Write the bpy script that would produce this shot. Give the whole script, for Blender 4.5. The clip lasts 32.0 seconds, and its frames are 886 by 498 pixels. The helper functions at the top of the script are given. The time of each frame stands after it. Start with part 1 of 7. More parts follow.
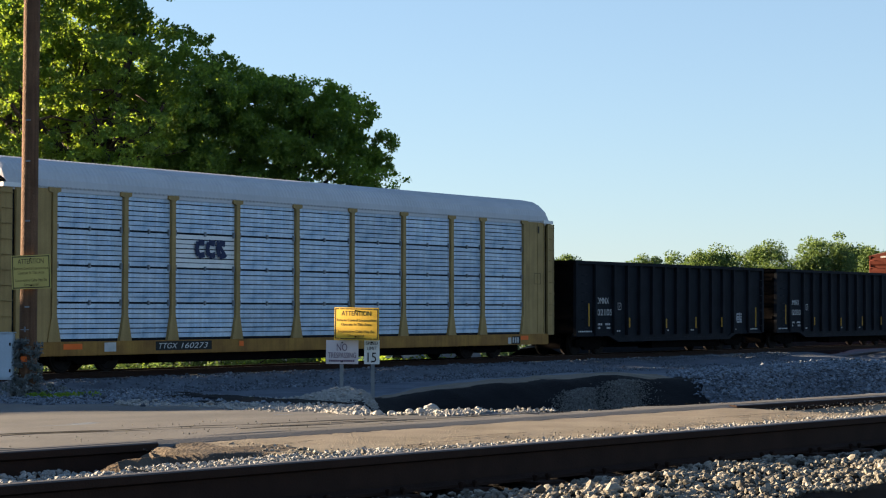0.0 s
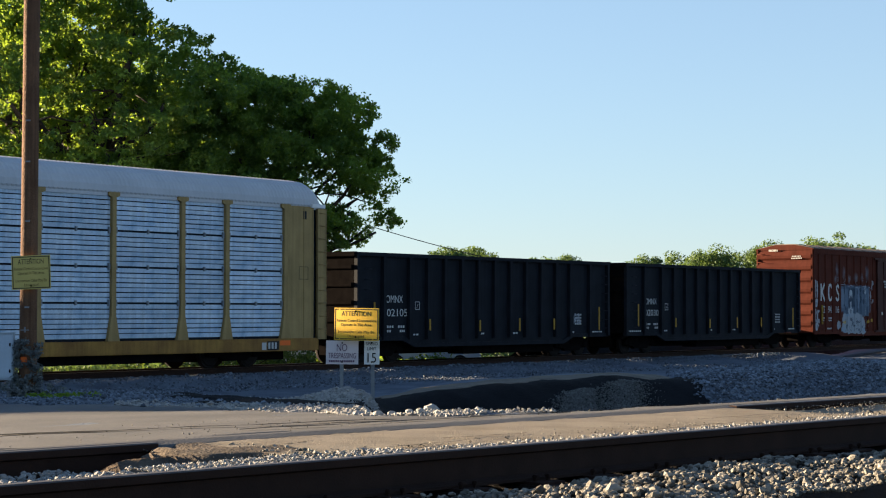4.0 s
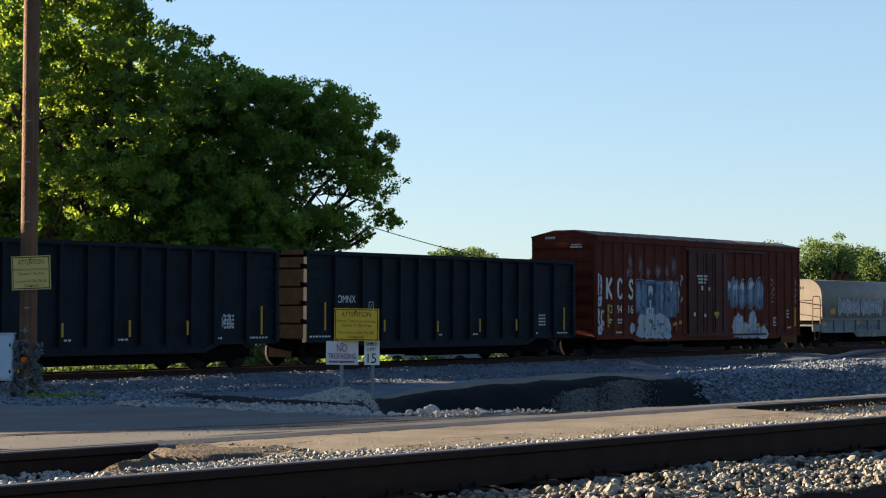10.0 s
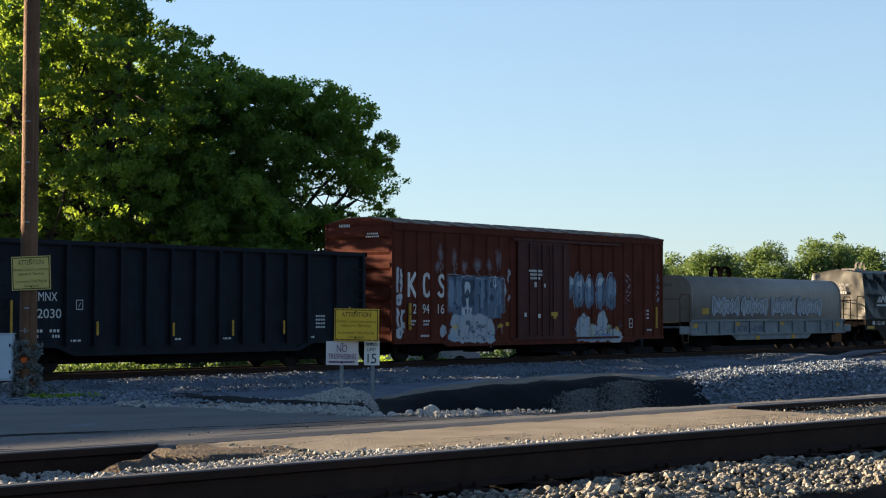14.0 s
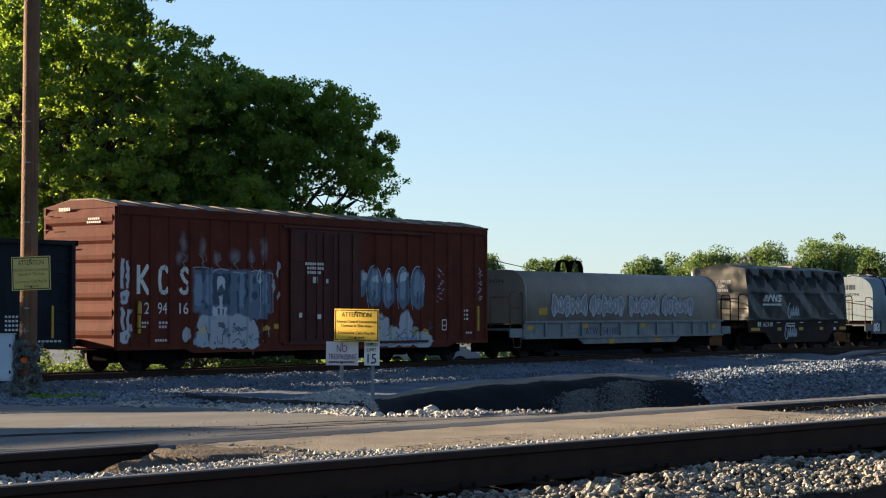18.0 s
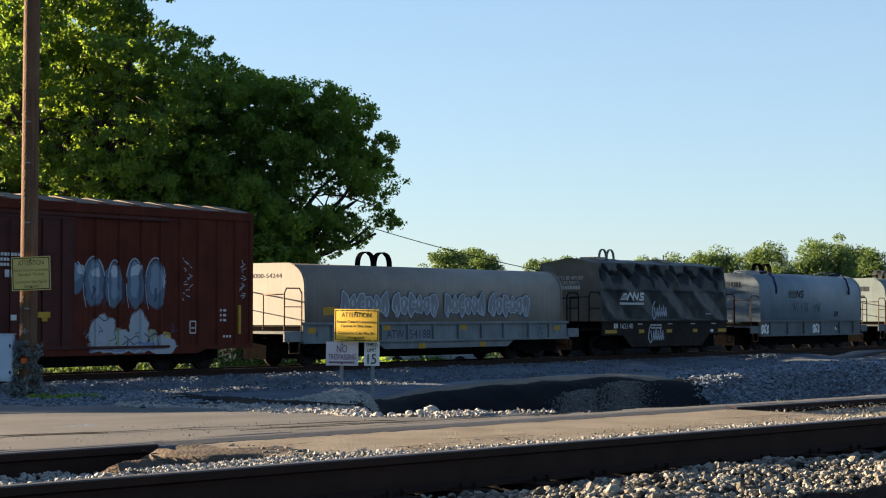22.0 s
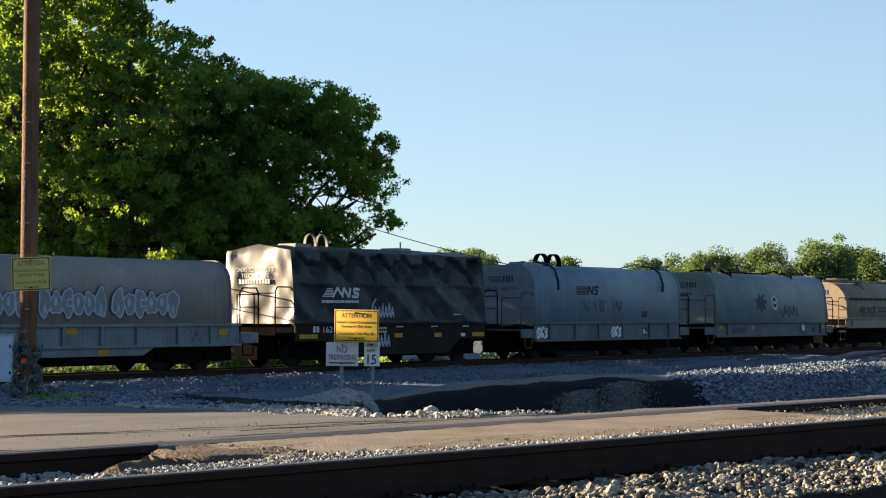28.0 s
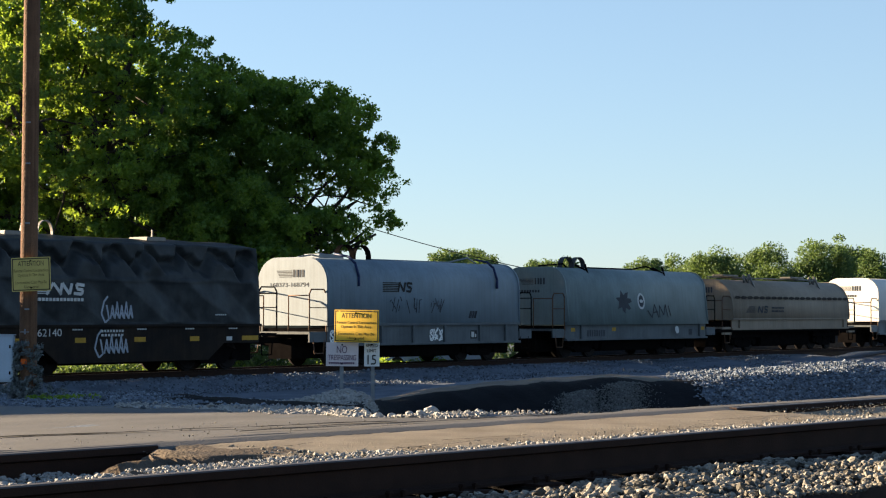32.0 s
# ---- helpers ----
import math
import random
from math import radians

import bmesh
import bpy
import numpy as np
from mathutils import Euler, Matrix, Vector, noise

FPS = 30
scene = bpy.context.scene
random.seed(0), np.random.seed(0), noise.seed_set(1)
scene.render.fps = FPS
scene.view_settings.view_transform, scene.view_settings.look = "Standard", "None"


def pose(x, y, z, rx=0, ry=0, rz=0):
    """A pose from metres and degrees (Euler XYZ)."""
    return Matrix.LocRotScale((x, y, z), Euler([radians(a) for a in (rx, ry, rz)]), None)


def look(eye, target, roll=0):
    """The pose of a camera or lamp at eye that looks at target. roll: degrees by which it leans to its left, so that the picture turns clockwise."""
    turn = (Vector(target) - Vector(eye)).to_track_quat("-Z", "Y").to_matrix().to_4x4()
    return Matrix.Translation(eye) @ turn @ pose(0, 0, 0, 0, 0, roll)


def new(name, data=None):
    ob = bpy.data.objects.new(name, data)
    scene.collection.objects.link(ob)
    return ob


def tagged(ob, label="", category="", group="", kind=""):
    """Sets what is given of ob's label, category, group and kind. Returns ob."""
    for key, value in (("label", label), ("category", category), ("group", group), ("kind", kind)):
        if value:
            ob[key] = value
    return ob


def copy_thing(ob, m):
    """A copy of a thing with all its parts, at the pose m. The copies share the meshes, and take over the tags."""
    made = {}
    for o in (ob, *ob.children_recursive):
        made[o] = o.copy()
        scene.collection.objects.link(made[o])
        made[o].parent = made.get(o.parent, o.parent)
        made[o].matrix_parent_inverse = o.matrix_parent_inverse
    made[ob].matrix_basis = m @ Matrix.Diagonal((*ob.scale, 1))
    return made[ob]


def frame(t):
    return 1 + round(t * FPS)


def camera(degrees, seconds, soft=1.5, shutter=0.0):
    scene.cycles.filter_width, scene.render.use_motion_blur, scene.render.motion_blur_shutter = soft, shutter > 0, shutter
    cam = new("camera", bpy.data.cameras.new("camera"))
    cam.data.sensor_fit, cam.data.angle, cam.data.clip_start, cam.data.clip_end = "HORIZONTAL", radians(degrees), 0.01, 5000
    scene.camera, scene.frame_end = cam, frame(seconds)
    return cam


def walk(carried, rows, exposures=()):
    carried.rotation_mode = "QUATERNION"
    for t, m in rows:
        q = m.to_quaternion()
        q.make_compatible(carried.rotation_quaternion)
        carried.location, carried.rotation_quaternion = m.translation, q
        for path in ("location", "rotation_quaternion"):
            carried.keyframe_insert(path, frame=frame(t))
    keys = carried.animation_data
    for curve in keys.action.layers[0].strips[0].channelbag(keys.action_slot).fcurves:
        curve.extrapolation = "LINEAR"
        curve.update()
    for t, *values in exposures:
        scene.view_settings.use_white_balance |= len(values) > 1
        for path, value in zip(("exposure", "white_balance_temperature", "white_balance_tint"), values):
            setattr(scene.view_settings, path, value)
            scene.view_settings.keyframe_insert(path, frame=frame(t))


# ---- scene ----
# A railway yard at a low evening sun. x runs to the right of the camera, y away from it; the far track
# runs off to the right at 36.4 degrees to the line of sight.
SECONDS = 32.0
EYE_Z = 1.9
TILT = 1.9388
cam = camera(26.729, SECONDS, soft=1.15)
walk(cam, [(0.0, pose(0, 0, EYE_Z, 90 + TILT, 0, 0)), (10.0, pose(0, 0, EYE_Z, 90 + TILT + 0.026, 0, 0)),
           (20.0, pose(0, 0, EYE_Z, 90 + TILT + 0.045, 0, 0)), (32.0, pose(0, 0, EYE_Z, 90 + TILT + 0.07, 0, 0))],
     exposures=[(0.0, 2.12, 5740, 16), (32.0, 2.12, 5740, 16)])

# ---- light ----
SUN_EL, SUN_AZ = 8.35, -68.0          # degrees; azimuth from the line of sight, negative to the left
world = bpy.data.worlds.new("evening_sky")
scene.world = world
world.use_nodes = True
wn = world.node_tree.nodes
sky = wn.new("ShaderNodeTexSky")
sky.sky_type, sky.sun_disc = "NISHITA", False
sky.sun_elevation, sky.sun_rotation = radians(SUN_EL), radians(SUN_AZ)
sky.altitude = 1500.0
sky.air_density, sky.dust_density, sky.ozone_density = 1.0, 0.3, 1.4
wn["Background"].inputs[1].default_value = 0.055
haze = wn.new("ShaderNodeMix")               # thin evening haze
haze.data_type = "RGBA"
haze.inputs[7].default_value = (2.08, 2.72, 2.88, 1)
up = wn.new("ShaderNodeTexCoord")
upz = wn.new("ShaderNodeSeparateXYZ")
thin = wn.new("ShaderNodeMapRange")          # thickest at the horizon
thin.inputs["From Min"].default_value, thin.inputs["From Max"].default_value = 0.0, 0.6
thin.inputs["To Min"].default_value, thin.inputs["To Max"].default_value = 0.62, 0.05
world.node_tree.links.new(up.outputs["Generated"], upz.inputs[0])
world.node_tree.links.new(upz.outputs[2], thin.inputs["Value"])
world.node_tree.links.new(thin.outputs[0], haze.inputs[0])
world.node_tree.links.new(sky.outputs[0], haze.inputs[6])
world.node_tree.links.new(haze.outputs[2], wn["Background"].inputs[0])
sun = new("sun", bpy.data.lights.new("sun", "SUN"))
sun.data.energy, sun.data.angle, sun.data.color = 7.8, radians(0.53), (1.0, 0.74, 0.41)
to_sun = Vector((math.sin(radians(SUN_AZ)) * math.cos(radians(SUN_EL)), math.cos(radians(SUN_AZ)) * math.cos(radians(SUN_EL)), math.sin(radians(SUN_EL))))
sun.matrix_world = look(to_sun * 50, (0, 0, 0))

# ---- mesh helpers ----
def finish(bm, name, mat):
    me = bpy.data.meshes.new(name)
    bmesh.ops.recalc_face_normals(bm, faces=bm.faces)
    bm.to_mesh(me)
    bm.free()
    for m in (mat if isinstance(mat, (list, tuple)) else [mat]):
        me.materials.append(m)
    return me


def part(name, bm, mat, parent, label=""):
    """One mesh under a thing or a part."""
    ob = new(name, finish(bm, name, mat))
    ob.parent = parent
    if name in ("stencil_text", "small_print", "board_text", "owner_mark", "number_text", "end_text", "scrawl", "door_notice", "series_text"):
        tagged(ob, kind="stuff")
    return tagged(ob, label) if label else ob


def pieces(name, bm, mat, parent, label="", rest=""):
    """Each loose piece of bm as a mesh of its own; the largest takes the name, the others the name given as rest, if any."""
    bm.verts.index_update()
    groups, seen = [], set()
    for v in bm.verts:
        if v in seen:
            continue
        todo, comp = [v], set()
        while todo:
            w = todo.pop()
            if w in comp:
                continue
            comp.add(w)
            todo += [e.other_vert(w) for e in w.link_edges]
        seen |= comp
        groups.append(comp)
    groups.sort(key=lambda g: -len({f for v in g for f in v.link_faces}) * 0 - sum(f.calc_area() for f in {f for v in g for f in v.link_faces}))
    made = []
    for i, g in enumerate(groups):
        t = bmesh.new()
        idx = {v: t.verts.new(v.co) for v in bm.verts if v in g}
        for f in bm.faces:
            if f.verts[0] in g:
                k = t.faces.new([idx[v] for v in f.verts])
                k.smooth, k.material_index = f.smooth, f.material_index
        made.append(part(name if i == 0 or not rest else rest, t, mat, parent, label))
    bm.free()
    return made


def solo(name, bm, mat, label, category, group="", kind="", m=None):
    """A thing made of one mesh."""
    ob = new(name, finish(bm, name, mat))
    if m is not None:
        ob.matrix_world = m
    return tagged(ob, label, category, group, kind)


def thing(name, label, category, m, group="", kind=""):
    ob = new(name)
    ob.empty_display_size = 0.2
    ob.matrix_world = m
    return tagged(ob, label, category, group, kind)


def B():
    return bmesh.new()


def box(bm, x0, x1, y0, y1, z0, z1, mi=0):
    v = [bm.verts.new(p) for p in ((x0, y0, z0), (x1, y0, z0), (x1, y1, z0), (x0, y1, z0), (x0, y0, z1), (x1, y0, z1), (x1, y1, z1), (x0, y1, z1))]
    for f in ((0, 3, 2, 1), (4, 5, 6, 7), (0, 1, 5, 4), (1, 2, 6, 5), (2, 3, 7, 6), (3, 0, 4, 7)):
        bm.faces.new([v[i] for i in f]).material_index = mi
    return bm


def rbox(bm, x0, x1, y0, y1, z0, z1, r=0.01, mi=0):
    """A box with rounded edges."""
    t = B()
    box(t, x0, x1, y0, y1, z0, z1, mi)
    bmesh.ops.bevel(t, geom=t.edges[:], offset=min(r, 0.45 * min(x1 - x0, y1 - y0, z1 - z0)), segments=2, affect="EDGES")
    join(bm, t)
    return bm


def join(bm, t, m=None):
    me = bpy.data.meshes.new("tmp")
    if m is not None:
        bmesh.ops.transform(t, matrix=m, verts=t.verts)
    t.to_mesh(me)
    t.free()
    bm.from_mesh(me)
    bpy.data.meshes.remove(me)


def cyl(bm, p, q, r, seg=10, r2=None, mi=0):
    p, q = Vector(p), Vector(q)
    r2 = r if r2 is None else r2
    rot = (q - p).to_track_quat("Z", "Y").to_matrix()
    a = [bm.verts.new(p + rot @ Vector((r * math.cos(2 * math.pi * i / seg), r * math.sin(2 * math.pi * i / seg), 0))) for i in range(seg)]
    b = [bm.verts.new(q + rot @ Vector((r2 * math.cos(2 * math.pi * i / seg), r2 * math.sin(2 * math.pi * i / seg), 0))) for i in range(seg)]
    for i in range(seg):
        f = bm.faces.new((a[i], a[(i + 1) % seg], b[(i + 1) % seg], b[i]))
        f.smooth, f.material_index = True, mi
    bm.faces.new(a[::-1]).material_index = mi
    bm.faces.new(b).material_index = mi
    return bm


def tube(bm, pts, r, seg=6, mi=0):
    for a, b in zip(pts, pts[1:]):
        cyl(bm, a, b, r, seg, mi=mi)
    return bm


def extrude_x(bm, prof, x0, x1, smooth=False, mi=0, caps=True):
    """A closed profile of (y, z) drawn along x."""
    a = [bm.verts.new((x0, y, z)) for y, z in prof]
    b = [bm.verts.new((x1, y, z)) for y, z in prof]
    n = len(prof)
    for i in range(n):
        f = bm.faces.new((a[i], b[i], b[(i + 1) % n], a[(i + 1) % n]))
        f.smooth, f.material_index = smooth, mi
    if caps:
        bm.faces.new(a[::-1]).material_index = mi
        bm.faces.new(b).material_index = mi
    return bm


def smooth01(a, b, x):
    t = np.clip((x - a) / (b - a), 0, 1)
    return t * t * (3 - 2 * t)


def grid_mesh(name, xs, ys, zf, mat):
    """A sheet over xs by ys, at the height that zf gives."""
    X, Y = np.meshgrid(xs, ys, indexing="ij")
    Z = zf(X, Y)
    nx, ny = X.shape
    co = np.stack([X, Y, Z], -1).reshape(-1, 3)
    i = np.arange(nx * ny).reshape(nx, ny)
    quads = np.stack([i[:-1, :-1], i[1:, :-1], i[1:, 1:], i[:-1, 1:]], -1).reshape(-1, 4)
    return raw_mesh(name, co, quads, mat, True)


def raw_mesh(name, co, faces, mat, smooth=False):
    """A mesh from arrays of vertices and of equal-sided faces."""
    co, faces = np.asarray(co, np.float32), np.asarray(faces, np.int32)
    me = bpy.data.meshes.new(name)
    k = faces.shape[1]
    me.vertices.add(len(co))
    me.vertices.foreach_set("co", co.ravel())
    me.loops.add(faces.size)
    me.loops.foreach_set("vertex_index", faces.ravel())
    me.polygons.add(len(faces))
    me.polygons.foreach_set("loop_start", np.arange(0, faces.size, k, dtype=np.int32))
    me.polygons.foreach_set("use_smooth", np.full(len(faces), smooth))
    me.materials.append(mat)
    me.update(calc_edges=True)
    me.validate()
    return me


# ---- materials ----
def mat(name, color, rough=0.7, metal=0.0, var=0.25, scale=3.0, fine=40.0, bump=0.3, streak=0.0, streak_scale=9.0, color2=None, island=0.0, space="Object", spec=0.14, rough_var=0.15, objrand=0.0):
    """Paint, stone or metal with stains at two scales, fine relief and, with streak, vertical run-off marks."""
    m = bpy.data.materials.new(name)
    m.use_nodes = True
    n, l = m.node_tree.nodes, m.node_tree.links
    bsdf = n["Principled BSDF"]
    tc = n.new("ShaderNodeTexCoord")
    mp = n.new("ShaderNodeMapping")
    l.new(tc.outputs[space], mp.inputs[0])
    big = n.new("ShaderNodeTexNoise")
    big.inputs["Scale"].default_value, big.inputs["Detail"].default_value = scale, 6
    small = n.new("ShaderNodeTexNoise")
    small.inputs["Scale"].default_value, small.inputs["Detail"].default_value = fine, 4
    l.new(mp.outputs[0], big.inputs["Vector"])
    l.new(mp.outputs[0], small.inputs["Vector"])
    r1 = n.new("ShaderNodeMapRange")
    r1.inputs["From Min"].default_value, r1.inputs["From Max"].default_value = 0.3, 0.7
    l.new(big.outputs[0], r1.inputs["Value"])
    c2 = color2 or tuple(c * (1 - var) for c in color)
    mx = n.new("ShaderNodeMix")
    mx.data_type = "RGBA"
    mx.inputs[6].default_value, mx.inputs[7].default_value = (*color, 1), (*c2, 1)
    l.new(r1.outputs[0], mx.inputs[0])
    col = mx.outputs[2]

    def darken(fac, amount):
        nonlocal col
        mr = n.new("ShaderNodeMapRange")
        mr.inputs["To Min"].default_value, mr.inputs["To Max"].default_value = 1 - amount, 1 + amount * 0.6
        l.new(fac, mr.inputs["Value"])
        mm = n.new("ShaderNodeMix")
        mm.data_type, mm.blend_type = "RGBA", "MULTIPLY"
        mm.inputs[0].default_value = 1
        l.new(col, mm.inputs[6])
        l.new(mr.outputs[0], mm.inputs[7])
        col = mm.outputs[2]
    darken(small.outputs[0], var)
    if streak:
        mp2 = n.new("ShaderNodeMapping")
        mp2.inputs["Scale"].default_value = (streak_scale, streak_scale, streak_scale * 0.04)
        l.new(tc.outputs[space], mp2.inputs[0])
        st = n.new("ShaderNodeTexNoise")
        st.inputs["Scale"].default_value, st.inputs["Detail"].default_value = 1.0, 5
        l.new(mp2.outputs[0], st.inputs["Vector"])
        darken(st.outputs[0], streak)
    if island:
        ge = n.new("ShaderNodeNewGeometry")
        darken(ge.outputs["Random Per Island"], island)
    if objrand:
        oi = n.new("ShaderNodeObjectInfo")
        darken(oi.outputs["Random"], objrand)
    l.new(col, bsdf.inputs["Base Color"])
    rr = n.new("ShaderNodeMapRange")
    rr.inputs["To Min"].default_value, rr.inputs["To Max"].default_value = max(0.05, rough - rough_var), min(1, rough + rough_var)
    l.new(small.outputs[0], rr.inputs["Value"])
    l.new(rr.outputs[0], bsdf.inputs["Roughness"])
    bsdf.inputs["Metallic"].default_value = metal
    bsdf.inputs["Specular IOR Level"].default_value = spec
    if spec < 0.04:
        bsdf.inputs["IOR"].default_value = 1.02      # almost no reflection, so it stays dark in the sun
    if bump:
        bp = n.new("ShaderNodeBump")
        bp.inputs["Strength"].default_value, bp.inputs["Distance"].default_value = bump, 0.02
        l.new(small.outputs[0], bp.inputs["Height"])
        l.new(bp.outputs[0], bsdf.inputs["Normal"])
    return m


def leaf_mat(name, color, color2, shine=(0.22, 0.34, 0.03), thin=0.3):
    """Leaves: color to color2 by clumps and by single leaves; shine is the colour that passes through them."""
    m = bpy.data.materials.new(name)
    m.use_nodes = True
    n, l = m.node_tree.nodes, m.node_tree.links
    bsdf = n["Principled BSDF"]
    ge = n.new("ShaderNodeNewGeometry")
    tc = n.new("ShaderNodeTexCoord")
    tn = n.new("ShaderNodeTexNoise")
    tn.inputs["Scale"].default_value = 0.7
    l.new(tc.outputs["Object"], tn.inputs["Vector"])
    sh = n.new("ShaderNodeMapRange")
    sh.inputs["From Min"].default_value, sh.inputs["From Max"].default_value = 0.35, 0.65
    sh.inputs["To Max"].default_value = 0.55
    l.new(tn.outputs[0], sh.inputs["Value"])
    av = n.new("ShaderNodeMath")
    av.operation = "MULTIPLY_ADD"
    av.inputs[1].default_value = 0.45
    l.new(ge.outputs["Random Per Island"], av.inputs[0])
    l.new(sh.outputs[0], av.inputs[2])
    mx = n.new("ShaderNodeMix")
    mx.data_type = "RGBA"
    mx.inputs[6].default_value, mx.inputs[7].default_value = (*color, 1), (*color2, 1)
    l.new(av.outputs[0], mx.inputs[0])
    l.new(mx.outputs[2], bsdf.inputs["Base Color"])
    bsdf.inputs["Roughness"].default_value = 0.55
    bsdf.inputs["Specular IOR Level"].default_value = 0.15
    m2 = n.new("ShaderNodeMix")
    m2.data_type = "RGBA"
    m2.inputs[6].default_value, m2.inputs[7].default_value = (*(c * 0.55 for c in shine), 1), (*shine, 1)
    l.new(av.outputs[0], m2.inputs[0])
    tr = n.new("ShaderNodeBsdfTranslucent")
    l.new(m2.outputs[2], tr.inputs[0])
    ms = n.new("ShaderNodeMixShader")
    ms.inputs[0].default_value = thin
    l.new(bsdf.outputs[0], ms.inputs[1])
    l.new(tr.outputs[0], ms.inputs[2])
    l.new(ms.outputs[0], n["Material Output"].inputs[0])
    return m


M_ASPHALT = mat("worn_asphalt", (0.135, 0.131, 0.125), 0.9, var=0.3, scale=0.9, fine=60, bump=0.2, color2=(0.09, 0.089, 0.087))
M_STONE_GREY = mat("grey_crushed_stone", (0.165, 0.195, 0.235), 0.85, var=0.2, scale=8, fine=60, bump=0.3, island=0.65)
M_STONE = mat("ballast_stone", (0.215, 0.20, 0.168), 0.85, var=0.2, scale=8, fine=60, bump=0.3, island=0.75)
M_STONE_SPILL = mat("dusty_grey_stone", (0.15, 0.155, 0.15), 0.9, var=0.3, scale=8, fine=60, bump=0.3, island=0.5)
M_STONE_PALE = mat("pale_limestone", (0.335, 0.325, 0.30), 0.85, var=0.2, scale=8, fine=60, bump=0.3, island=0.25)
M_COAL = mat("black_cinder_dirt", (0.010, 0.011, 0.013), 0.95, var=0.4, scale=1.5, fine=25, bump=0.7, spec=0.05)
M_RAIL = mat("rusty_rail_steel", (0.032, 0.017, 0.012), 0.85, spec=0.15, metal=0.0, var=0.3, scale=6, fine=80, bump=0.2)
M_RAILTOP = mat("polished_rail_head", (0.11, 0.10, 0.095), 0.55, metal=0.6, var=0.2, scale=4, fine=60, bump=0.05)
M_TIE = mat("creosoted_tie", (0.03, 0.025, 0.022), 0.9, var=0.4, scale=5, fine=50, bump=0.6)
M_POLE = mat("weathered_pole_wood", (0.18, 0.10, 0.058), 0.9, var=0.35, scale=3, fine=50, bump=0.8, streak=0.7, streak_scale=30.0)
M_GALV = mat("galvanised_steel", (0.22, 0.24, 0.26), 0.5, metal=0.3, var=0.15, scale=6, fine=60, bump=0.1)
M_BLACK = mat("black_print", (0.02, 0.02, 0.02), 0.6, var=0.1, bump=0)
M_WHITE = mat("white_paint", (0.75, 0.75, 0.73), 0.6, var=0.12, scale=5, fine=60, bump=0.05)
M_YSIGN = mat("yellow_sign_sheet", (0.72, 0.45, 0.04), 0.5, var=0.1, scale=4, fine=60, bump=0.03)
M_YSIGN2 = mat("faded_yellow_sign_sheet", (0.54, 0.43, 0.13), 0.5, var=0.12, scale=4, fine=60, bump=0.03)
M_PINK = mat("faded_pink_white_sheet", (0.66, 0.58, 0.58), 0.5, var=0.1, scale=4, fine=60, bump=0.03)
# grimy gear; its near-black also stands in for shade on gondola ends
M_DARKSTEEL = mat("grimy_shade_black_steel", (0.009, 0.008, 0.008), 0.95, spec=0.03, metal=0.0, var=0.4, scale=4, fine=40, bump=0.3)
M_WHEEL = mat("wheel_steel", (0.02, 0.017, 0.016), 0.8, spec=0.08, metal=0.1, var=0.3, scale=4, fine=40, bump=0.2)
M_YELLOW = mat("safety_yellow_paint", (0.42, 0.25, 0.03), 0.6, var=0.25, scale=6, fine=50, bump=0.1, streak=0.2)
M_LEAF = leaf_mat("hackberry_leaves", (0.022, 0.064, 0.030), (0.11, 0.20, 0.035), (0.36, 0.50, 0.03), 0.46)
M_LEAF_FAR = leaf_mat("distant_leaves", (0.035, 0.07, 0.032), (0.11, 0.17, 0.048), (0.17, 0.25, 0.045))

# ---- the plan ----
TH = radians(36.4253)
DIR = Vector((math.sin(TH), math.cos(TH), 0))      # along the far track, away from the camera
NOR = Vector((-math.cos(TH), math.sin(TH), 0))     # across it, away from the camera
FAR_OFF = 41.03                                    # the far track's centre line
FAR_RAIL = 0.17                                    # top of its rails
HEAD = math.degrees(math.atan2(DIR.y, DIR.x))
NEAR_ANG = radians(43.3)
NDIR = Vector((math.sin(NEAR_ANG), math.cos(NEAR_ANG), 0))
NNOR = Vector((-math.cos(NEAR_ANG), math.sin(NEAR_ANG), 0))
NEAR_RAIL = EYE_Z - 0.68
RAIL_1, RAIL_2 = 6.35, 7.83                        # the near track's rails, by their distance from the camera


def along(p, m=0.0, z=0.0):
    """A place p metres along the far track and m metres beyond its centre line."""
    v = DIR * p + NOR * (FAR_OFF + m)
    return Vector((v.x, v.y, z))


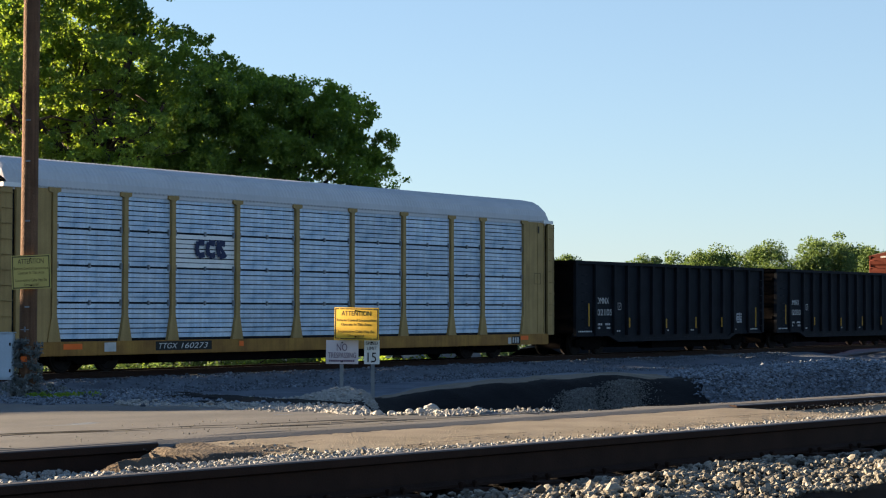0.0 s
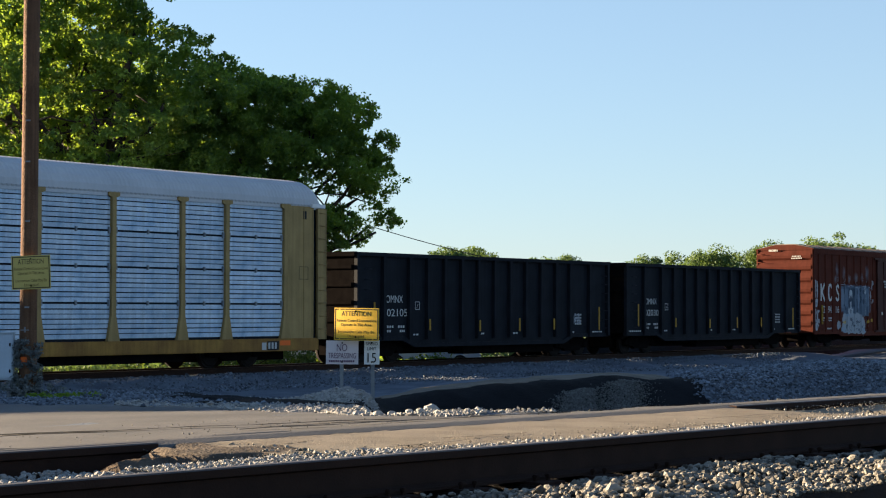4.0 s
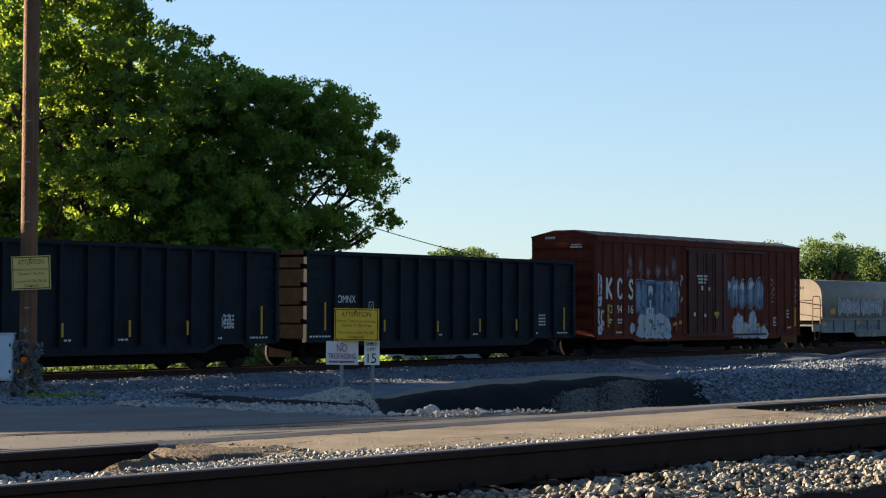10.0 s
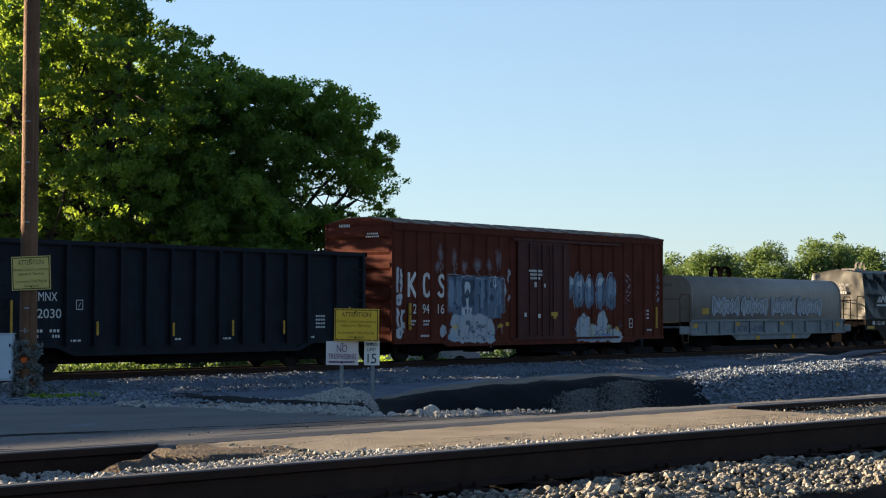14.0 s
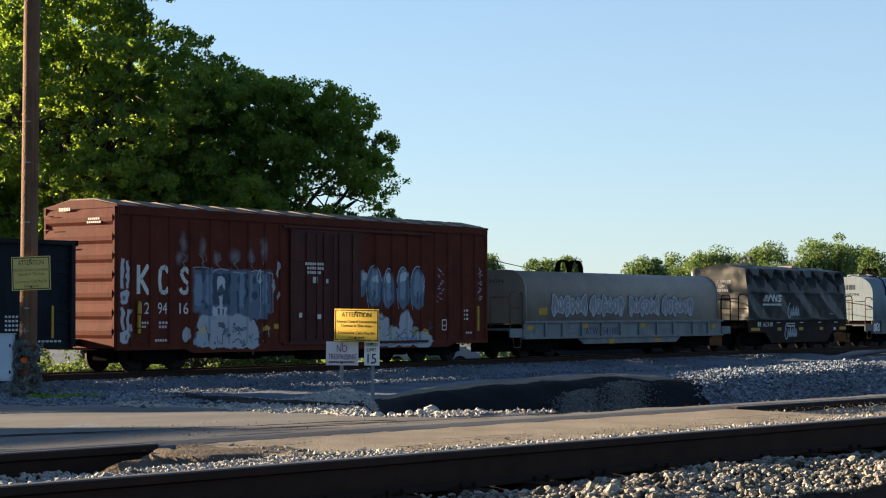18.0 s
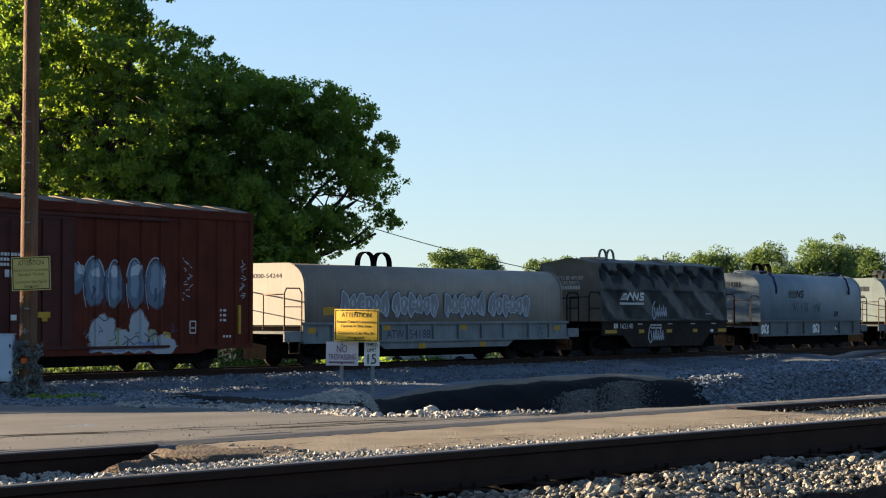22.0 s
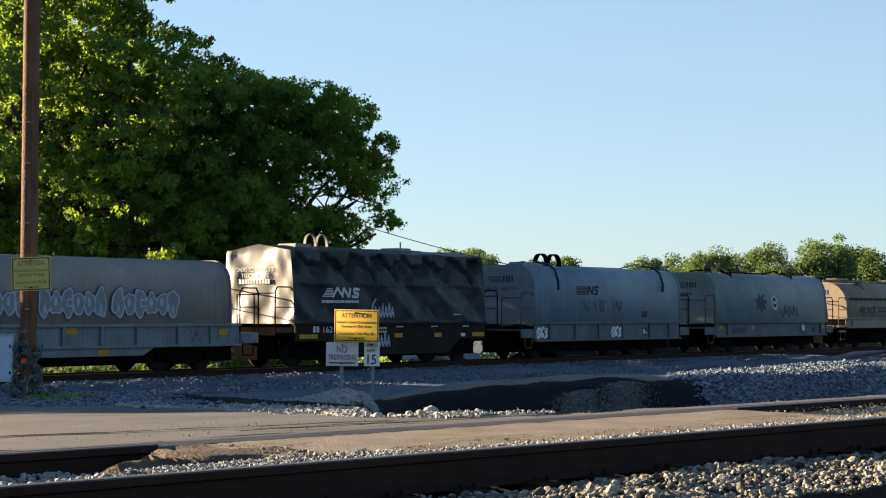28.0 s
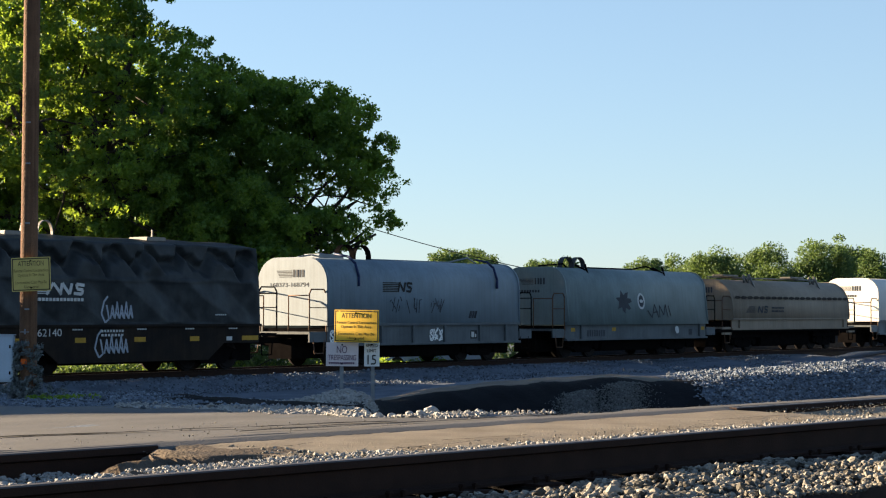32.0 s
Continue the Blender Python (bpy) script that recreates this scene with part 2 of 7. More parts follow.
def ground(x, y):
    """Height of the ground."""
    q = NNOR.x * x + NNOR.y * y
    m = NOR.x * x + NOR.y * y - FAR_OFF
    a = x / np.maximum(y, 1.0)
    far = FAR_RAIL - 0.19 - 0.25 * smooth01(1.9, 3.4, -m)
    z = np.minimum(np.maximum(NEAR_RAIL - 0.02 - 0.033 * (q - 7.85), far), NEAR_RAIL - 0.02)
    # lower ground past the road
    z = z - 0.22 * smooth01(0.0, 10.0, y - np.interp(x, [-14.0, -5.1, -1.9, -0.5, 0.5], [33.0, 28.0, 18.0, 14.5, 14.0])) - 0.5 * smooth01(30.0, 44.0, y)
    z = np.maximum(z, far)
    # a trench beyond the near track, and the bank that runs along it
    side = smooth01(-0.042, -0.012, a)
    crest = 20.2 - 0.5 * smooth01(0.11, 0.16, a)
    top = 0.725 + 0.03 * np.sin(0.9 * x) + 0.025 * np.sin(2.3 * x + 1) + 0.05 * smooth01(0.13, 0.17, a) - 0.13 * (1 - smooth01(-0.03, 0.05, a))
    bank = np.where(q < crest, top - 0.95 * (1 - smooth01(crest - 2.4, crest, q)), top - (top - far) * smooth01(crest + 0.6, crest + 17, q))
    bank = np.where(q < 11.0, 1.17 - (1.17 - (top - 0.95)) * smooth01(9.15 - 0.65 * smooth01(0.03, 0.08, a), 11.0 - 0.5 * smooth01(0.03, 0.08, a), q), bank)
    z = np.where(q > 8.4, z + side * (np.maximum(bank, far) - z), z)
    # the heap that carries the posts
    z = z + 0.19 * np.exp(-((x + 1.33) / 0.5) ** 2 - ((y - 24.5) / 1.2) ** 2)
    z = z - (1 - smooth01(RAIL_2 + 0.05, RAIL_2 + 0.12, q)) * (z - (NEAR_RAIL - 0.27))
    return np.where(m > 4, np.minimum(z, FAR_RAIL - 0.3 - 0.5 * smooth01(4, 8, m)), z)

M_GROUND = mat("grey_yard_gravel", (0.15, 0.175, 0.21), 0.95, var=0.45, scale=1.0, fine=26, bump=1.0, color2=(0.085, 0.10, 0.125))
M_CROSSING = mat("tan_crossing_dirt", (0.29, 0.245, 0.178), 0.95, var=0.3, scale=2.6, fine=70, bump=0.3, color2=(0.20, 0.165, 0.115))
M_BENCH = mat("trodden_tan_dirt", (0.19, 0.165, 0.125), 0.95, var=0.35, scale=2.0, fine=30, bump=0.5, color2=(0.11, 0.095, 0.075))
M_ORANGE = mat("orange_reflector", (0.75, 0.14, 0.02), 0.4, var=0.1, bump=0)
M_BOXBLUE = mat("blue_grey_enamel", (0.42, 0.5, 0.58), 0.45, var=0.12, scale=4, fine=40, bump=0.05, streak=0.15)
M_IVY = leaf_mat("ivy_leaves", (0.07, 0.085, 0.085), (0.20, 0.22, 0.22), (0.12, 0.14, 0.10), 0.15)
M_PURPLE = mat("faded_purple_print", (0.16, 0.10, 0.15), 0.6, var=0.15, bump=0)
M_RACK = mat("galvanised_rack_sheet", (0.66, 0.75, 0.84), 0.45, metal=0.1, var=0.35, scale=2.2, fine=24, bump=0.2, streak=0.4, streak_scale=9.0, objrand=0.12, color2=(0.34, 0.47, 0.62))
M_RACKY = mat("dirty_yellow_rack_paint", (0.37, 0.255, 0.10), 0.6, var=0.25, scale=1.5, fine=35, bump=0.15, streak=0.3)
M_ROOF = mat("white_rack_roof", (0.50, 0.51, 0.53), 0.5, var=0.1, scale=1.2, fine=30, bump=0.1, streak=0.12)
M_NAVY = mat("navy_decal", (0.02, 0.03, 0.08), 0.5, var=0.1, bump=0)
M_GON = mat("black_gondola_paint", (0.016, 0.019, 0.025), 0.7, spec=0.06, var=0.35, scale=1.3, fine=30, bump=0.2, streak=0.35)
M_BOXRED = mat("oxide_red_paint", (0.098, 0.027, 0.017), 0.65, spec=0.14, var=0.3, scale=1.4, fine=35, bump=0.2, streak=0.35)
M_BOXRED.node_tree.nodes["Principled BSDF"].inputs["IOR"].default_value = 1.2
M_BOXROOF = mat("dusty_roof_steel", (0.22, 0.17, 0.13), 0.7, var=0.35, scale=1.5, fine=30, bump=0.2)
M_COILA = mat("grey_hood_steel", (0.225, 0.20, 0.17), 0.6, var=0.25, scale=1.0, fine=30, bump=0.1, streak=0.25, spec=0.5)
M_SILL = mat("dusty_blue_grey_sill", (0.18, 0.20, 0.21), 0.65, var=0.3, scale=1.5, fine=30, bump=0.15, streak=0.3, spec=0.15)
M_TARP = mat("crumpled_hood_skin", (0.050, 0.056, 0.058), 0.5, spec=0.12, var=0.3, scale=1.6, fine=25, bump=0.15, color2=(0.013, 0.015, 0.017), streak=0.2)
# lighter, shinier copy of the hood skin, with sunlight put into its colour
M_TARPLIT = mat("sun_lightened_hood_steel", (0.10, 0.095, 0.082), 0.42, var=0.2, scale=1.6, fine=25, bump=0.1, spec=0.6)
M_BROWNBLK = mat("grimy_brown_black_sill", (0.012, 0.0115, 0.012), 0.7, var=0.4, scale=1.3, fine=30, bump=0.2, color2=(0.03, 0.022, 0.016), streak=0.3, spec=0.05)
M_COILB = mat("pale_blue_grey_hood", (0.18, 0.235, 0.28), 0.55, var=0.25, scale=1.1, fine=30, bump=0.08, streak=0.3, spec=0.4)
M_COILC = mat("greenish_grey_hood", (0.19, 0.245, 0.25), 0.55, var=0.28, scale=1.1, fine=30, bump=0.08, streak=0.3, spec=0.4)
M_COILD = mat("tan_brown_hood", (0.27, 0.22, 0.165), 0.6, var=0.25, scale=0.9, fine=30, bump=0.1, streak=0.25, spec=0.15)
M_COILE = mat("white_hood", (0.74, 0.73, 0.69), 0.55, var=0.1, scale=0.9, fine=30, bump=0.06, streak=0.12)
M_LETTER = mat("weathered_white_lettering", (0.55, 0.55, 0.53), 0.7, var=0.25, scale=4, fine=60, bump=0.05)
M_GRAFA = mat("silver_blue_spray", (0.34, 0.37, 0.42), 0.6, var=0.2, scale=3, fine=50, bump=0.05)
M_GRAFB = mat("dark_blue_outline_spray", (0.05, 0.07, 0.11), 0.6, var=0.2, scale=3, fine=50, bump=0.05)
M_BARKD = mat("dark_bark", (0.05, 0.042, 0.035), 0.95, var=0.35, scale=3, fine=30, bump=0.8)
M_CREAM = mat("cream_siding", (0.62, 0.58, 0.48), 0.7, var=0.1, scale=1.5, fine=40, bump=0.1)
M_TARPBLUE = mat("pale_blue_car_paint", (0.38, 0.45, 0.55), 0.3, var=0.08, scale=2, fine=40, bump=0.02)
M_GLASS = mat("dark_window_glass", (0.02, 0.025, 0.03), 0.1, var=0.05, bump=0)

M_DOOR = mat("dark_red_door_paint", (0.065, 0.019, 0.015), 0.65, var=0.35, scale=1.6, fine=35, bump=0.2, streak=0.35)
M_SILLB = mat("grey_brown_sill", (0.115, 0.13, 0.14), 0.65, var=0.3, scale=1.5, fine=30, bump=0.15, streak=0.3, spec=0.15)
M_RAILING = mat("rusty_brown_railing", (0.13, 0.075, 0.045), 0.7, var=0.3, scale=4, fine=40, bump=0.1)
M_SCRAWL = mat("faded_dark_spray", (0.05, 0.055, 0.065), 0.7, var=0.25, scale=3, fine=40, bump=0)

M_RACKSILL = mat("rusty_yellow_sill", (0.36, 0.20, 0.045), 0.7, var=0.35, scale=1.2, fine=30, bump=0.2, streak=0.4, color2=(0.20, 0.10, 0.03))
M_GRAFC = mat("grey_spray_fill", (0.20, 0.205, 0.215), 0.6, var=0.2, scale=3, fine=50, bump=0.05)
# ---- ground ----
def uneven(x, y):
    return 0.018 * np.sin(3.1 * x + 1.7 * y) * np.sin(2.3 * y - 1.1 * x) + 0.012 * np.sin(9 * x + 2 * y) * np.sin(8 * y)


def surface(x, y):
    return ground(x, y) + uneven(x, y) * (NNOR.x * x + NNOR.y * y > 8.0)


ROAD_X = np.array([-60.0, -14.0, -4.8, -3.35, -1.5, -0.55, 0.0, 1.9, 2.4, 60.0])
ROAD_Y = np.array([50.0, 25.0, 20.3, 18.8, 15.5, 13.4, 13.0, 13.9, 13.95, 14.0])


def road_mask(x, y):
    q = NNOR.x * x + NNOR.y * y
    edge = np.interp(x, ROAD_X, ROAD_Y) + 0.25 * np.sin(5 * x) + 0.15 * np.sin(13 * x + 2)
    return (q > RAIL_2 + 0.05) & (y < edge) & (x < 2.4)


xs = np.concatenate([[-3000, -1200, -500, -200, -100, -60, -40, -30], np.arange(-24, 40, 0.25), [42, 46, 52, 60, 80, 120, 200, 500, 1200, 3000]])
ys = np.concatenate([[-3000, -800, -200, -60, -20, -8, -2, 2, 4], np.arange(5, 70, 0.2), [72, 76, 82, 90, 110, 150, 250, 600, 1500, 4000]])
tagged(new("ground", grid_mesh("ground", xs, ys, surface, M_GROUND)), "grey gravel yard ground with a drainage ditch", "ground", kind="structure")

# the worn road that comes up to the crossing
gx, gy = np.arange(-24, 2.5, 0.1), np.arange(6, 36, 0.1)
GX, GY = np.meshgrid(gx, gy, indexing="ij")
keep = road_mask(GX, GY)
ids = np.arange(GX.size).reshape(GX.shape)
cell = keep[:-1, :-1] & keep[1:, :-1] & keep[1:, 1:] & keep[:-1, 1:]
quads = np.stack([ids[:-1, :-1], ids[1:, :-1], ids[1:, 1:], ids[:-1, 1:]], -1)[cell]
used, inv = np.unique(quads, return_inverse=True)
co = np.stack([GX, GY, ground(GX, GY) + 0.022 + 0.006 * np.sin(1.9 * GX) * np.sin(2.3 * GY)], -1).reshape(-1, 3)[used]
tagged(new("road", raw_mesh("road", co, inv.reshape(-1, 4), M_ASPHALT, True)), "worn grey-brown asphalt road leading to the crossing", "road", kind="structure")


def near(s, q, z):
    v = NDIR * s + NNOR * q
    return Vector((v.x, v.y, z))


M_DIRT = mat("dark_brown_dirt", (0.14, 0.108, 0.076), 0.95, var=0.45, scale=4, fine=40, bump=0.6, color2=(0.05, 0.04, 0.03))
# the crossing's fill between the rails, broken at its edges
t = B()
rnd = random.Random(5)
rows = []
SS = [5.35 + 0.05 * i for i in range(50)] + [7.85 + 0.12 * i for i in range(150)]
for s in SS:
    row = []
    for k in range(9):
        q = RAIL_1 + 0.11 + (RAIL_2 - RAIL_1 - 0.17) * k / 8
        left = 5.75 + 0.35 * math.sin(k * 0.9) + 0.25 * math.sin(k * 2.3)
        z = NEAR_RAIL - 0.034 + 0.0026 * k - 0.14 * float(1 - smooth01(left, left + 0.3, s)) - 0.05 * float(smooth01(11.2, 12.2, s)) - 0.008 * (1 - k / 8) * abs(math.sin(s * 2.1 + k))
        row.append(t.verts.new(near(s, q, z + rnd.uniform(-1, 1) * (0.003 + 0.012 * float(1 - smooth01(left, left + 0.6, s))))))
    rows.append(row)
for a, b in zip(rows, rows[1:]):
    for k in range(8):
        f = t.faces.new((a[k], b[k], b[k + 1], a[k + 1]))
        f.smooth, f.material_index = True, 2 if f.calc_center_median().dot(NDIR) < 6.45 + 0.2 * math.sin(k * 1.7) else 0
rows = []
for k0 in range(240):
    s = -6.0 + k0 * 0.12
    cover = float(smooth01(5.9, 6.15, s) * (1 - smooth01(11.35, 11.5, s)))
    row = []
    for dq in (0.046 - 0.13 * cover, 0.052 - 0.085 * cover, 0.085, 0.16, 0.32, 0.62):
        v = near(s, RAIL_2 + dq + 0.03 * math.sin(k0 * 0.9) * (dq > 0.5), 0)
        z = NEAR_RAIL + 0.004 - 0.033 * max(dq - 0.02, 0) - (0.04 if dq == 0.046 - 0.13 * cover else 0.017 if dq < 0.08 else 0.003 if dq < 0.1 else 0.0) - (0.016 if dq > 0.5 else 0.0)
        row.append(t.verts.new((v.x, v.y, z)))
    rows.append(row)
for a, b in zip(rows, rows[1:]):
    for k in range(5):
        f = t.faces.new((a[k], b[k], b[k + 1], a[k + 1]))
        f.smooth, f.material_index = False, 1
crossing = solo("crossing_fill", t, [M_CROSSING, M_ASPHALT, M_DIRT], "broken tan asphalt and dirt fill between rails", "road", kind="structure")

# long cracks in the paving
t = B()


def crack(pts, w, z0):
    prev = None
    for i, (x, y) in enumerate(pts):
        wv = w * rnd.uniform(0.4, 1.3)
        z = z0 if z0 is not None else float(ground(np.array(x), np.array(y))) + 0.031
        pair = (t.verts.new((x, y - wv, z)), t.verts.new((x, y + wv, z)))
        if prev:
            t.faces.new((prev[0], pair[0], pair[1], prev[1]))
        prev = pair


crack([(-3.6 + 0.1 * i, 10.55 + 0.052 * i + 0.05 * math.sin(i * 0.7) + rnd.uniform(-0.02, 0.02)) for i in range(34)], 0.05, None)
crack([(-1.2 + 0.1 * i, 11.05 + 0.085 * i + 0.05 * math.sin(i * 0.9)) for i in range(22)], 0.045, None)
for s0, q0, ds, dq, n_ in ((6.9, 6.88, 0.055, 0.006, 14), (7.6, 7.15, 0.06, -0.004, 12), (8.9, 6.75, 0.07, 0.005, 16), (6.55, 7.42, 0.05, 0.012, 12), (10.1, 7.2, 0.08, 0.0, 14)):
    crack([tuple(near(s0 + ds * i, q0 + dq * i + 0.015 * math.sin(i * 1.1 + s0), 0))[:2] for i in range(n_)], 0.012, NEAR_RAIL - 0.019)
solo("road_crack", t, M_COAL, "dark open cracks in the worn road paving", "road", kind="structure")

# ---- stones ----
ICO = [(0, 0, -1), (0.72, -0.53, -0.45), (-0.28, -0.85, -0.45), (-0.89, 0, -0.45), (-0.28, 0.85, -0.45), (0.72, 0.53, -0.45), (0.28, -0.85, 0.45), (-0.72, -0.53, 0.45), (-0.72, 0.53, 0.45), (0.28, 0.85, 0.45), (0.89, 0, 0.45), (0, 0, 1)]
ICOF = [(0, 1, 2), (1, 0, 5), (0, 2, 3), (0, 3, 4), (0, 4, 5), (1, 5, 10), (2, 1, 6), (3, 2, 7), (4, 3, 8), (5, 4, 9), (1, 10, 6), (2, 6, 7), (3, 7, 8), (4, 8, 9), (5, 9, 10), (6, 10, 11), (7, 6, 11), (8, 7, 11), (9, 8, 11), (10, 9, 11)]


OCTA = [(1, 0, 0), (0.1, 1, 0.1), (-1, 0.1, 0), (0, -1, -0.1), (0.15, 0.1, 1), (0, 0, -1)]
OCTAF = [(0, 1, 4), (1, 2, 4), (2, 3, 4), (3, 0, 4), (1, 0, 5), (2, 1, 5), (3, 2, 5), (0, 3, 5)]


def stones(name, xy, size, material, label, lift=0.2, zfun=surface, seed=1, base=OCTA, faces=OCTAF):
    """A spread of broken stones, each with a shape of its own."""
    rg = np.random.default_rng(seed)
    n = len(xy)
    base = np.array(base, np.float32)
    nv = len(base)
    s = size * np.exp(rg.normal(0, 0.28, n))
    v = base[None] * (1 + rg.uniform(-0.28, 0.28, (n, nv, 1)))
    v = v * np.stack([np.ones(n), rg.uniform(0.6, 1, n), rg.uniform(0.45, 0.85, n)], -1)[:, None, :]
    an = rg.uniform(0, 6.28, n)
    tl = rg.uniform(-0.6, 0.6, n)
    c, sn = np.cos(tl)[:, None], np.sin(tl)[:, None]
    v = np.stack([v[..., 0] * c - v[..., 2] * sn, v[..., 1], v[..., 0] * sn + v[..., 2] * c], -1)
    c, sn = np.cos(an)[:, None], np.sin(an)[:, None]
    v = np.stack([v[..., 0] * c - v[..., 1] * sn, v[..., 0] * sn + v[..., 1] * c, v[..., 2]], -1) * (s / 2)[:, None, None]
    z = zfun(xy[:, 0], xy[:, 1]) + s * lift + rg.uniform(0, 0.25, n) * s
    v = v + np.stack([xy[:, 0], xy[:, 1], z], -1)[:, None, :]
    f = np.array(faces)[None] + (np.arange(n) * nv)[:, None, None]
    return tagged(new(name, raw_mesh(name, v.reshape(-1, 3), f.reshape(-1, 3), material)), label, "gravel", kind="stuff")


rg = np.random.default_rng(11)


def strip(n, s0, s1, q0, q1):
    """Places between the near track's lines."""
    s, q = rg.uniform(s0, s1, n), rg.uniform(q0, q1, n)
    return np.stack([NDIR.x * s + NNOR.x * q, NDIR.y * s + NNOR.y * q], -1)


def bed(x, y):
    """The near ballast, a little heaped away from the rail."""
    q = NNOR.x * x + NNOR.y * y
    return NEAR_RAIL - 0.20 - 0.03 * smooth01(5.95, 6.1, q) + 0.03 * np.sin(5 * x + 2 * y) * np.sin(4 * y) + 0.055 * smooth01(6.15, 5.4, q)


stones("near_ballast", np.concatenate([strip(17000, 4.5, 15, 4.6, RAIL_1 - 0.42), strip(600, 4.5, 18, RAIL_1 - 0.45, RAIL_1 - 0.1)]), 0.029, M_STONE, "tan and grey broken ballast stones beside the rail", zfun=bed, seed=2, base=ICO, faces=ICOF)
stones("pale_ballast", strip(7500, 2.5, 6.15, RAIL_1 + 0.12, RAIL_2 - 0.1), 0.024, M_STONE_PALE, "pale grey broken stones between two rails", zfun=lambda x, y: NEAR_RAIL - 0.135 + 0.02 * np.sin(7 * x) * np.sin(6 * y) + 0.075 * (1 - smooth01(RAIL_1 + 0.2, RAIL_2 - 0.3, NNOR.x * x + NNOR.y * y)), seed=3, base=ICO, faces=ICOF)
stones("crossing_gravel", np.concatenate([strip(2800, 5.3, 11.5, RAIL_1 + 0.06, RAIL_1 + 0.42), strip(2000, 5.2, 6.9, RAIL_1 + 0.08, RAIL_1 + 0.55)]), 0.018, M_STONE_PALE, "loose pale gravel along the rail on the crossing", zfun=lambda x, y: 0 * x + NEAR_RAIL - 0.035, seed=4)
stones("crossing_rubble", strip(900, 5.45, 6.55, RAIL_1 + 0.1, RAIL_2 - 0.1), 0.022, M_STONE, "brown broken rubble at the crossing edge", zfun=lambda x, y: NEAR_RAIL - 0.17 + 0.135 * smooth01(5.7, 6.3, NDIR.x * x + NDIR.y * y), seed=24)
stones("crossing_gravel", strip(1000, 11.3, 24, RAIL_1 + 0.25, RAIL_2 - 0.1), 0.035, M_STONE, "tan gravel packed between the rails past the crossing", zfun=lambda x, y: 0 * x + NEAR_RAIL - 0.085, seed=14)

stones("crossing_grit", np.concatenate([strip(4200, 5.9, 16, RAIL_1 + 0.1, RAIL_2 - 0.05), strip(500, 3, 14, RAIL_2 + 0.2, RAIL_2 + 2.2)]), 0.010, M_STONE, "fine grit strewn over the crossing", zfun=lambda x, y: np.where(NNOR.x * x + NNOR.y * y < RAIL_2, NEAR_RAIL - 0.032, ground(x, y) + 0.022), seed=15)


def wedge(n, a0, a1, y0, y1):
    """Places in a wedge of ground, by the slope x to y and the distance y."""
    a, y = rg.uniform(a0, a1, n), np.sqrt(rg.uniform(y0 ** 2, y1 ** 2, n))
    return np.stack([a * y, y], -1)


def off_road(xy):
    return xy[~road_mask(xy[:, 0], xy[:, 1])]


vx = np.concatenate([rg.uniform(-3.4, -0.5, 6200), rg.uniform(-1.7, -0.5, 5200)])
verge = off_road(np.stack([vx, np.interp(vx, ROAD_X, ROAD_Y) + np.abs(rg.normal(0, 0.62 + 0.25 * smooth01(-2.4, -1.2, vx), len(vx))) - 0.12], -1))
ex = np.concatenate([rg.uniform(-0.75, 0.3, 2300), rg.uniform(0.2, 0.8, 170)])
edge = np.stack([ex, np.interp(ex, ROAD_X, ROAD_Y) + 0.10 + rg.normal(0, 0.16, len(ex)) * (1 - 0.5 * smooth01(0.1, 0.7, ex))], -1)
stones("road_edge_gravel", edge, 0.026, M_STONE_PALE, "pale loose stones along the road's edge above the ditch", zfun=lambda x, y: np.maximum(ground(x, y), NEAR_RAIL - 0.13) + 0.015, seed=26)
heap = np.stack([rg.normal(-1.36, 0.30, 5200), rg.normal(24.2, 0.9, 5200)], -1)
heap = heap[heap[:, 0] < -0.82 + 0.1 * (24.5 - heap[:, 1])]
stones("gravel_heap", heap, 0.045, M_STONE_PALE, "heap of grey broken stone round the sign posts", seed=5)
stones("roadside_gravel", verge, 0.030, M_STONE_PALE, "grey loose gravel along the edge of the road", seed=6)


def tongue(x, y):
    """How far the black cinders reach out over the yard behind the road's edge, 0 to 1."""
    low = np.interp(x, [-3.4, -2.9, -2.1, -1.5, -0.9], [21.0, 19.8, 17.6, 17.2, 16.4]) + 0.25 * np.sin(3.1 * x)
    return smooth01(-0.165, -0.11, x / y + 0.02 * np.sin(2.3 * y + 4 * x)) * smooth01(0.0, 0.7, y - low) * (1 - smooth01(28.0, 32.0, y)) * (1 - smooth01(-0.045, -0.035, x / y))


shoulder = off_road(wedge(19000, -0.25, -0.045, 17, 44))
shoulder = shoulder[tongue(shoulder[:, 0], shoulder[:, 1]) < rg.uniform(0.02, 0.9, len(shoulder))]
stones("shoulder_gravel", shoulder, 0.036, M_STONE_GREY, "grey gravel on the shaded yard surface", seed=7)
bank = wedge(46000, 0.120, 0.27, 25, 48)
bank = bank[bank[:, 0] / bank[:, 1] + (NNOR.x * bank[:, 0] + NNOR.y * bank[:, 1] - 18) * 0.006 > 0.146 + rg.normal(0, 0.003, len(bank))]
stones("bank_gravel", bank, 0.058, M_STONE_GREY, "grey gravel slope beside the ditch", seed=8)
def spill(n, a0, w, q0, q1):
    """Places on the bank's face: a fan round the slope a0 between the lines q0 and q1."""
    q = rg.uniform(q0, q1, n)
    a = a0 + rg.normal(0, 1, n) * w * (0.35 + 0.65 * (q1 - q) / (q1 - q0))
    y = q / (NNOR.y + NNOR.x * a)
    return np.stack([a * y, y], -1)


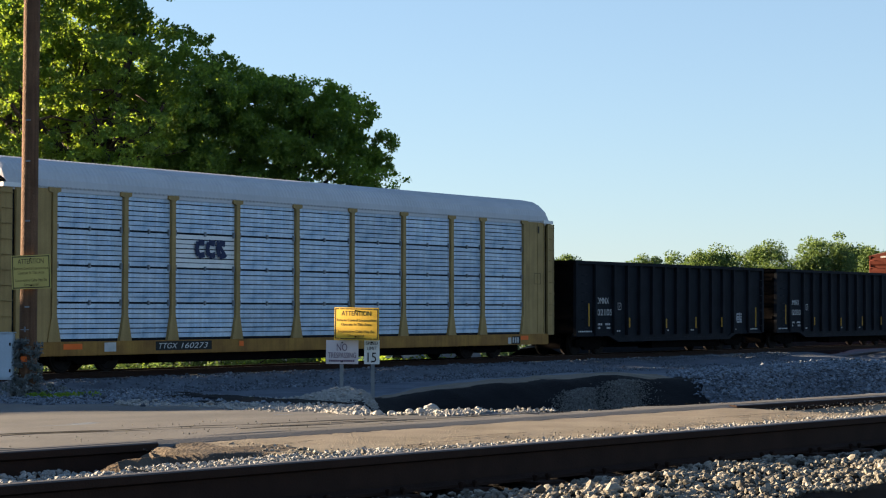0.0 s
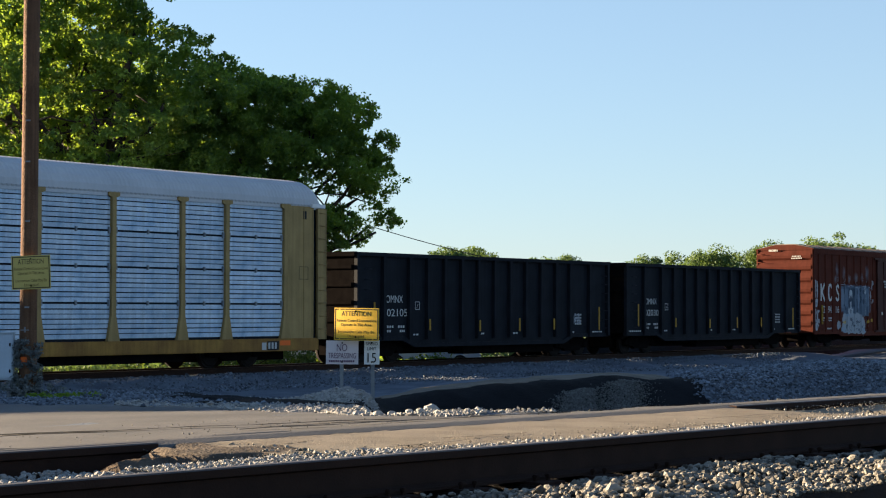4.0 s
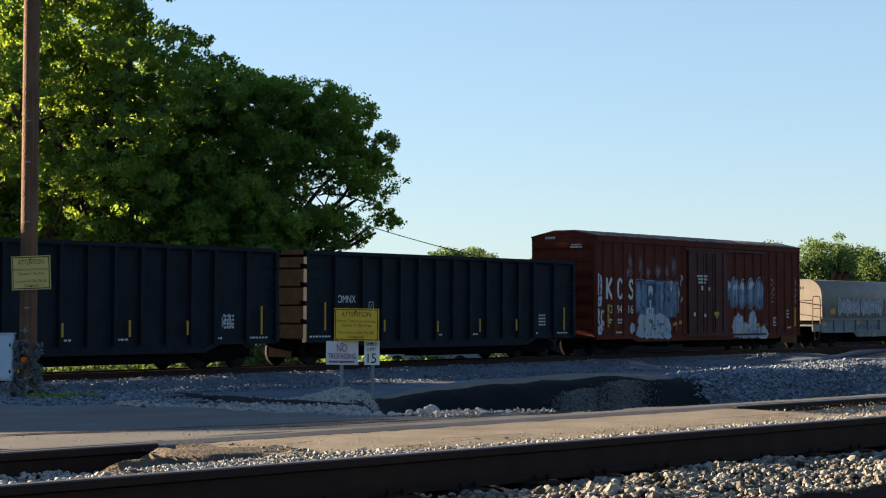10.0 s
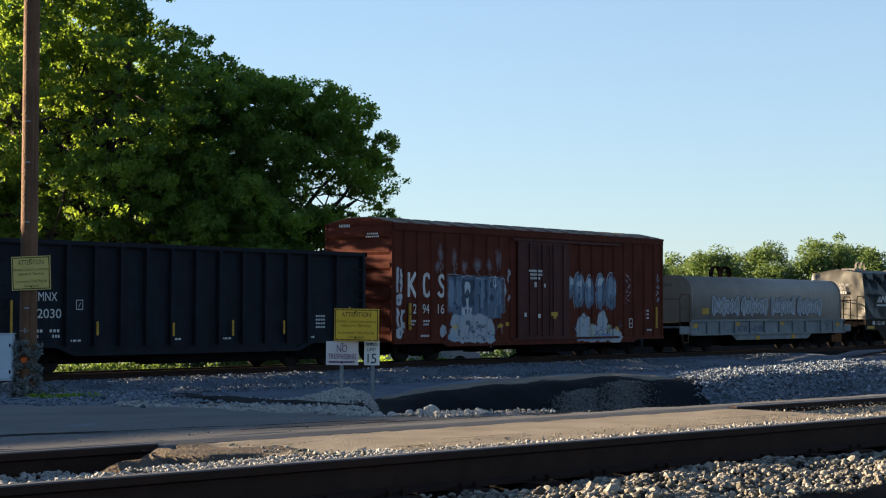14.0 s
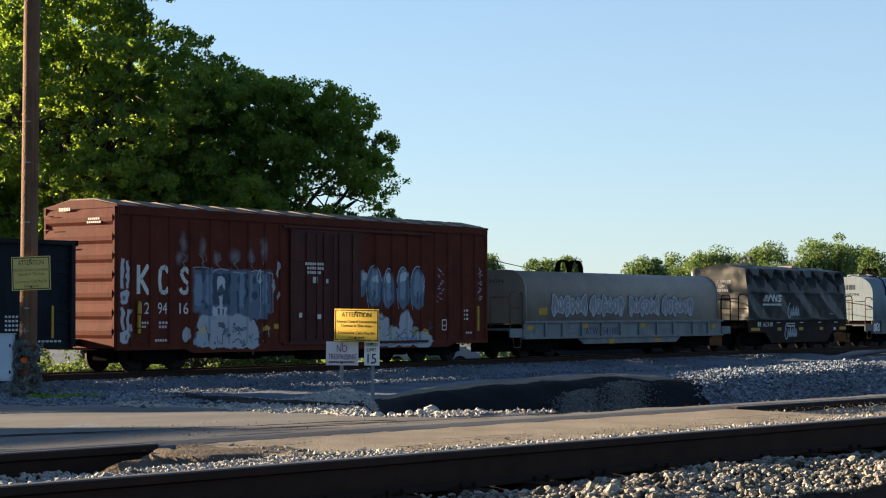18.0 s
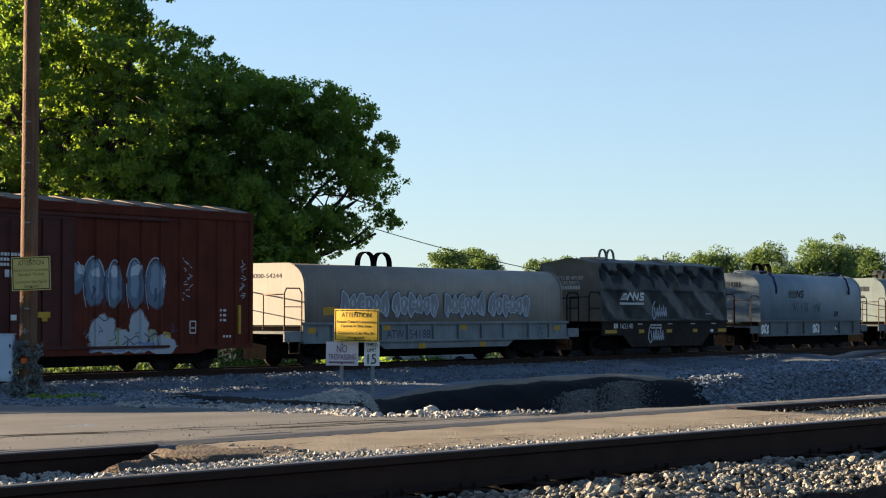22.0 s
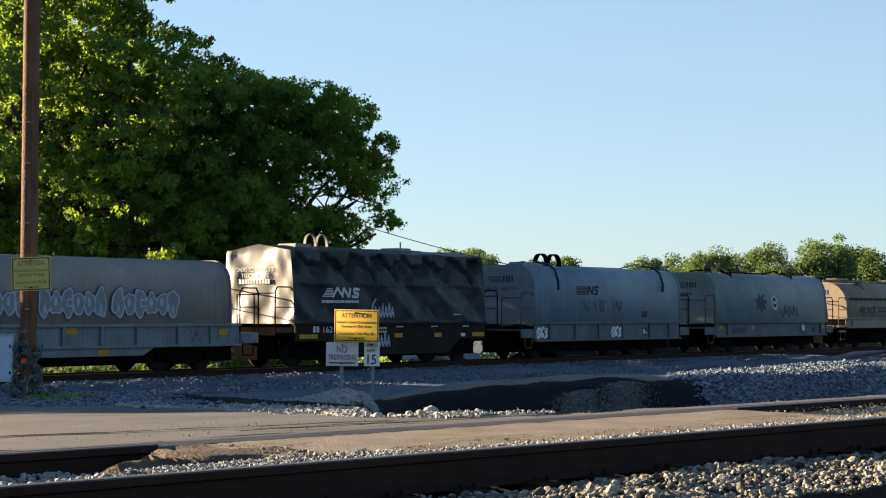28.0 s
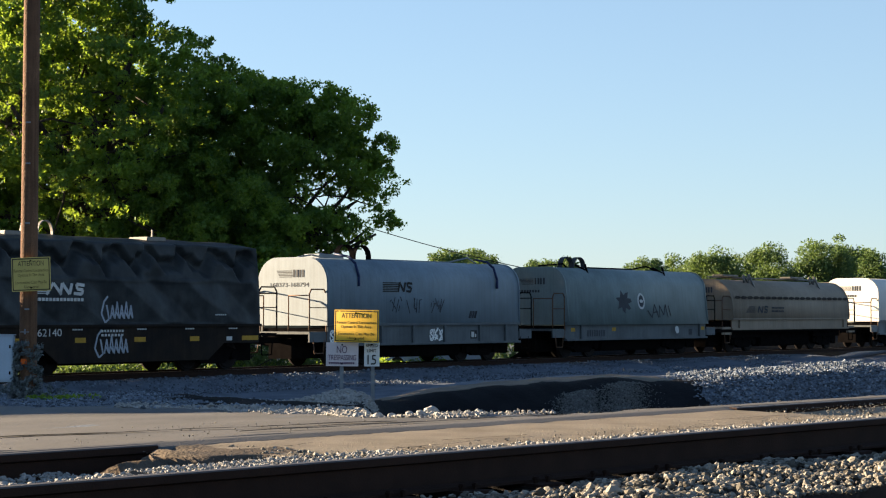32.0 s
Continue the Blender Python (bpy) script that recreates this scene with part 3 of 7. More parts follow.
fb = rg.uniform(-20, 60, 16000)
fm = rg.uniform(-6.0, -1.3, 16000)
P0 = NOR * FAR_OFF
stones("track_ballast", np.stack([DIR.x * (fb + 20) + P0.x + NOR.x * fm, DIR.y * (fb + 20) + P0.y + NOR.y * fm], -1), 0.065, M_STONE_GREY, "grey ballast along the far track", seed=10)
for i, (x, y, s) in enumerate(((-0.36, 13.25, 0.08), (-0.08, 13.35, 0.105), (-0.46, 13.3, 0.08), (-0.24, 13.2, 0.06), (0.26, 13.25, 0.045), (-0.16, 13.25, 0.06), (-0.62, 13.5, 0.06))):
    t = B()
    bmesh.ops.create_icosphere(t, subdivisions=2, radius=s * 0.5)
    for v in t.verts:
        v.co *= 1 + 0.35 * noise.noise(v.co * 9 / max(s, 0.1) * 0.25 + Vector((i * 3, 0, 0)))
        v.co.z *= 0.75
    solo("rock", t, M_STONE_PALE, "pale limestone rock lying at the road edge", "rock", "pale rocks", m=pose(x, y, float(ground(np.array(x), np.array(y))) + 0.022 + s * 0.22, 0, 0, i * 50))

# the black dirt of the ditch
dx, dy = np.arange(-7.0, 9.0, 0.15), np.arange(14.5, 40, 0.15)


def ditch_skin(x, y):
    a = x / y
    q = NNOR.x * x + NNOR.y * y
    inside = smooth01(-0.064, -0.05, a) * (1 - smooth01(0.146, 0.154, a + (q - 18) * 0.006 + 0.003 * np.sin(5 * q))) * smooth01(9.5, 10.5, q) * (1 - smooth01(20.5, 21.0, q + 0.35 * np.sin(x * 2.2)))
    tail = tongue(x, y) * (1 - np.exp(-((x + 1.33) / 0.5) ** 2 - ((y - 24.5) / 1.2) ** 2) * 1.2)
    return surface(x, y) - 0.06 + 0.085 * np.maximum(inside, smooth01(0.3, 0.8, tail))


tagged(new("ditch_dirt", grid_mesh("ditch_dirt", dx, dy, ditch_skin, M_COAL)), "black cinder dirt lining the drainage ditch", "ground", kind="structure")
stones("spilled_gravel", np.concatenate([spill(12000, 0.097, 0.014, 17.0, 19.8), spill(11000, 0.073, 0.012, 17.8, 19.6)]), 0.026, M_STONE_SPILL, "grey gravel spilled down the black ditch bank", zfun=lambda x, y: np.maximum(surface(x, y), ditch_skin(x, y)), seed=9)


# the trodden dirt bench along the top of the ditch bank
bx_, by_ = np.arange(-2.0, 6.0, 0.12), np.arange(26.0, 44, 0.12)


def bench_skin(x, y):
    a = x / y
    q = NNOR.x * x + NNOR.y * y + 0.18 * np.sin(2.1 * x) + 0.1 * np.sin(5.3 * x + 1)
    on = smooth01(20.0, 20.3, q) * (1 - smooth01(21.3, 21.8, q)) * smooth01(-0.045, -0.03, a) * (1 - smooth01(0.115, 0.130, a))
    return surface(x, y) - 0.05 + 0.085 * on


tagged(new("dirt_bench", grid_mesh("dirt_bench", bx_, by_, bench_skin, M_BENCH)), "tan trodden dirt bench along the top of the ditch bank", "ground", kind="structure")

# ---- tracks ----
RAIL_PROF = [(-0.07, -0.186), (0.07, -0.186), (0.07, -0.172), (0.012, -0.155), (0.010, -0.05), (0.036, -0.04), (0.036, -0.006), (0.028, 0.0), (-0.028, 0.0), (-0.036, -0.006), (-0.036, -0.04), (-0.010, -0.05), (-0.012, -0.155), (-0.07, -0.172)]


def rail(off, nor, dirv, ztop, p0, p1, label):
    t = B()
    extrude_x(t, RAIL_PROF, p0, p1)
    for f in t.faces:
        if all(v.co.z > -0.007 for v in f.verts):
            f.material_index = 1
    h = math.degrees(math.atan2(dirv.y, dirv.x))
    o = nor * off
    return solo("rail", t, [M_RAIL, M_RAILTOP], label, "rail", "rails", "structure", pose(o.x, o.y, ztop, 0, 0, h))


for off in (-0.75, 0.75):
    rail(FAR_OFF + off, NOR, DIR, FAR_RAIL, -120, 420, "rusty steel rail of the far track on ballast")
rail(RAIL_1, NNOR, NDIR, NEAR_RAIL, -40, 150, "dark steel rail with a worn head beside the road crossing")
for s0, s1 in ((-40, 6.1), (11.4, 150)):
    rail(RAIL_2, NNOR, NDIR, NEAR_RAIL, s0, s1, "dark steel rail running under the crossing's paving")

# the dark bed that the ties lie in
t = B()
rows = [[t.verts.new(near(s, q, NEAR_RAIL - 0.252 + rnd.uniform(-0.012, 0.012))) for q in np.arange(4.2, 7.95, 0.3)] for s in np.arange(-6, 40, 0.4)]
for a, b in zip(rows, rows[1:]):
    for k in range(len(a) - 1):
        t.faces.new((a[k], b[k], b[k + 1], a[k + 1])).smooth = True
solo("track_bed", t, M_TIE, "dark dirt bed under the near track's ties", "ground", kind="structure")

# ties, plates and spikes of the near track
t = B()
rbox(t, -0.115, 0.115, -0.62, 1.98, -0.19, 0.0, 0.012)
tie_me = finish(t, "tie", M_TIE)
t = B()
rbox(t, -0.1, 0.1, -0.18, 0.18, 0.0, 0.016, 0.004)
plate_me = finish(t, "tie_plate", M_RAIL)
t = B()
box(t, -0.008, 0.008, -0.008, 0.008, -0.02, 0.03)
rbox(t, -0.016, 0.016, -0.02, 0.012, 0.03, 0.05, 0.005)
spike_me = finish(t, "spike", M_RAIL)
NHEAD = math.degrees(math.atan2(NDIR.y, NDIR.x))
for i in range(44):
    s = -2.0 + 0.52 * i
    v = near(s + rnd.uniform(-0.03, 0.03), RAIL_1, NEAR_RAIL - 0.203)
    tie = new("railway_tie", tie_me)
    tie.matrix_world = pose(v.x, v.y, v.z, 0, 0, NHEAD + rnd.uniform(-1.5, 1.5))
    tagged(tie, "dark creosoted wooden tie bedded in ballast", "railway tie", "ties of the near track")
    for k, yy in enumerate((0.0, RAIL_2 - RAIL_1)):
        pl = new("tie_plate", plate_me)
        pl.parent, pl.location = tie, (0, yy, 0.0)
        if k == 0:
            for sx, sy in ((-0.05, -0.10), (0.05, -0.10), (0.05, 0.10)):
                sk = new("spike", spike_me)
                sk.parent, sk.location = pl, (sx, sy, 0.0)


# ---- lettering ----
def letters(text, size, material, parent, x, z, y, name="lettering", width=None, shear=0.0, flip=False):
    """Raised paint letters on the plane y, their lower left at x, z."""
    cu = bpy.data.curves.new("text", "FONT")
    cu.body, cu.size, cu.extrude, cu.shear = text, size, 0.0008, shear
    ob = bpy.data.objects.new("text", cu)
    scene.collection.objects.link(ob)
    me = bpy.data.meshes.new_from_object(ob.evaluated_get(bpy.context.evaluated_depsgraph_get()))
    bpy.data.objects.remove(ob)
    xsv = [v.co.x for v in me.vertices]
    k = (width / (max(xsv) - min(xsv))) if width else 1.0
    x_min = min(xsv)
    me.transform(Matrix.Translation((x, y, z)) @ Matrix.Rotation(radians(90), 4, "X") @ Matrix.Diagonal((k, 1, 1, 1)) @ Matrix.Translation((-x_min, 0, 0)))
    me.materials.clear()
    me.materials.append(material)
    o = new(name, me)
    o.parent = parent
    return o


def quad(bm, pts, mi=0):
    f = bm.faces.new([bm.verts.new(p) for p in pts])
    f.material_index = mi
    return f


def plate(bm, x0, x1, z0, z1, y, mi=0):
    """A thin painted patch on the near side, standing 3 mm proud."""
    box(bm, x0, x1, y - 0.003, y + 0.004, z0, z1, mi)


def bars(bm, x, z, w, h, n, y, fill=0.62, mi=0):
    """Writing that stays unread: n bars in a row."""
    st = w / n
    for i in range(n):
        plate(bm, x + i * st, x + i * st + st * fill, z, z + h, y, mi)


def stroke(bm, pts, w, y, mi=0):
    """A painted line through (x, z) points."""
    for (x0, z0), (x1, z1) in zip(pts, pts[1:]):
        d = math.hypot(x1 - x0, z1 - z0) or 1
        ox, oz = -(z1 - z0) / d * w / 2, (x1 - x0) / d * w / 2
        quad(bm, [(x0 - ox, y, z0 - oz), (x1 - ox, y, z1 - oz), (x1 + ox, y, z1 + oz), (x0 + ox, y, z0 + oz)], mi)


def blob(bm, cx, cz, rx, rz, y, mi=0, seg=18, wob=0.0, ph=0.0):
    pts = []
    for i in range(seg):
        a = 2 * math.pi * i / seg
        k = 1 + wob * math.sin(3 * a + ph) + wob * 0.6 * math.sin(5 * a + 2 * ph)
        pts.append((cx + rx * k * math.cos(a), y, cz + rz * k * math.sin(a)))
    quad(bm, pts, mi)


# ---- pole and signs ----
pole = thing("utility_pole", "weathered brown wooden utility pole with climbing ivy", "utility pole", pose(-5.56, 25.0, 0.76))
t = B()
N = 20
prev = None
for k in range(15):
    z = -0.4 + k * 0.95
    ring = []
    for i in range(N):
        a = 2 * math.pi * i / N
        r = (0.118 - 0.002 * z) * (1 + 0.02 * noise.noise(Vector((math.cos(a) * 2, math.sin(a) * 2, z * 0.4))))
        ring.append(t.verts.new((r * math.cos(a) + 0.004 * z, r * math.sin(a), z)))
    if prev:
        for i in range(N):
            t.faces.new((prev[i], prev[(i + 1) % N], ring[(i + 1) % N], ring[i])).smooth = True
    prev = ring
part("shaft", t, M_POLE, pole)
t = B()
for z in (0.72, 1.2, 2.35, 3.15, 3.7):
    box(t, -0.02, 0.04, -0.13, -0.11, z, z + 0.02)
pieces("nail_plate", t, M_GALV, pole)
t = B()
box(t, -0.07, 0.04, -0.14, -0.118, 0.90, 0.912)
box(t, -0.02, -0.005, -0.14, -0.118, 0.875, 0.945)
part("bracket", t, M_GALV, pole)
t = B()
rbox(t, -0.065, 0.015, -0.145, -0.115, 0.47, 0.55, 0.008)
part("tag", t, M_ORANGE, pole, "small orange reflector tag")

box_ = thing("meter_box", "light blue-grey steel electric meter box on a conduit", "electric box", pose(-5.81, 24.88, 0.76))
t = B()
rbox(t, -0.095, 0.095, -0.06, 0.06, 0.24, 0.86, 0.012)
part("housing", t, M_BOXBLUE, box_)
t = B()
rbox(t, -0.08, 0.08, -0.072, -0.06, 0.27, 0.82, 0.004)
part("door", t, M_BOXBLUE, box_)
for z in (0.34, 0.69):
    t = B()
    rbox(t, 0.045, 0.066, -0.082, -0.071, z, z + 0.045, 0.003)
    part("hinge", t, M_DARKSTEEL, box_)
t = B()
cyl(t, (0.04, 0, -0.15), (0.04, 0, 0.26), 0.032, 10)
part("conduit", t, M_GALV, box_)
t = B()
rbox(t, -0.11, 0.11, -0.075, 0.075, 0.86, 0.875, 0.006)
part("lid", t, M_BOXBLUE, box_)


def leaves_at(name, centres, radius, per, size, material, label="", parent=None, flat=0.8, seed=3):
    """A crown of single leaves, gathered in clumps."""
    rg = np.random.default_rng(seed)
    centres = np.asarray(centres)
    n = len(centres) * per
    c = np.repeat(centres, per, 0)
    rad = np.repeat(np.broadcast_to(radius, len(centres)), per)
    off = rg.normal(0, 1, (n, 3))
    off /= np.linalg.norm(off, axis=1, keepdims=True)
    off *= (rg.uniform(0, 1, (n, 1)) ** 0.38)
    p = c + off * rad[:, None] * np.array([1, 1, flat])
    a = rg.normal(0, 1, (n, 3))
    a /= np.linalg.norm(a, axis=1, keepdims=True)
    nr = off * 1.1 + rg.normal(0, 0.4, (n, 3)) + np.array([0, 0, 0.3])
    b = np.cross(a, nr)
    b /= np.linalg.norm(b, axis=1, keepdims=True) + 1e-9
    s = size * rg.uniform(0.6, 1.35, (n, 1))
    nn = np.cross(a, b)
    v = np.stack([p - a * s * 0.5, p + b * s * 0.3 - nn * s * 0.06, p + a * s * 0.55, p - b * s * 0.3 - nn * s * 0.06], 1).reshape(-1, 3)
    me = raw_mesh(name, v, np.arange(n * 4).reshape(n, 4), material)
    ob = new(name, me)
    if parent:
        ob.parent = parent
    return tagged(ob, label) if label else ob


ivy = [(0.16 * math.cos(a), -0.03 + 0.13 * math.sin(a) - 0.05, z) for z, a in [(rnd.uniform(0, 1.0) ** 1.4 * 0.76, rnd.uniform(2.6, 6.6)) for _ in range(90)]]
ivy += [(rnd.gauss(-0.07, 0.24), rnd.gauss(-0.07, 0.14), rnd.uniform(0, 0.17)) for _ in range(40)]
leaves_at("ivy", ivy, 0.07, 26, 0.042, M_IVY, "grey-green ivy climbing the pole foot", pole, seed=21)
gr = [(rnd.gauss(0.3, 0.2), rnd.gauss(-0.2, 0.17), rnd.uniform(0.0, 0.04)) for _ in range(30)]
tuft = thing("weed_tuft", "small green weeds at the foot of the pole", "weeds", pose(-5.48, 24.75, 0.77))
leaves_at("grass_tuft", gr, 0.07, 22, 0.05, M_LEAF, "", tuft, seed=22)


def sign(name, w, h, m, sheet, label, border=None, posts=(), bolts=((0, 0.9), (0, 0.1)), bend=0.0):
    """A sheet-metal sign that faces -y of its own axes; its lower left corner is the origin."""
    s = thing(name, label, "sign", m)
    t = B()
    n = 8
    for i in range(n):
        x0, x1 = w * i / n, w * (i + 1) / n
        y0, y1 = bend * 4 * (i / n) * (1 - i / n), bend * 4 * ((i + 1) / n) * (1 - (i + 1) / n)
        vs = [t.verts.new(p) for p in ((x0, -y0, 0), (x1, -y1, 0), (x1, -y1, h), (x0, -y0, h), (x0, 0.006 - y0, 0), (x1, 0.006 - y1, 0), (x1, 0.006 - y1, h), (x0, 0.006 - y0, h))]
        for f in ((0, 1, 2, 3), (5, 4, 7, 6), (0, 4, 5, 1), (3, 2, 6, 7)) + (((0, 3, 7, 4),) if i == 0 else ()) + (((1, 5, 6, 2),) if i == n - 1 else ()):
            t.faces.new([vs[j] for j in f])
    bmesh.ops.remove_doubles(t, verts=t.verts, dist=1e-5)
    part("panel", t, sheet, s)
    if border:
        t = B()
        b = 0.012
        for x0, x1, z0, z1 in ((b, w - b, b, 2 * b), (b, w - b, h - 2 * b, h - b), (b, 2 * b, 2 * b, h - 2 * b), (w - 2 * b, w - b, 2 * b, h - 2 * b)):
            for i in range(8):
                xa, xb = x0 + (x1 - x0) * i / 8, x0 + (x1 - x0) * (i + 1) / 8
                yy = -bend * 4 * (xa + xb) / 2 / w * (1 - (xa + xb) / 2 / w)
                box(t, xa, xb, yy - 0.0015, yy + 0.002, z0, z1)
                if x1 - x0 < 0.05:
                    break
            if x1 - x0 < 0.05:
                box(t, x0, x1, -bend * 4 * (x0 + x1) / 2 / w * (1 - (x0 + x1) / 2 / w) - 0.0015, 0.0, z0, z1)
        bmesh.ops.remove_doubles(t, verts=t.verts, dist=1e-4)
        part("border", t, border, s)
    t = B()
    for fx, fz in bolts:
        cyl(t, (w / 2 + fx, 0, h * fz), (w / 2 + fx, -0.014 - bend, h * fz), 0.011, 8)
    pieces("bolt", t, M_DARKSTEEL, s)
    return s


def attention(name, w, h, m, sheet, label, bend=0.0):
    s = sign(name, w, h, m, sheet, label, M_BLACK, bend=bend)
    def skin(x):
        return -bend * 4 * (x / w) * (1 - x / w) - 0.0007

    o = letters("ATTENTION", h * 0.21, M_BLACK, s, w * 0.17, h * 0.75, 0, width=w * 0.66)
    for v in o.data.vertices:
        v.co.y = v.co.y * 0.4 + skin(v.co.x)
    for words, z, x0, x1 in (("Remote Control Locomotives", 0.57, 0.06, 0.94), ("Operate In This Area", 0.44, 0.16, 0.84), ("Locomotive Cabs May Be", 0.22, 0.10, 0.90), ("Unoccupied", 0.09, 0.32, 0.68)):
        o = letters(words, h * 0.125, M_PRINT, s, w * x0, h * z, 0, "small_print", width=w * (x1 - x0))
        for v in o.data.vertices:
            v.co.y = v.co.y * 0.4 + skin(v.co.x)
    return s


M_PRINT = mat("worn_black_print", (0.08, 0.06, 0.02), 0.6, var=0.2, bump=0)
attention("warning_sign", 0.54, 0.45, pose(-5.745, 24.86, 2.20, 0, -2, -8), M_YSIGN2, "faded yellow attention sign nailed to the pole")
attention("warning_sign", 0.69, 0.43, pose(-1.452, 24.90, 1.535, 0, 0.8, -29), M_YSIGN, "yellow attention sign bolted to two galvanised posts", bend=0.014)
s = sign("no_trespassing_sign", 0.435, 0.315, pose(-1.562, 24.92, 1.212, 0, 0.5, -6), M_PINK, "faded pinkish white no trespassing sign", None)
letters("NO", 0.14, M_PURPLE, s, 0.145, 0.175, -0.006, width=0.14)
letters("TRESPASSING", 0.105, M_PURPLE, s, 0.03, 0.08, -0.006, width=0.375)
t = B()
bars(t, 0.04, 0.03, 0.35, 0.025, 12, -0.006, 0.75)
part("small_print", t, M_PURPLE, s)
s = sign("speed_limit_sign", 0.205, 0.322, pose(-1.05, 24.88, 1.208, 0, 0, -6), M_WHITE, "white speed limit fifteen sign on a post", None)
letters("SPEED", 0.062, M_BLACK, s, 0.024, 0.257, -0.006, width=0.158)
letters("LIMIT", 0.062, M_BLACK, s, 0.041, 0.188, -0.006, width=0.123)
letters("15", 0.185, M_BLACK, s, 0.045, 0.027, -0.006, width=0.117)
for x, lab in ((-1.356, "galvanised steel post standing in the gravel heap"), (-0.94, "galvanised steel post at the ditch edge")):
    t = B()
    zb = float(surface(np.array(x), np.array(24.95))) - 0.15
    # a U-channel post
    for x0, x1, y0, y1 in ((-0.016, 0.016, -0.004, 0.002), (-0.016, -0.011, 0.002, 0.022), (0.011, 0.016, 0.002, 0.022), (-0.026, -0.016, 0.018, 0.023), (0.016, 0.026, 0.018, 0.023)):
        box(t, x0, x1, y0, y1, 0, 1.9 - zb)
    solo("sign_post", t, M_GALV, lab, "sign post", "sign posts", m=pose(x, 24.95, zb))

# ---- train ----
CARS, WHEELS = [], []
WHEEL_R = 0.4572


def extrude_y(bm, prof, y0, y1, mi=0):
    """A closed outline of (x, z) drawn along y."""
    a = [bm.verts.new((x, y0, z)) for x, z in prof]
    b = [bm.verts.new((x, y1, z)) for x, z in prof]
    n = len(prof)
    for i in range(n):
        bm.faces.new((a[i], a[(i + 1) % n], b[(i + 1) % n], b[i])).material_index = mi
    bm.faces.new(a[::-1]).material_index = mi
    bm.faces.new(b).material_index = mi
    return bm


t = B()
extrude_y(t, [(-1.2, 0.36), (-1.2, 0.6), (-0.95, 0.66), (-0.45, 0.8), (0.45, 0.8), (0.95, 0.66), (1.2, 0.6), (1.2, 0.36), (0.98, 0.36), (0.9, 0.5), (0.5, 0.22), (-0.5, 0.22), (-0.9, 0.5), (-0.98, 0.36)], -0.09, 0.09)
for x in (-0.89, 0.89):
    cyl(t, (x, -0.16, WHEEL_R), (x, 0.1, WHEEL_R), 0.13, 12)
FRAME_ME = finish(t, "side_frame", M_DARKSTEEL)
t = B()
for x in (-0.2, 0, 0.2):
    for k in range(6):
        cyl(t, (x, 0, 0.28 + k * 0.05), (x, 0, 0.31 + k * 0.05), 0.07, 10)
SPRING_ME = finish(t, "spring", M_WHEEL)
t = B()
rbox(t, -0.2, 0.2, -1.1, 1.1, 0.5, 0.75, 0.03)
BOLSTER_ME = finish(t, "bolster", M_DARKSTEEL)
t = B()
cyl(t, (0, -1.0, 0), (0, 1.0, 0), 0.075, 10)
for s in (-1, 1):
    cyl(t, (0, s * 0.68, 0), (0, s * 0.72, 0), WHEEL_R + 0.025, 28)
    cyl(t, (0, s * 0.72, 0), (0, s * 0.81, 0), WHEEL_R, 28, WHEEL_R - 0.008)
    cyl(t, (0, s * 0.81, 0), (0, s * 0.83, 0), WHEEL_R - 0.06, 28, WHEEL_R - 0.09)
    cyl(t, (0, s * 0.81, 0), (0, s * 0.87, 0), 0.13, 16)
    for k in range(4):
        a = k * math.pi / 2
        box(t, 0.25 * math.cos(a) - 0.03, 0.25 * math.cos(a) + 0.03, s * 0.82, s * 0.835, 0.25 * math.sin(a) - 0.03, 0.25 * math.sin(a) + 0.03)
WHEEL_ME = finish(t, "wheelset", M_WHEEL)
t = B()
rbox(t, -0.75, 0.1, -0.09, 0.09, 0.78, 0.98, 0.02)
rbox(t, -0.98, -0.72, -0.14, 0.14, 0.74, 1.02, 0.05)
COUPLER_ME = finish(t, "coupler", M_DARKSTEEL)


def under(name, me, parent, loc=(0, 0, 0), rz=0):
    o = new(name, me)
    o.parent = parent
    o.location, o.rotation_euler = loc, (0, 0, radians(rz))
    return o


def truck(car, x):
    b = under("truck", BOLSTER_ME, car, (x, 0, 0))
    for s in (-1, 1):
        under("side_frame", FRAME_ME, b, (0, s * 0.98, 0))
        under("spring", SPRING_ME, b, (0, s * 1.0, 0))
    for w in (-0.89, 0.89):
        o = under("wheelset", WHEEL_ME, car, (x + w, 0, WHEEL_R))
        WHEELS.append((o, x + w, len(WHEELS) * 37.0))


def car_base(name, label, p, length, trucks, reach=0.0, category="rail car"):
    """A car at rest on the far track, its left end p metres along the track."""
    v = along(p)
    c = thing(name, label, category, pose(v.x, v.y, FAR_RAIL, 0, 0, HEAD), "freight train")
    CARS.append((c, p))
    for x in trucks:
        truck(c, x)
    under("coupler", COUPLER_ME, c, (-reach, 0, 0))
    under("coupler", COUPLER_ME, c, (length + reach, 0, 0), 180)
    return c


def ladder(bm, x, y, z0, z1, w=0.4, step=0.33, r=0.014, along_y=False):
    z = z0
    while z <= z1:
        if along_y:
            cyl(bm, (x, y, z), (x, y + w, z), r, 5)
        else:
            cyl(bm, (x, y, z), (x + w, y, z), r, 5)
        z += step


# -- the enclosed car carrier --
BAYS = [2.72, 1.94, 2.82, 2.82, 2.82, 2.82, 2.82, 1.94, 2.72]
RACK_L = 27.16
Z0, Z1 = 0.98, 5.17


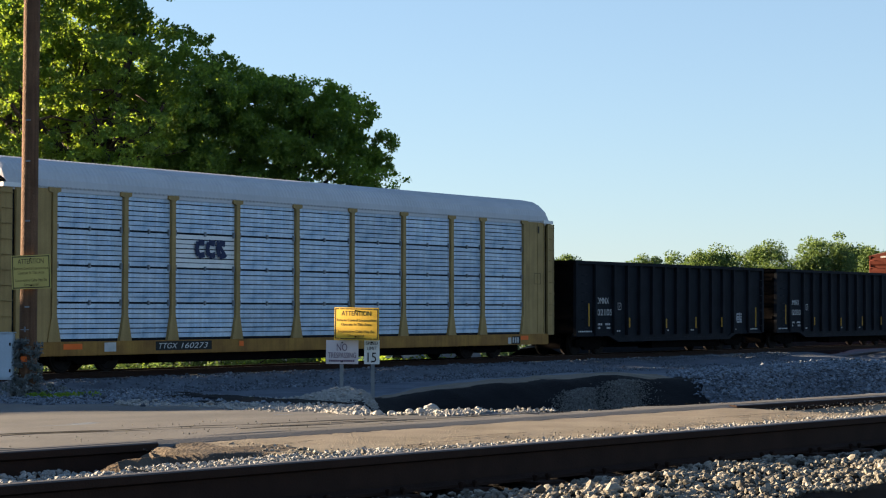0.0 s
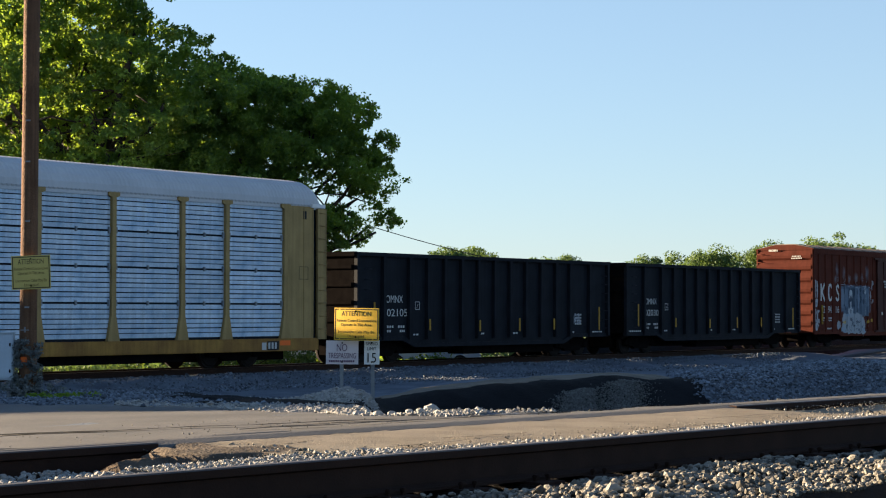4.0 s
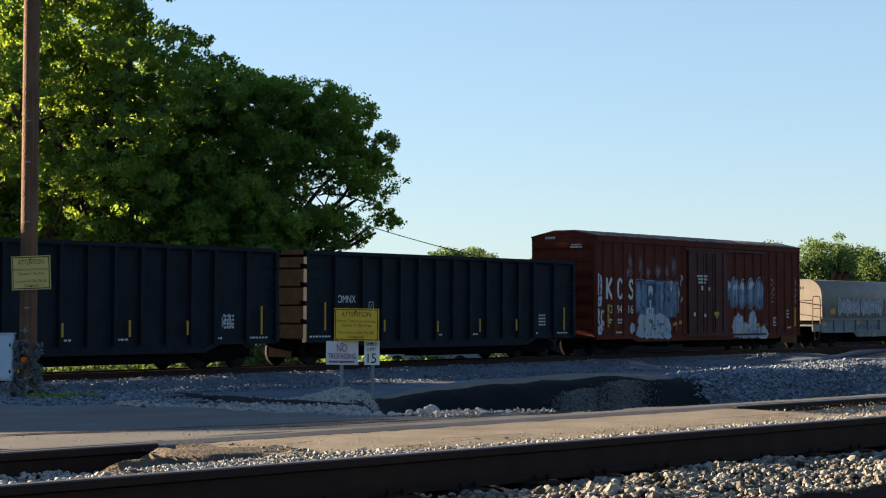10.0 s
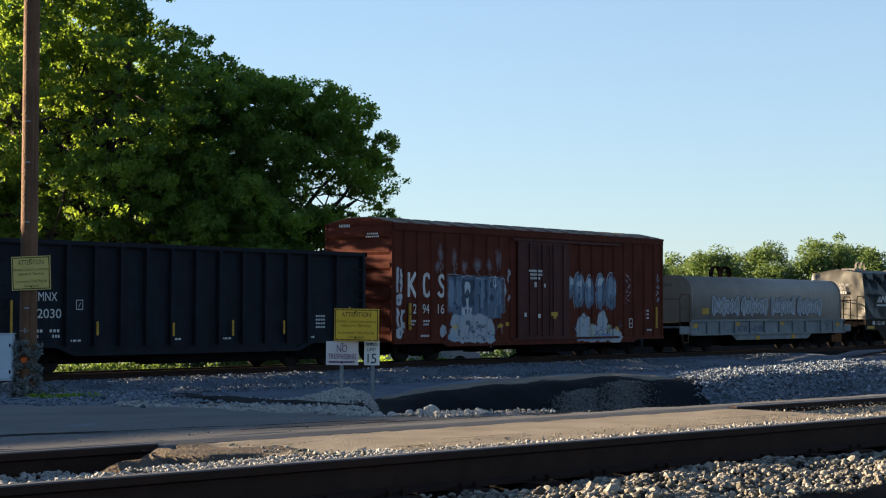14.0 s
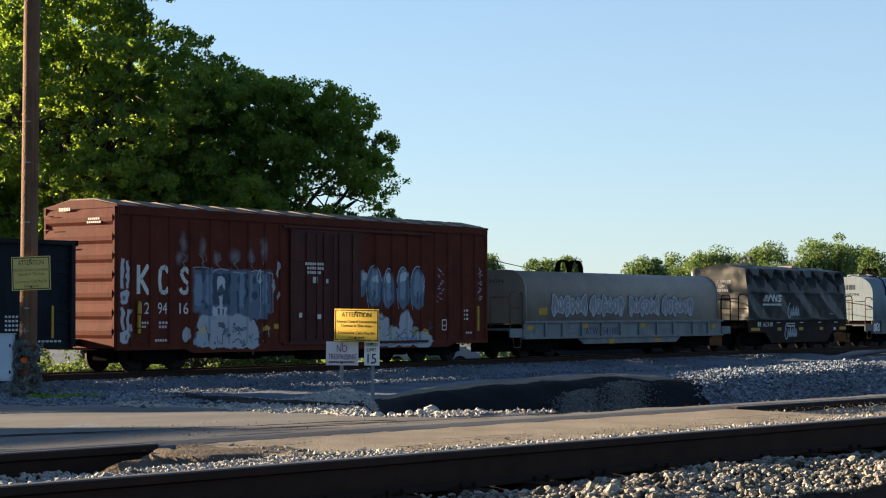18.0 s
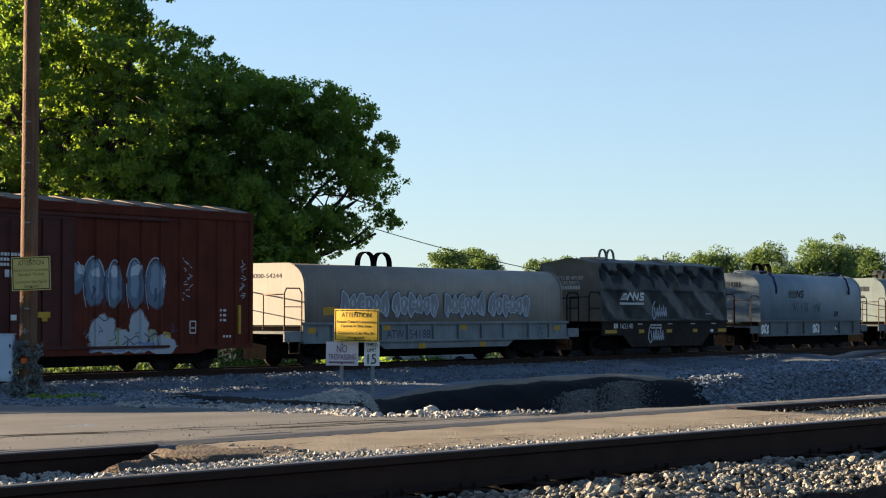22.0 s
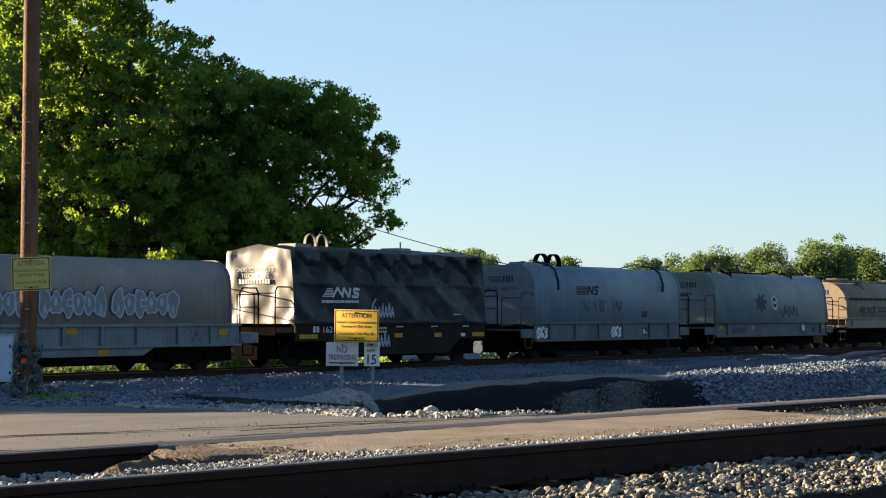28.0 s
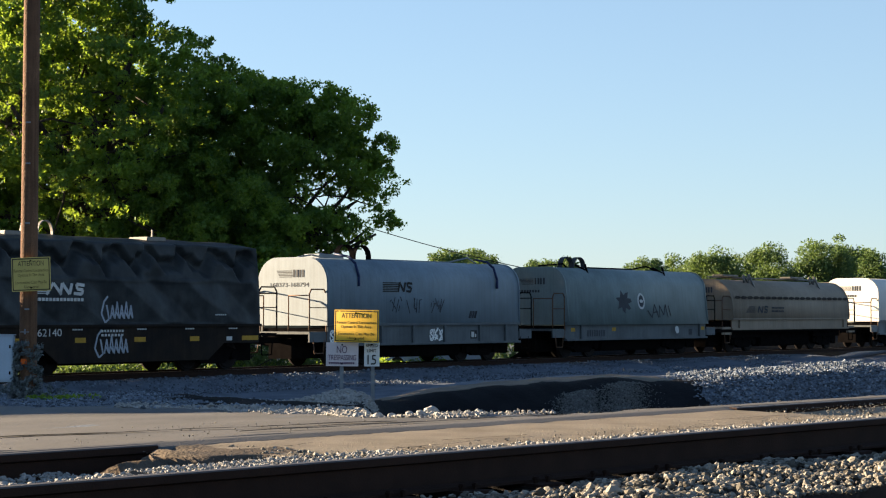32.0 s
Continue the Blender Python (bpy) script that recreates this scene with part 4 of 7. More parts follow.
def rack_sheet(w, h):
    """A side sheet with pressed ribs, w by h, from x = 0, z = 0."""
    bm = B()
    zs, ys = [0.0], [0.0]
    for k in range(1, 7):
        zc = h * k / 7
        g = 0.012 if k % 2 else 0.017
        zs += [zc - g, zc - g + 0.001, zc + g - 0.001, zc + g]
        ys += [0, 0.05, 0.05, 0]
    zs.append(h)
    ys.append(0.0)
    a = [bm.verts.new((0, y, z)) for y, z in zip(ys, zs)]
    b = [bm.verts.new((w, y, z)) for y, z in zip(ys, zs)]
    for i in range(len(zs) - 1):
        bm.faces.new((a[i], b[i], b[i + 1], a[i + 1]))
    for v in (a, b):
        bm.faces.new(v[::-1] if v is b else v)
    return bm


def autorack(p):
    c = car_base("autorack", "yellow and galvanised enclosed car-carrier rail car, white roof", p, RACK_L, (3.7, RACK_L - 3.7), 0.0)
    t = B()
    for s in (-1, 1):
        y0, y1 = (-1.56, -1.44) if s < 0 else (1.44, 1.56)
        rbox(t, 0.25, RACK_L - 0.25, y0, y1, 0.5, 0.9, 0.02)
    box(t, 0.3, RACK_L - 0.3, -1.44, 1.44, 0.78, 0.9)
    pieces("side_sill", t, M_RACKSILL, c, "rust-stained orange-yellow side sill", "deck")
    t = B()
    # sill, tanks and deep filler boxes that block the lit view underneath
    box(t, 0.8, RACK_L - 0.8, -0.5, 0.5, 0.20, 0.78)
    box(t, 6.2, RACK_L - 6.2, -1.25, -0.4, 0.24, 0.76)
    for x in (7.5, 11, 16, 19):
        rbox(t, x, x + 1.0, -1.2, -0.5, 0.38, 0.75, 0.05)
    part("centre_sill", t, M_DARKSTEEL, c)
    h = (Z1 - Z0) / 4
    sheets = {}
    x = (RACK_L - sum(BAYS)) / 2
    post_x = [x]
    for i, w in enumerate(BAYS):
        for r in range(4):
            key = (w, r == 2 and i == 2)
            if key not in sheets:
                sheets[key] = finish(rack_sheet(w - 0.16, h - 0.06), "rack_sheet", M_WHITE if key[1] else M_RACK)
            for s in (-1, 1):
                o = under("side_panel", sheets[key], c, (x + 0.08 if s < 0 else x + w - 0.08, s * 1.46, Z0 + r * h), 0 if s < 0 else 180)
                if key[1]:
                    tagged(o, "white side panel with a dark mark")
        x += w
        post_x.append(x)
    # posts, with brackets at the top and flared feet
    t = B()
    extrude_y(t, [(-0.085, 1.65), (-0.24, 0.9), (0.24, 0.9), (0.085, 1.65), (0.08, 5.05), (0.22, 5.1), (0.22, 5.2), (-0.22, 5.2), (-0.22, 5.1), (-0.08, 5.05)], -1.56, -1.45)
    post_me = finish(t, "post", M_RACKY)
    for px in post_x:
        under("post", post_me, c, (px, 0, 0))
        under("post", post_me, c, (px, 0, 0), 180)
    t = B()
    box(t, 0.3, RACK_L - 0.3, -1.435, 1.435, Z0 - 0.1, 5.1)
    part("inner_shell", t, M_GON, c)
    # bolted tabs between the sheets
    t = B()
    for i, w in enumerate(BAYS):
        for r in range(1, 4):
            z = Z0 + r * h - 0.02
            for dx in (0.14, w - 0.14):
                box(t, post_x[i] + dx - 0.035, post_x[i] + dx + 0.035, -1.51, -1.46, z - 0.09, z + 0.09)
            box(t, post_x[i] + w * 0.5 - 0.025, post_x[i] + w * 0.5 + 0.025, -1.52, -1.46, z - 0.07, z + 0.06)
    pieces("tab", t, M_GALV, c)
    t = B()
    for s in (-1, 1):
        box(t, 0.3, RACK_L - 0.3, min(s * 1.40, s * 1.5), max(s * 1.40, s * 1.5), 5.085, 5.2)
    pieces("eave_rail", t, M_ROOF, c)
    # the ribbed, rounded roof
    prof = [(-1.5, 5.17), (-1.53, 5.22), (-1.52, 5.40), (-1.43, 5.62), (-1.25, 5.82), (-0.95, 5.97), (-0.5, 6.06), (0.0, 6.09)]
    prof = prof + [(-y, z) for y, z in prof[-2::-1]]
    xs_r = np.arange(0.0, RACK_L - 0.3 + 0.001, 0.055)
    co = []
    for i, xx in enumerate(xs_r):
        d = min(xx, xs_r[-1] - xx)
        k = math.sqrt(max(0.0, 1 - (1 - min(1, d / 0.32)) ** 2)) if d < 0.32 else 1.0
        rib = 0.022 if i % 3 == 0 else 0.0
        for y, z in prof:
            co.append((xx + 0.15, y, 5.17 + (z - 5.17) * (0.42 + 0.58 * k) + rib))
    n = len(prof)
    ii = np.arange(len(xs_r) * n).reshape(len(xs_r), n)
    qd = np.stack([ii[:-1, :-1], ii[1:, :-1], ii[1:, 1:], ii[:-1, 1:]], -1).reshape(-1, 4)
    o = new("roof", raw_mesh("roof", co, qd, M_ROOF, False))
    o.parent = c
    # ends: plain panel, gap, folding door with a ladder strip
    for e in (0, 1):
        f = (lambda v: v) if e == 0 else (lambda v: RACK_L - v)

        def bx(bm, a, b, *rest):
            box(bm, min(f(a), f(b)), max(f(a), f(b)), *rest)
        t = B()
        for s in (-1, 1):
            ya, yb = (-1.52, -1.46) if s < 0 else (1.46, 1.52)
            bx(t, 0.48, 1.76, ya, yb, 0.9, 5.17)
            bx(t, 0.5, 0.56, min(ya, s * 1.54), max(yb, s * 1.54), 0.95, 5.1)
            bx(t, 0.95, 0.98, min(ya, s * 1.535), max(yb, s * 1.535), 0.95, 5.1)
        pieces("end_panel", t, M_RACKY, c, "dirty yellow end panel with stencils")
        t = B()
        for s in (-1, 1):
            ya, yb = (-1.58, -1.50) if s < 0 else (1.50, 1.58)
            bx(t, -0.12, 0.32, ya, yb, 0.86, 5.12)
            bx(t, -0.12, -0.06, min(ya, s * 1.2), max(yb, s * 1.2), 0.86, 5.12)
        bx(t, 0.0, 0.05, -1.5, 1.5, 0.9, 5.2)
        for k in range(9):
            bx(t, -0.04, 0.0, -1.4 + k * 0.34, -1.34 + k * 0.34, 1.0, 5.1)
        pieces("end_door", t, M_RACKY, c, "yellow folding end door", "door_rib")
        t = B()
        ladder(t, f(0.3) if e == 0 else f(0.3), -1.62, 1.2, 5.0, -0.36 if e == 0 else 0.36, 0.42)
        ladder(t, f(-0.15), 0.7, 1.2, 5.0, 0.4, 0.4, along_y=True)
        pieces("rung", t, M_RACKY, c)
        t = B()
        bx(t, -0.02, 0.62, -1.60, -1.35, 5.14, 5.26)
        part("corner_bracket", t, M_WHITE, c, "white roof corner bracket")
        t = B()
        bx(t, 0.84, 1.0, -1.527, -1.515, 4.75, 5.02)
        for zz in (2.8, 3.2):
            bx(t, 0.75, 1.2, -1.525, -1.518, zz, zz + 0.015)
        bx(t, 0.75, 0.765, -1.525, -1.518, 2.8, 3.2)
        bx(t, 1.185, 1.2, -1.525, -1.518, 2.8, 3.2)
        part("stencil", t, M_BLACK, c)
    # painted marks
    t = B()
    plate(t, 5.79, 8.17, 0.60, 0.87, -1.562)
    part("number_board", t, M_BLACK, c)
    t = B()
    t.free()
    letters("TTGX", 0.235, M_LETTER, c, 5.92, 0.655, -1.567, width=0.78, shear=0.25)
    letters("160273", 0.235, M_LETTER, c, 6.85, 0.655, -1.567, width=1.15, shear=0.25)
    t = B()
    plate(t, 3.75, 4.2, 0.6, 0.86, -1.562)
    plate(t, 24.15, 24.35, 0.55, 0.78, -1.562)
    pieces("tag_plate", t, M_LETTER, c)
    t = B()
    plate(t, 24.4, 24.95, 0.54, 0.82, -1.562)
    pieces("tag_plate", t, M_BLACK, c)
    t = B()
    bars(t, 24.44, 0.58, 0.46, 0.2, 3, -1.566, 0.6)
    pieces("tag_text", t, M_LETTER, c)
    t = B()
    for a, b in ((2.2, 2.9), (25.0, 25.5), (9.4, 9.6)):
        plate(t, a, b, 0.68, 0.84, -1.562)
    pieces("reflector", t, M_ORANGE, c)
    # the maker's mark on the white panel: plain dark shapes
    y = -1.512
    t = B()
    for x0 in (7.5, 7.96, 8.42):
        stroke(t, [(x0 + 0.38, 3.82), (x0 + 0.12, 3.86), (x0 + 0.05, 3.64), (x0 + 0.14, 3.44), (x0 + 0.4, 3.48)], 0.17, y)
    stroke(t, [(8.42, 3.9), (8.84, 3.42)], 0.13, y - 0.001)
    pieces("mark", t, M_NAVY, c, "dark blue painted mark")
    return c


autorack(33.44)


# -- black gondolas --
GON_L = 16.2
GON_POSTS = [0.06, 1.51, 2.97, 4.02, 5.04, 6.06, 7.09, 8.13, 9.16, 10.22, 11.26, 12.31, 13.32, 14.77, 16.14]


def gondola(p, label, tag):
    c = car_base("gondola", label, p, GON_L, (2.0, GON_L - 2.0))
    t = B()
    for s in (-1, 1):
        ya, yb = (-1.46, -1.42) if s < 0 else (1.42, 1.46)
        extrude_y(t, [(0.05, 0.86), (2.6, 0.86), (3.3, 0.6), (12.9, 0.6), (13.6, 0.86), (16.15, 0.86), (16.15, 3.66), (0.05, 3.66)], ya, yb)
    pieces("side_wall", t, M_GON, c)
    t = B()
    extrude_y(t, [(-0.085, 0.8), (0.085, 0.8), (0.065, 3.66), (-0.065, 3.66)], -1.60, -1.46)
    post_me = finish(t, "side_post", M_GON)
    for x in GON_POSTS:
        under("side_post", post_me, c, (x, 0, 0))
        under("side_post", post_me, c, (x, 0, 0), 180)
    t = B()
    for s in (-1, 1):
        ya, yb = (-1.60, -1.40) if s < 0 else (1.40, 1.60)
        rbox(t, -0.02, GON_L + 0.02, ya, yb, 3.64, 3.77, 0.015)
    pieces("top_chord", t, M_GON, c)
    t = B()
    for s in (-1, 1):
        ya, yb = (-1.52, -1.40) if s < 0 else (1.40, 1.52)
        extrude_y(t, [(0.0, 0.76), (2.6, 0.76), (3.3, 0.52), (12.9, 0.52), (13.6, 0.76), (16.2, 0.76), (16.2, 0.90), (13.5, 0.9), (12.85, 0.66), (3.35, 0.66), (2.7, 0.9), (0.0, 0.9)], ya, yb)
    pieces("side_sill", t, M_GON, c)
    for x0, x1, sg in ((0.0, 0.06, -1), (GON_L - 0.06, GON_L, 1)):
        t = B()
        box(t, x0, x1, -1.44, 1.44, 0.9, 3.66)
        for z in (1.4, 2.0, 2.6, 3.2):
            xa = x0 - 0.1 if sg < 0 else x1
            rbox(t, xa, xa + 0.1, -1.42, 1.42, z, z + 0.14, 0.02)
        xa = x0 - 0.12 if sg < 0 else x1
        rbox(t, xa - 0.02, xa + 0.14, -1.58, 1.58, 3.62, 3.78, 0.015)
        # near-black ends: the shade between the cars is put into the colour
        pieces("end_wall", t, M_DARKSTEEL, c, rest="end_rib")
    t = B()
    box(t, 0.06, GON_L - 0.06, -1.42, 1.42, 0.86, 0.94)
    # deep filler boxes below the floor keep the underside dark
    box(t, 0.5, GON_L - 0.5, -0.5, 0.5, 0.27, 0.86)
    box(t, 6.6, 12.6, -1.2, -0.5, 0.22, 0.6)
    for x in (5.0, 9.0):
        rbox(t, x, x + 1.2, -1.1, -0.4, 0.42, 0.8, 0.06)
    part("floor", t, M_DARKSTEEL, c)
    t = B()
    for x in (0.35, 15.55):
        ladder(t, x, -1.62, 1.1, 3.5, 0.42, 0.35)
    pieces("rung", t, M_GON, c)
    for x, z0, z1 in ((0.9, 1.16, 2.08), (15.36, 1.04, 1.95), (4.05, 1.1, 1.5), (9.68, 1.04, 1.52), (12.06, 1.07, 1.5), (7.1, 1.05, 1.45)):
        t = B()
        rbox(t, x - 0.045, x + 0.045, -1.625, -1.60, z0, z1, 0.01)
        part("grab_iron", t, M_YELLOW, c, "yellow grab iron")
    t = B()
    y = -1.462
    t.free()
    letters("OMNX", 0.36, M_LETTER, c, 1.72, 2.07, y, width=0.95)
    letters("102105" if tag else "02030", 0.36, M_LETTER, c, 1.62 if tag else 1.72, 1.6, y, width=1.3 if tag else 1.1)
    t = B()
    bars(t, 1.78, 1.2, 0.4, 0.08, 3, y)
    bars(t, 2.4, 1.2, 0.4, 0.08, 3, y)
    bars(t, 1.78, 1.05, 0.25, 0.08, 2, y)
    bars(t, 2.5, 1.05, 0.3, 0.08, 3, y)
    for xx, w in ((0.3, 1.1), (3.1, 0.5), (7.3, 0.3), (9.3, 0.5), (13.5, 0.25), (14.95, 0.9)):
        bars(t, xx, 0.93, w, 0.055, max(2, int(w * 7)), y, 0.7)
    for k in range(4):
        bars(t, 13.8, 1.25 + k * 0.12, 0.5, 0.06, 4, y)
    for a, b in (((3.38, 1.84), (3.62, 1.84)), ((3.62, 1.84), (3.62, 2.1)), ((3.62, 2.1), (3.38, 2.1)), ((3.38, 2.1), (3.38, 1.84)), ((3.46, 1.9), (3.54, 2.02))):
        stroke(t, [a, b], 0.02, y - 0.002)
    part("stencil_text", t, M_LETTER, c)
    if tag:
        t = B()
        rt = random.Random(9)
        for k in range(9):
            stroke(t, [(13.7 + rt.uniform(0, 0.6), 1.25 + rt.uniform(0, 0.5)) for _ in range(3)], 0.03, y - 0.003)
        part("scrawl", t, M_GRAFA, c, "pale blue spray scrawl")
    return c


gondola(62.3, "black ribbed steel gondola rail car with white stencils", True)
gondola(79.86, "black steel gondola rail car with yellow grab irons", False)


# -- the red boxcar, with spray paint --
def sprayed(base, layers, y_max=-1.3):
    """Adds patches of spray paint on the near side; each layer is a colour and its ellipses (x, z, half width, half height), or boxes with a fifth 1."""
    m = base.copy()
    n, l = m.node_tree.nodes, m.node_tree.links
    bsdf = n["Principled BSDF"]
    col = bsdf.inputs["Base Color"].links[0].from_socket
    tc = n.new("ShaderNodeTexCoord")
    nz = n.new("ShaderNodeTexNoise")
    nz.inputs["Scale"].default_value, nz.inputs["Detail"].default_value = 3.5, 3
    l.new(tc.outputs["Object"], nz.inputs["Vector"])
    ad = n.new("ShaderNodeVectorMath")
    ad.operation = "MULTIPLY_ADD"
    ad.inputs[1].default_value = (0.28, 0, 0.28)
    l.new(nz.outputs["Color"], ad.inputs[0])
    l.new(tc.outputs["Object"], ad.inputs[2])
    sx = n.new("ShaderNodeSeparateXYZ")
    l.new(tc.outputs["Object"], sx.inputs[0])
    side = n.new("ShaderNodeMath")
    side.operation, side.inputs[1].default_value = "LESS_THAN", y_max
    l.new(sx.outputs[1], side.inputs[0])
    for color, strength, ells in layers:
        acc = None
        for cx, cz, rx, rz, *square in ells:
            v = n.new("ShaderNodeVectorMath")
            v.operation = "MULTIPLY_ADD"
            v.inputs[1].default_value = (1 / rx, 0, 1 / rz)
            v.inputs[2].default_value = (-(cx + 0.14) / rx, 0, -(cz + 0.14) / rz)
            l.new(ad.outputs[0], v.inputs[0])
            if square:
                ab = n.new("ShaderNodeVectorMath")
                ab.operation = "ABSOLUTE"
                l.new(v.outputs[0], ab.inputs[0])
                sp = n.new("ShaderNodeSeparateXYZ")
                l.new(ab.outputs[0], sp.inputs[0])
                le = n.new("ShaderNodeMath")
                le.operation = "MAXIMUM"
                l.new(sp.outputs[0], le.inputs[0])
                l.new(sp.outputs[2], le.inputs[1])
            else:
                le = n.new("ShaderNodeVectorMath")
                le.operation = "LENGTH"
                l.new(v.outputs[0], le.inputs[0])
            if acc is None:
                acc = le.outputs["Value"]
            else:
                mi = n.new("ShaderNodeMath")
                mi.operation = "MINIMUM"
                l.new(acc, mi.inputs[0])
                l.new(le.outputs["Value"], mi.inputs[1])
                acc = mi.outputs[0]
        mr = n.new("ShaderNodeMapRange")
        mr.inputs["From Min"].default_value, mr.inputs["From Max"].default_value = (1.0, 0.88) if strength > 0.56 else (1.3, 0.1)
        mr.inputs["To Max"].default_value = strength
        l.new(acc, mr.inputs["Value"])
        mu = n.new("ShaderNodeMath")
        mu.operation = "MULTIPLY"
        l.new(mr.outputs[0], mu.inputs[0])
        l.new(side.outputs[0], mu.inputs[1])
        mx = n.new("ShaderNodeMix")
        mx.data_type = "RGBA"
        mx.inputs[7].default_value = (*color, 1)
        l.new(col, mx.inputs[6])
        l.new(mu.outputs[0], mx.inputs[0])
        col = mx.outputs[2]
    l.new(col, bsdf.inputs["Base Color"])
    return m


BLUE, PALE, DARKB, WHIT, YEL = (0.10, 0.14, 0.19), (0.29, 0.32, 0.35), (0.035, 0.05, 0.075), (0.42, 0.45, 0.48), (0.5, 0.33, 0.05)
MIST = (0.20, 0.22, 0.25)
M_BOXSPRAY = sprayed(M_BOXRED, [
    (MIST, 0.55, [(2.75, 3.85, 0.13, 0.32), (3.6, 3.72, 0.13, 0.28), (4.2, 3.45, 0.16, 0.2), (5.0, 3.5, 0.28, 0.22), (5.75, 3.5, 0.16, 0.24), (6.35, 3.75, 0.13, 0.34), (2.6, 3.4, 0.12, 0.2)]),
    (BLUE, 0.9, [(4.95, 2.42, 1.86, 0.70, 1), (5.0, 1.72, 1.6, 0.2, 1)]),
    (DARKB, 0.8, [(3.62, 2.92, 0.10, 0.30), (4.02, 2.25, 0.05, 0.6, 1), (4.42, 2.5, 0.36, 0.52, 1), (5.28, 2.78, 0.11, 0.15), (5.16, 2.1, 0.06, 0.34, 1), (5.92, 2.78, 0.10, 0.14), (5.95, 2.28, 0.11, 0.15), (5.52, 2.4, 0.04, 0.62, 1), (6.22, 2.3, 0.05, 0.5, 1), (6.55, 2.5, 0.05, 0.5, 1), (3.5, 2.1, 0.22, 0.06), (3.75, 1.95, 0.1, 0.12)]),
    ((0.17, 0.22, 0.29), 0.7, [(3.4, 2.45, 0.16, 0.5, 1), (3.84, 2.45, 0.10, 0.5, 1), (5.35, 2.45, 0.08, 0.55, 1), (5.75, 2.55, 0.08, 0.5, 1), (6.4, 2.5, 0.09, 0.5, 1)]),
    (WHIT, 0.85, [(4.40, 2.62, 0.17, 0.30), (4.40, 1.98, 0.09, 0.3, 1), (4.32, 1.78, 0.36, 0.16, 1), (6.14, 2.9, 0.10, 0.24)]),
    (DARKB, 0.9, [(4.40, 2.45, 0.11, 0.17), (6.14, 2.9, 0.05, 0.17), (4.3, 1.76, 0.05, 0.12, 1), (4.5, 1.78, 0.04, 0.1, 1)]),
    (PALE, 0.95, [(3.72, 1.35, 0.38, 0.36), (4.5, 1.25, 0.62, 0.50), (5.2, 1.2, 0.6, 0.56), (5.75, 1.05, 0.38, 0.5), (4.65, 0.92, 1.42, 0.26, 1), (2.88, 1.1, 0.17, 0.24)]),
    (DARKB, 0.75, [(4.42, 1.38, 0.16, 0.07), (4.55, 1.2, 0.06, 0.12), (5.4, 0.8, 0.09, 0.07), (5.0, 1.4, 0.07, 0.04), (5.7, 0.95, 0.05, 0.06), (3.9, 1.0, 0.04, 0.1), (4.75, 1.05, 0.06, 0.05), (5.2, 1.1, 0.04, 0.04), (4.15, 0.8, 0.05, 0.05)]),
    ((0.22, 0.30, 0.38), 0.7, [(3.45, 0.85, 0.3, 0.16), (4.0, 1.6, 0.2, 0.05), (5.9, 0.85, 0.2, 0.1)]),
    (BLUE, 0.9, [(11.15, 2.72, 0.44, 0.5), (11.95, 2.62, 0.46, 0.72), (12.7, 2.55, 0.34, 0.68), (13.55, 2.58, 0.36, 0.74), (14.4, 2.58, 0.44, 0.76), (10.8, 2.4, 0.3, 0.2)]),
    ((0.18, 0.23, 0.29), 0.8, [(11.2, 2.9, 0.25, 0.3), (11.95, 2.7, 0.2, 0.55), (12.75, 2.6, 0.14, 0.5), (13.55, 2.7, 0.18, 0.55), (14.4, 2.75, 0.25, 0.5)]),
    (WHIT, 0.75, [(11.45, 2.98, 0.16, 0.14), (12.05, 2.9, 0.17, 0.18), (12.75, 2.95, 0.12, 0.2), (13.6, 2.98, 0.17, 0.15, 1), (14.72, 2.7, 0.06, 0.25)]),
    (DARKB, 0.75, [(11.58, 2.45, 0.05, 0.45, 1), (12.36, 2.4, 0.05, 0.5, 1), (13.1, 2.35, 0.05, 0.4, 1), (13.98, 2.5, 0.05, 0.5, 1), (14.4, 2.3, 0.07, 0.25), (11.9, 2.3, 0.05, 0.2)]),
    (PALE, 0.95, [(12.3, 1.15, 0.56, 0.58), (13.72, 1.2, 0.42, 0.66), (13.1, 0.98, 0.5, 0.3), (13.2, 0.74, 1.5, 0.14, 1), (14.7, 0.82, 0.6, 0.3)]),
    ((0.30, 0.33, 0.22), 0.7, [(12.9, 1.05, 0.06, 0.3), (14.3, 1.1, 0.2, 0.2), (12.6, 0.95, 0.1, 0.14)]),
    ((0.12, 0.17, 0.32), 0.8, [(13.9, 0.84, 0.5, 0.05), (14.25, 0.78, 0.12, 0.1), (13.0, 0.68, 1.3, 0.025, 1)]),
    (YEL, 0.65, [(14.85, 1.08, 0.26, 0.10), (3.62, 1.22, 0.22, 0.07, 1), (6.52, 1.28, 0.17, 0.08)]),
    (WHIT, 0.8, [(0.25, 2.9, 0.07, 0.45, 1), (0.46, 2.85, 0.06, 0.42, 1), (0.35, 2.2, 0.2, 0.22), (0.28, 1.6, 0.06, 0.35, 1), (0.5, 1.5, 0.06, 0.35, 1), (0.35, 1.05, 0.22, 0.2)]),
    (DARKB, 0.7, [(0.35, 2.95, 0.03, 0.3), (0.33, 2.2, 0.08, 0.07), (0.42, 1.05, 0.08, 0.06)]),
    (WHIT, 0.6, [(7.02, 3.15, 0.05, 0.3), (7.06, 2.3, 0.05, 0.16), (6.82, 2.6, 0.05, 0.25)])])


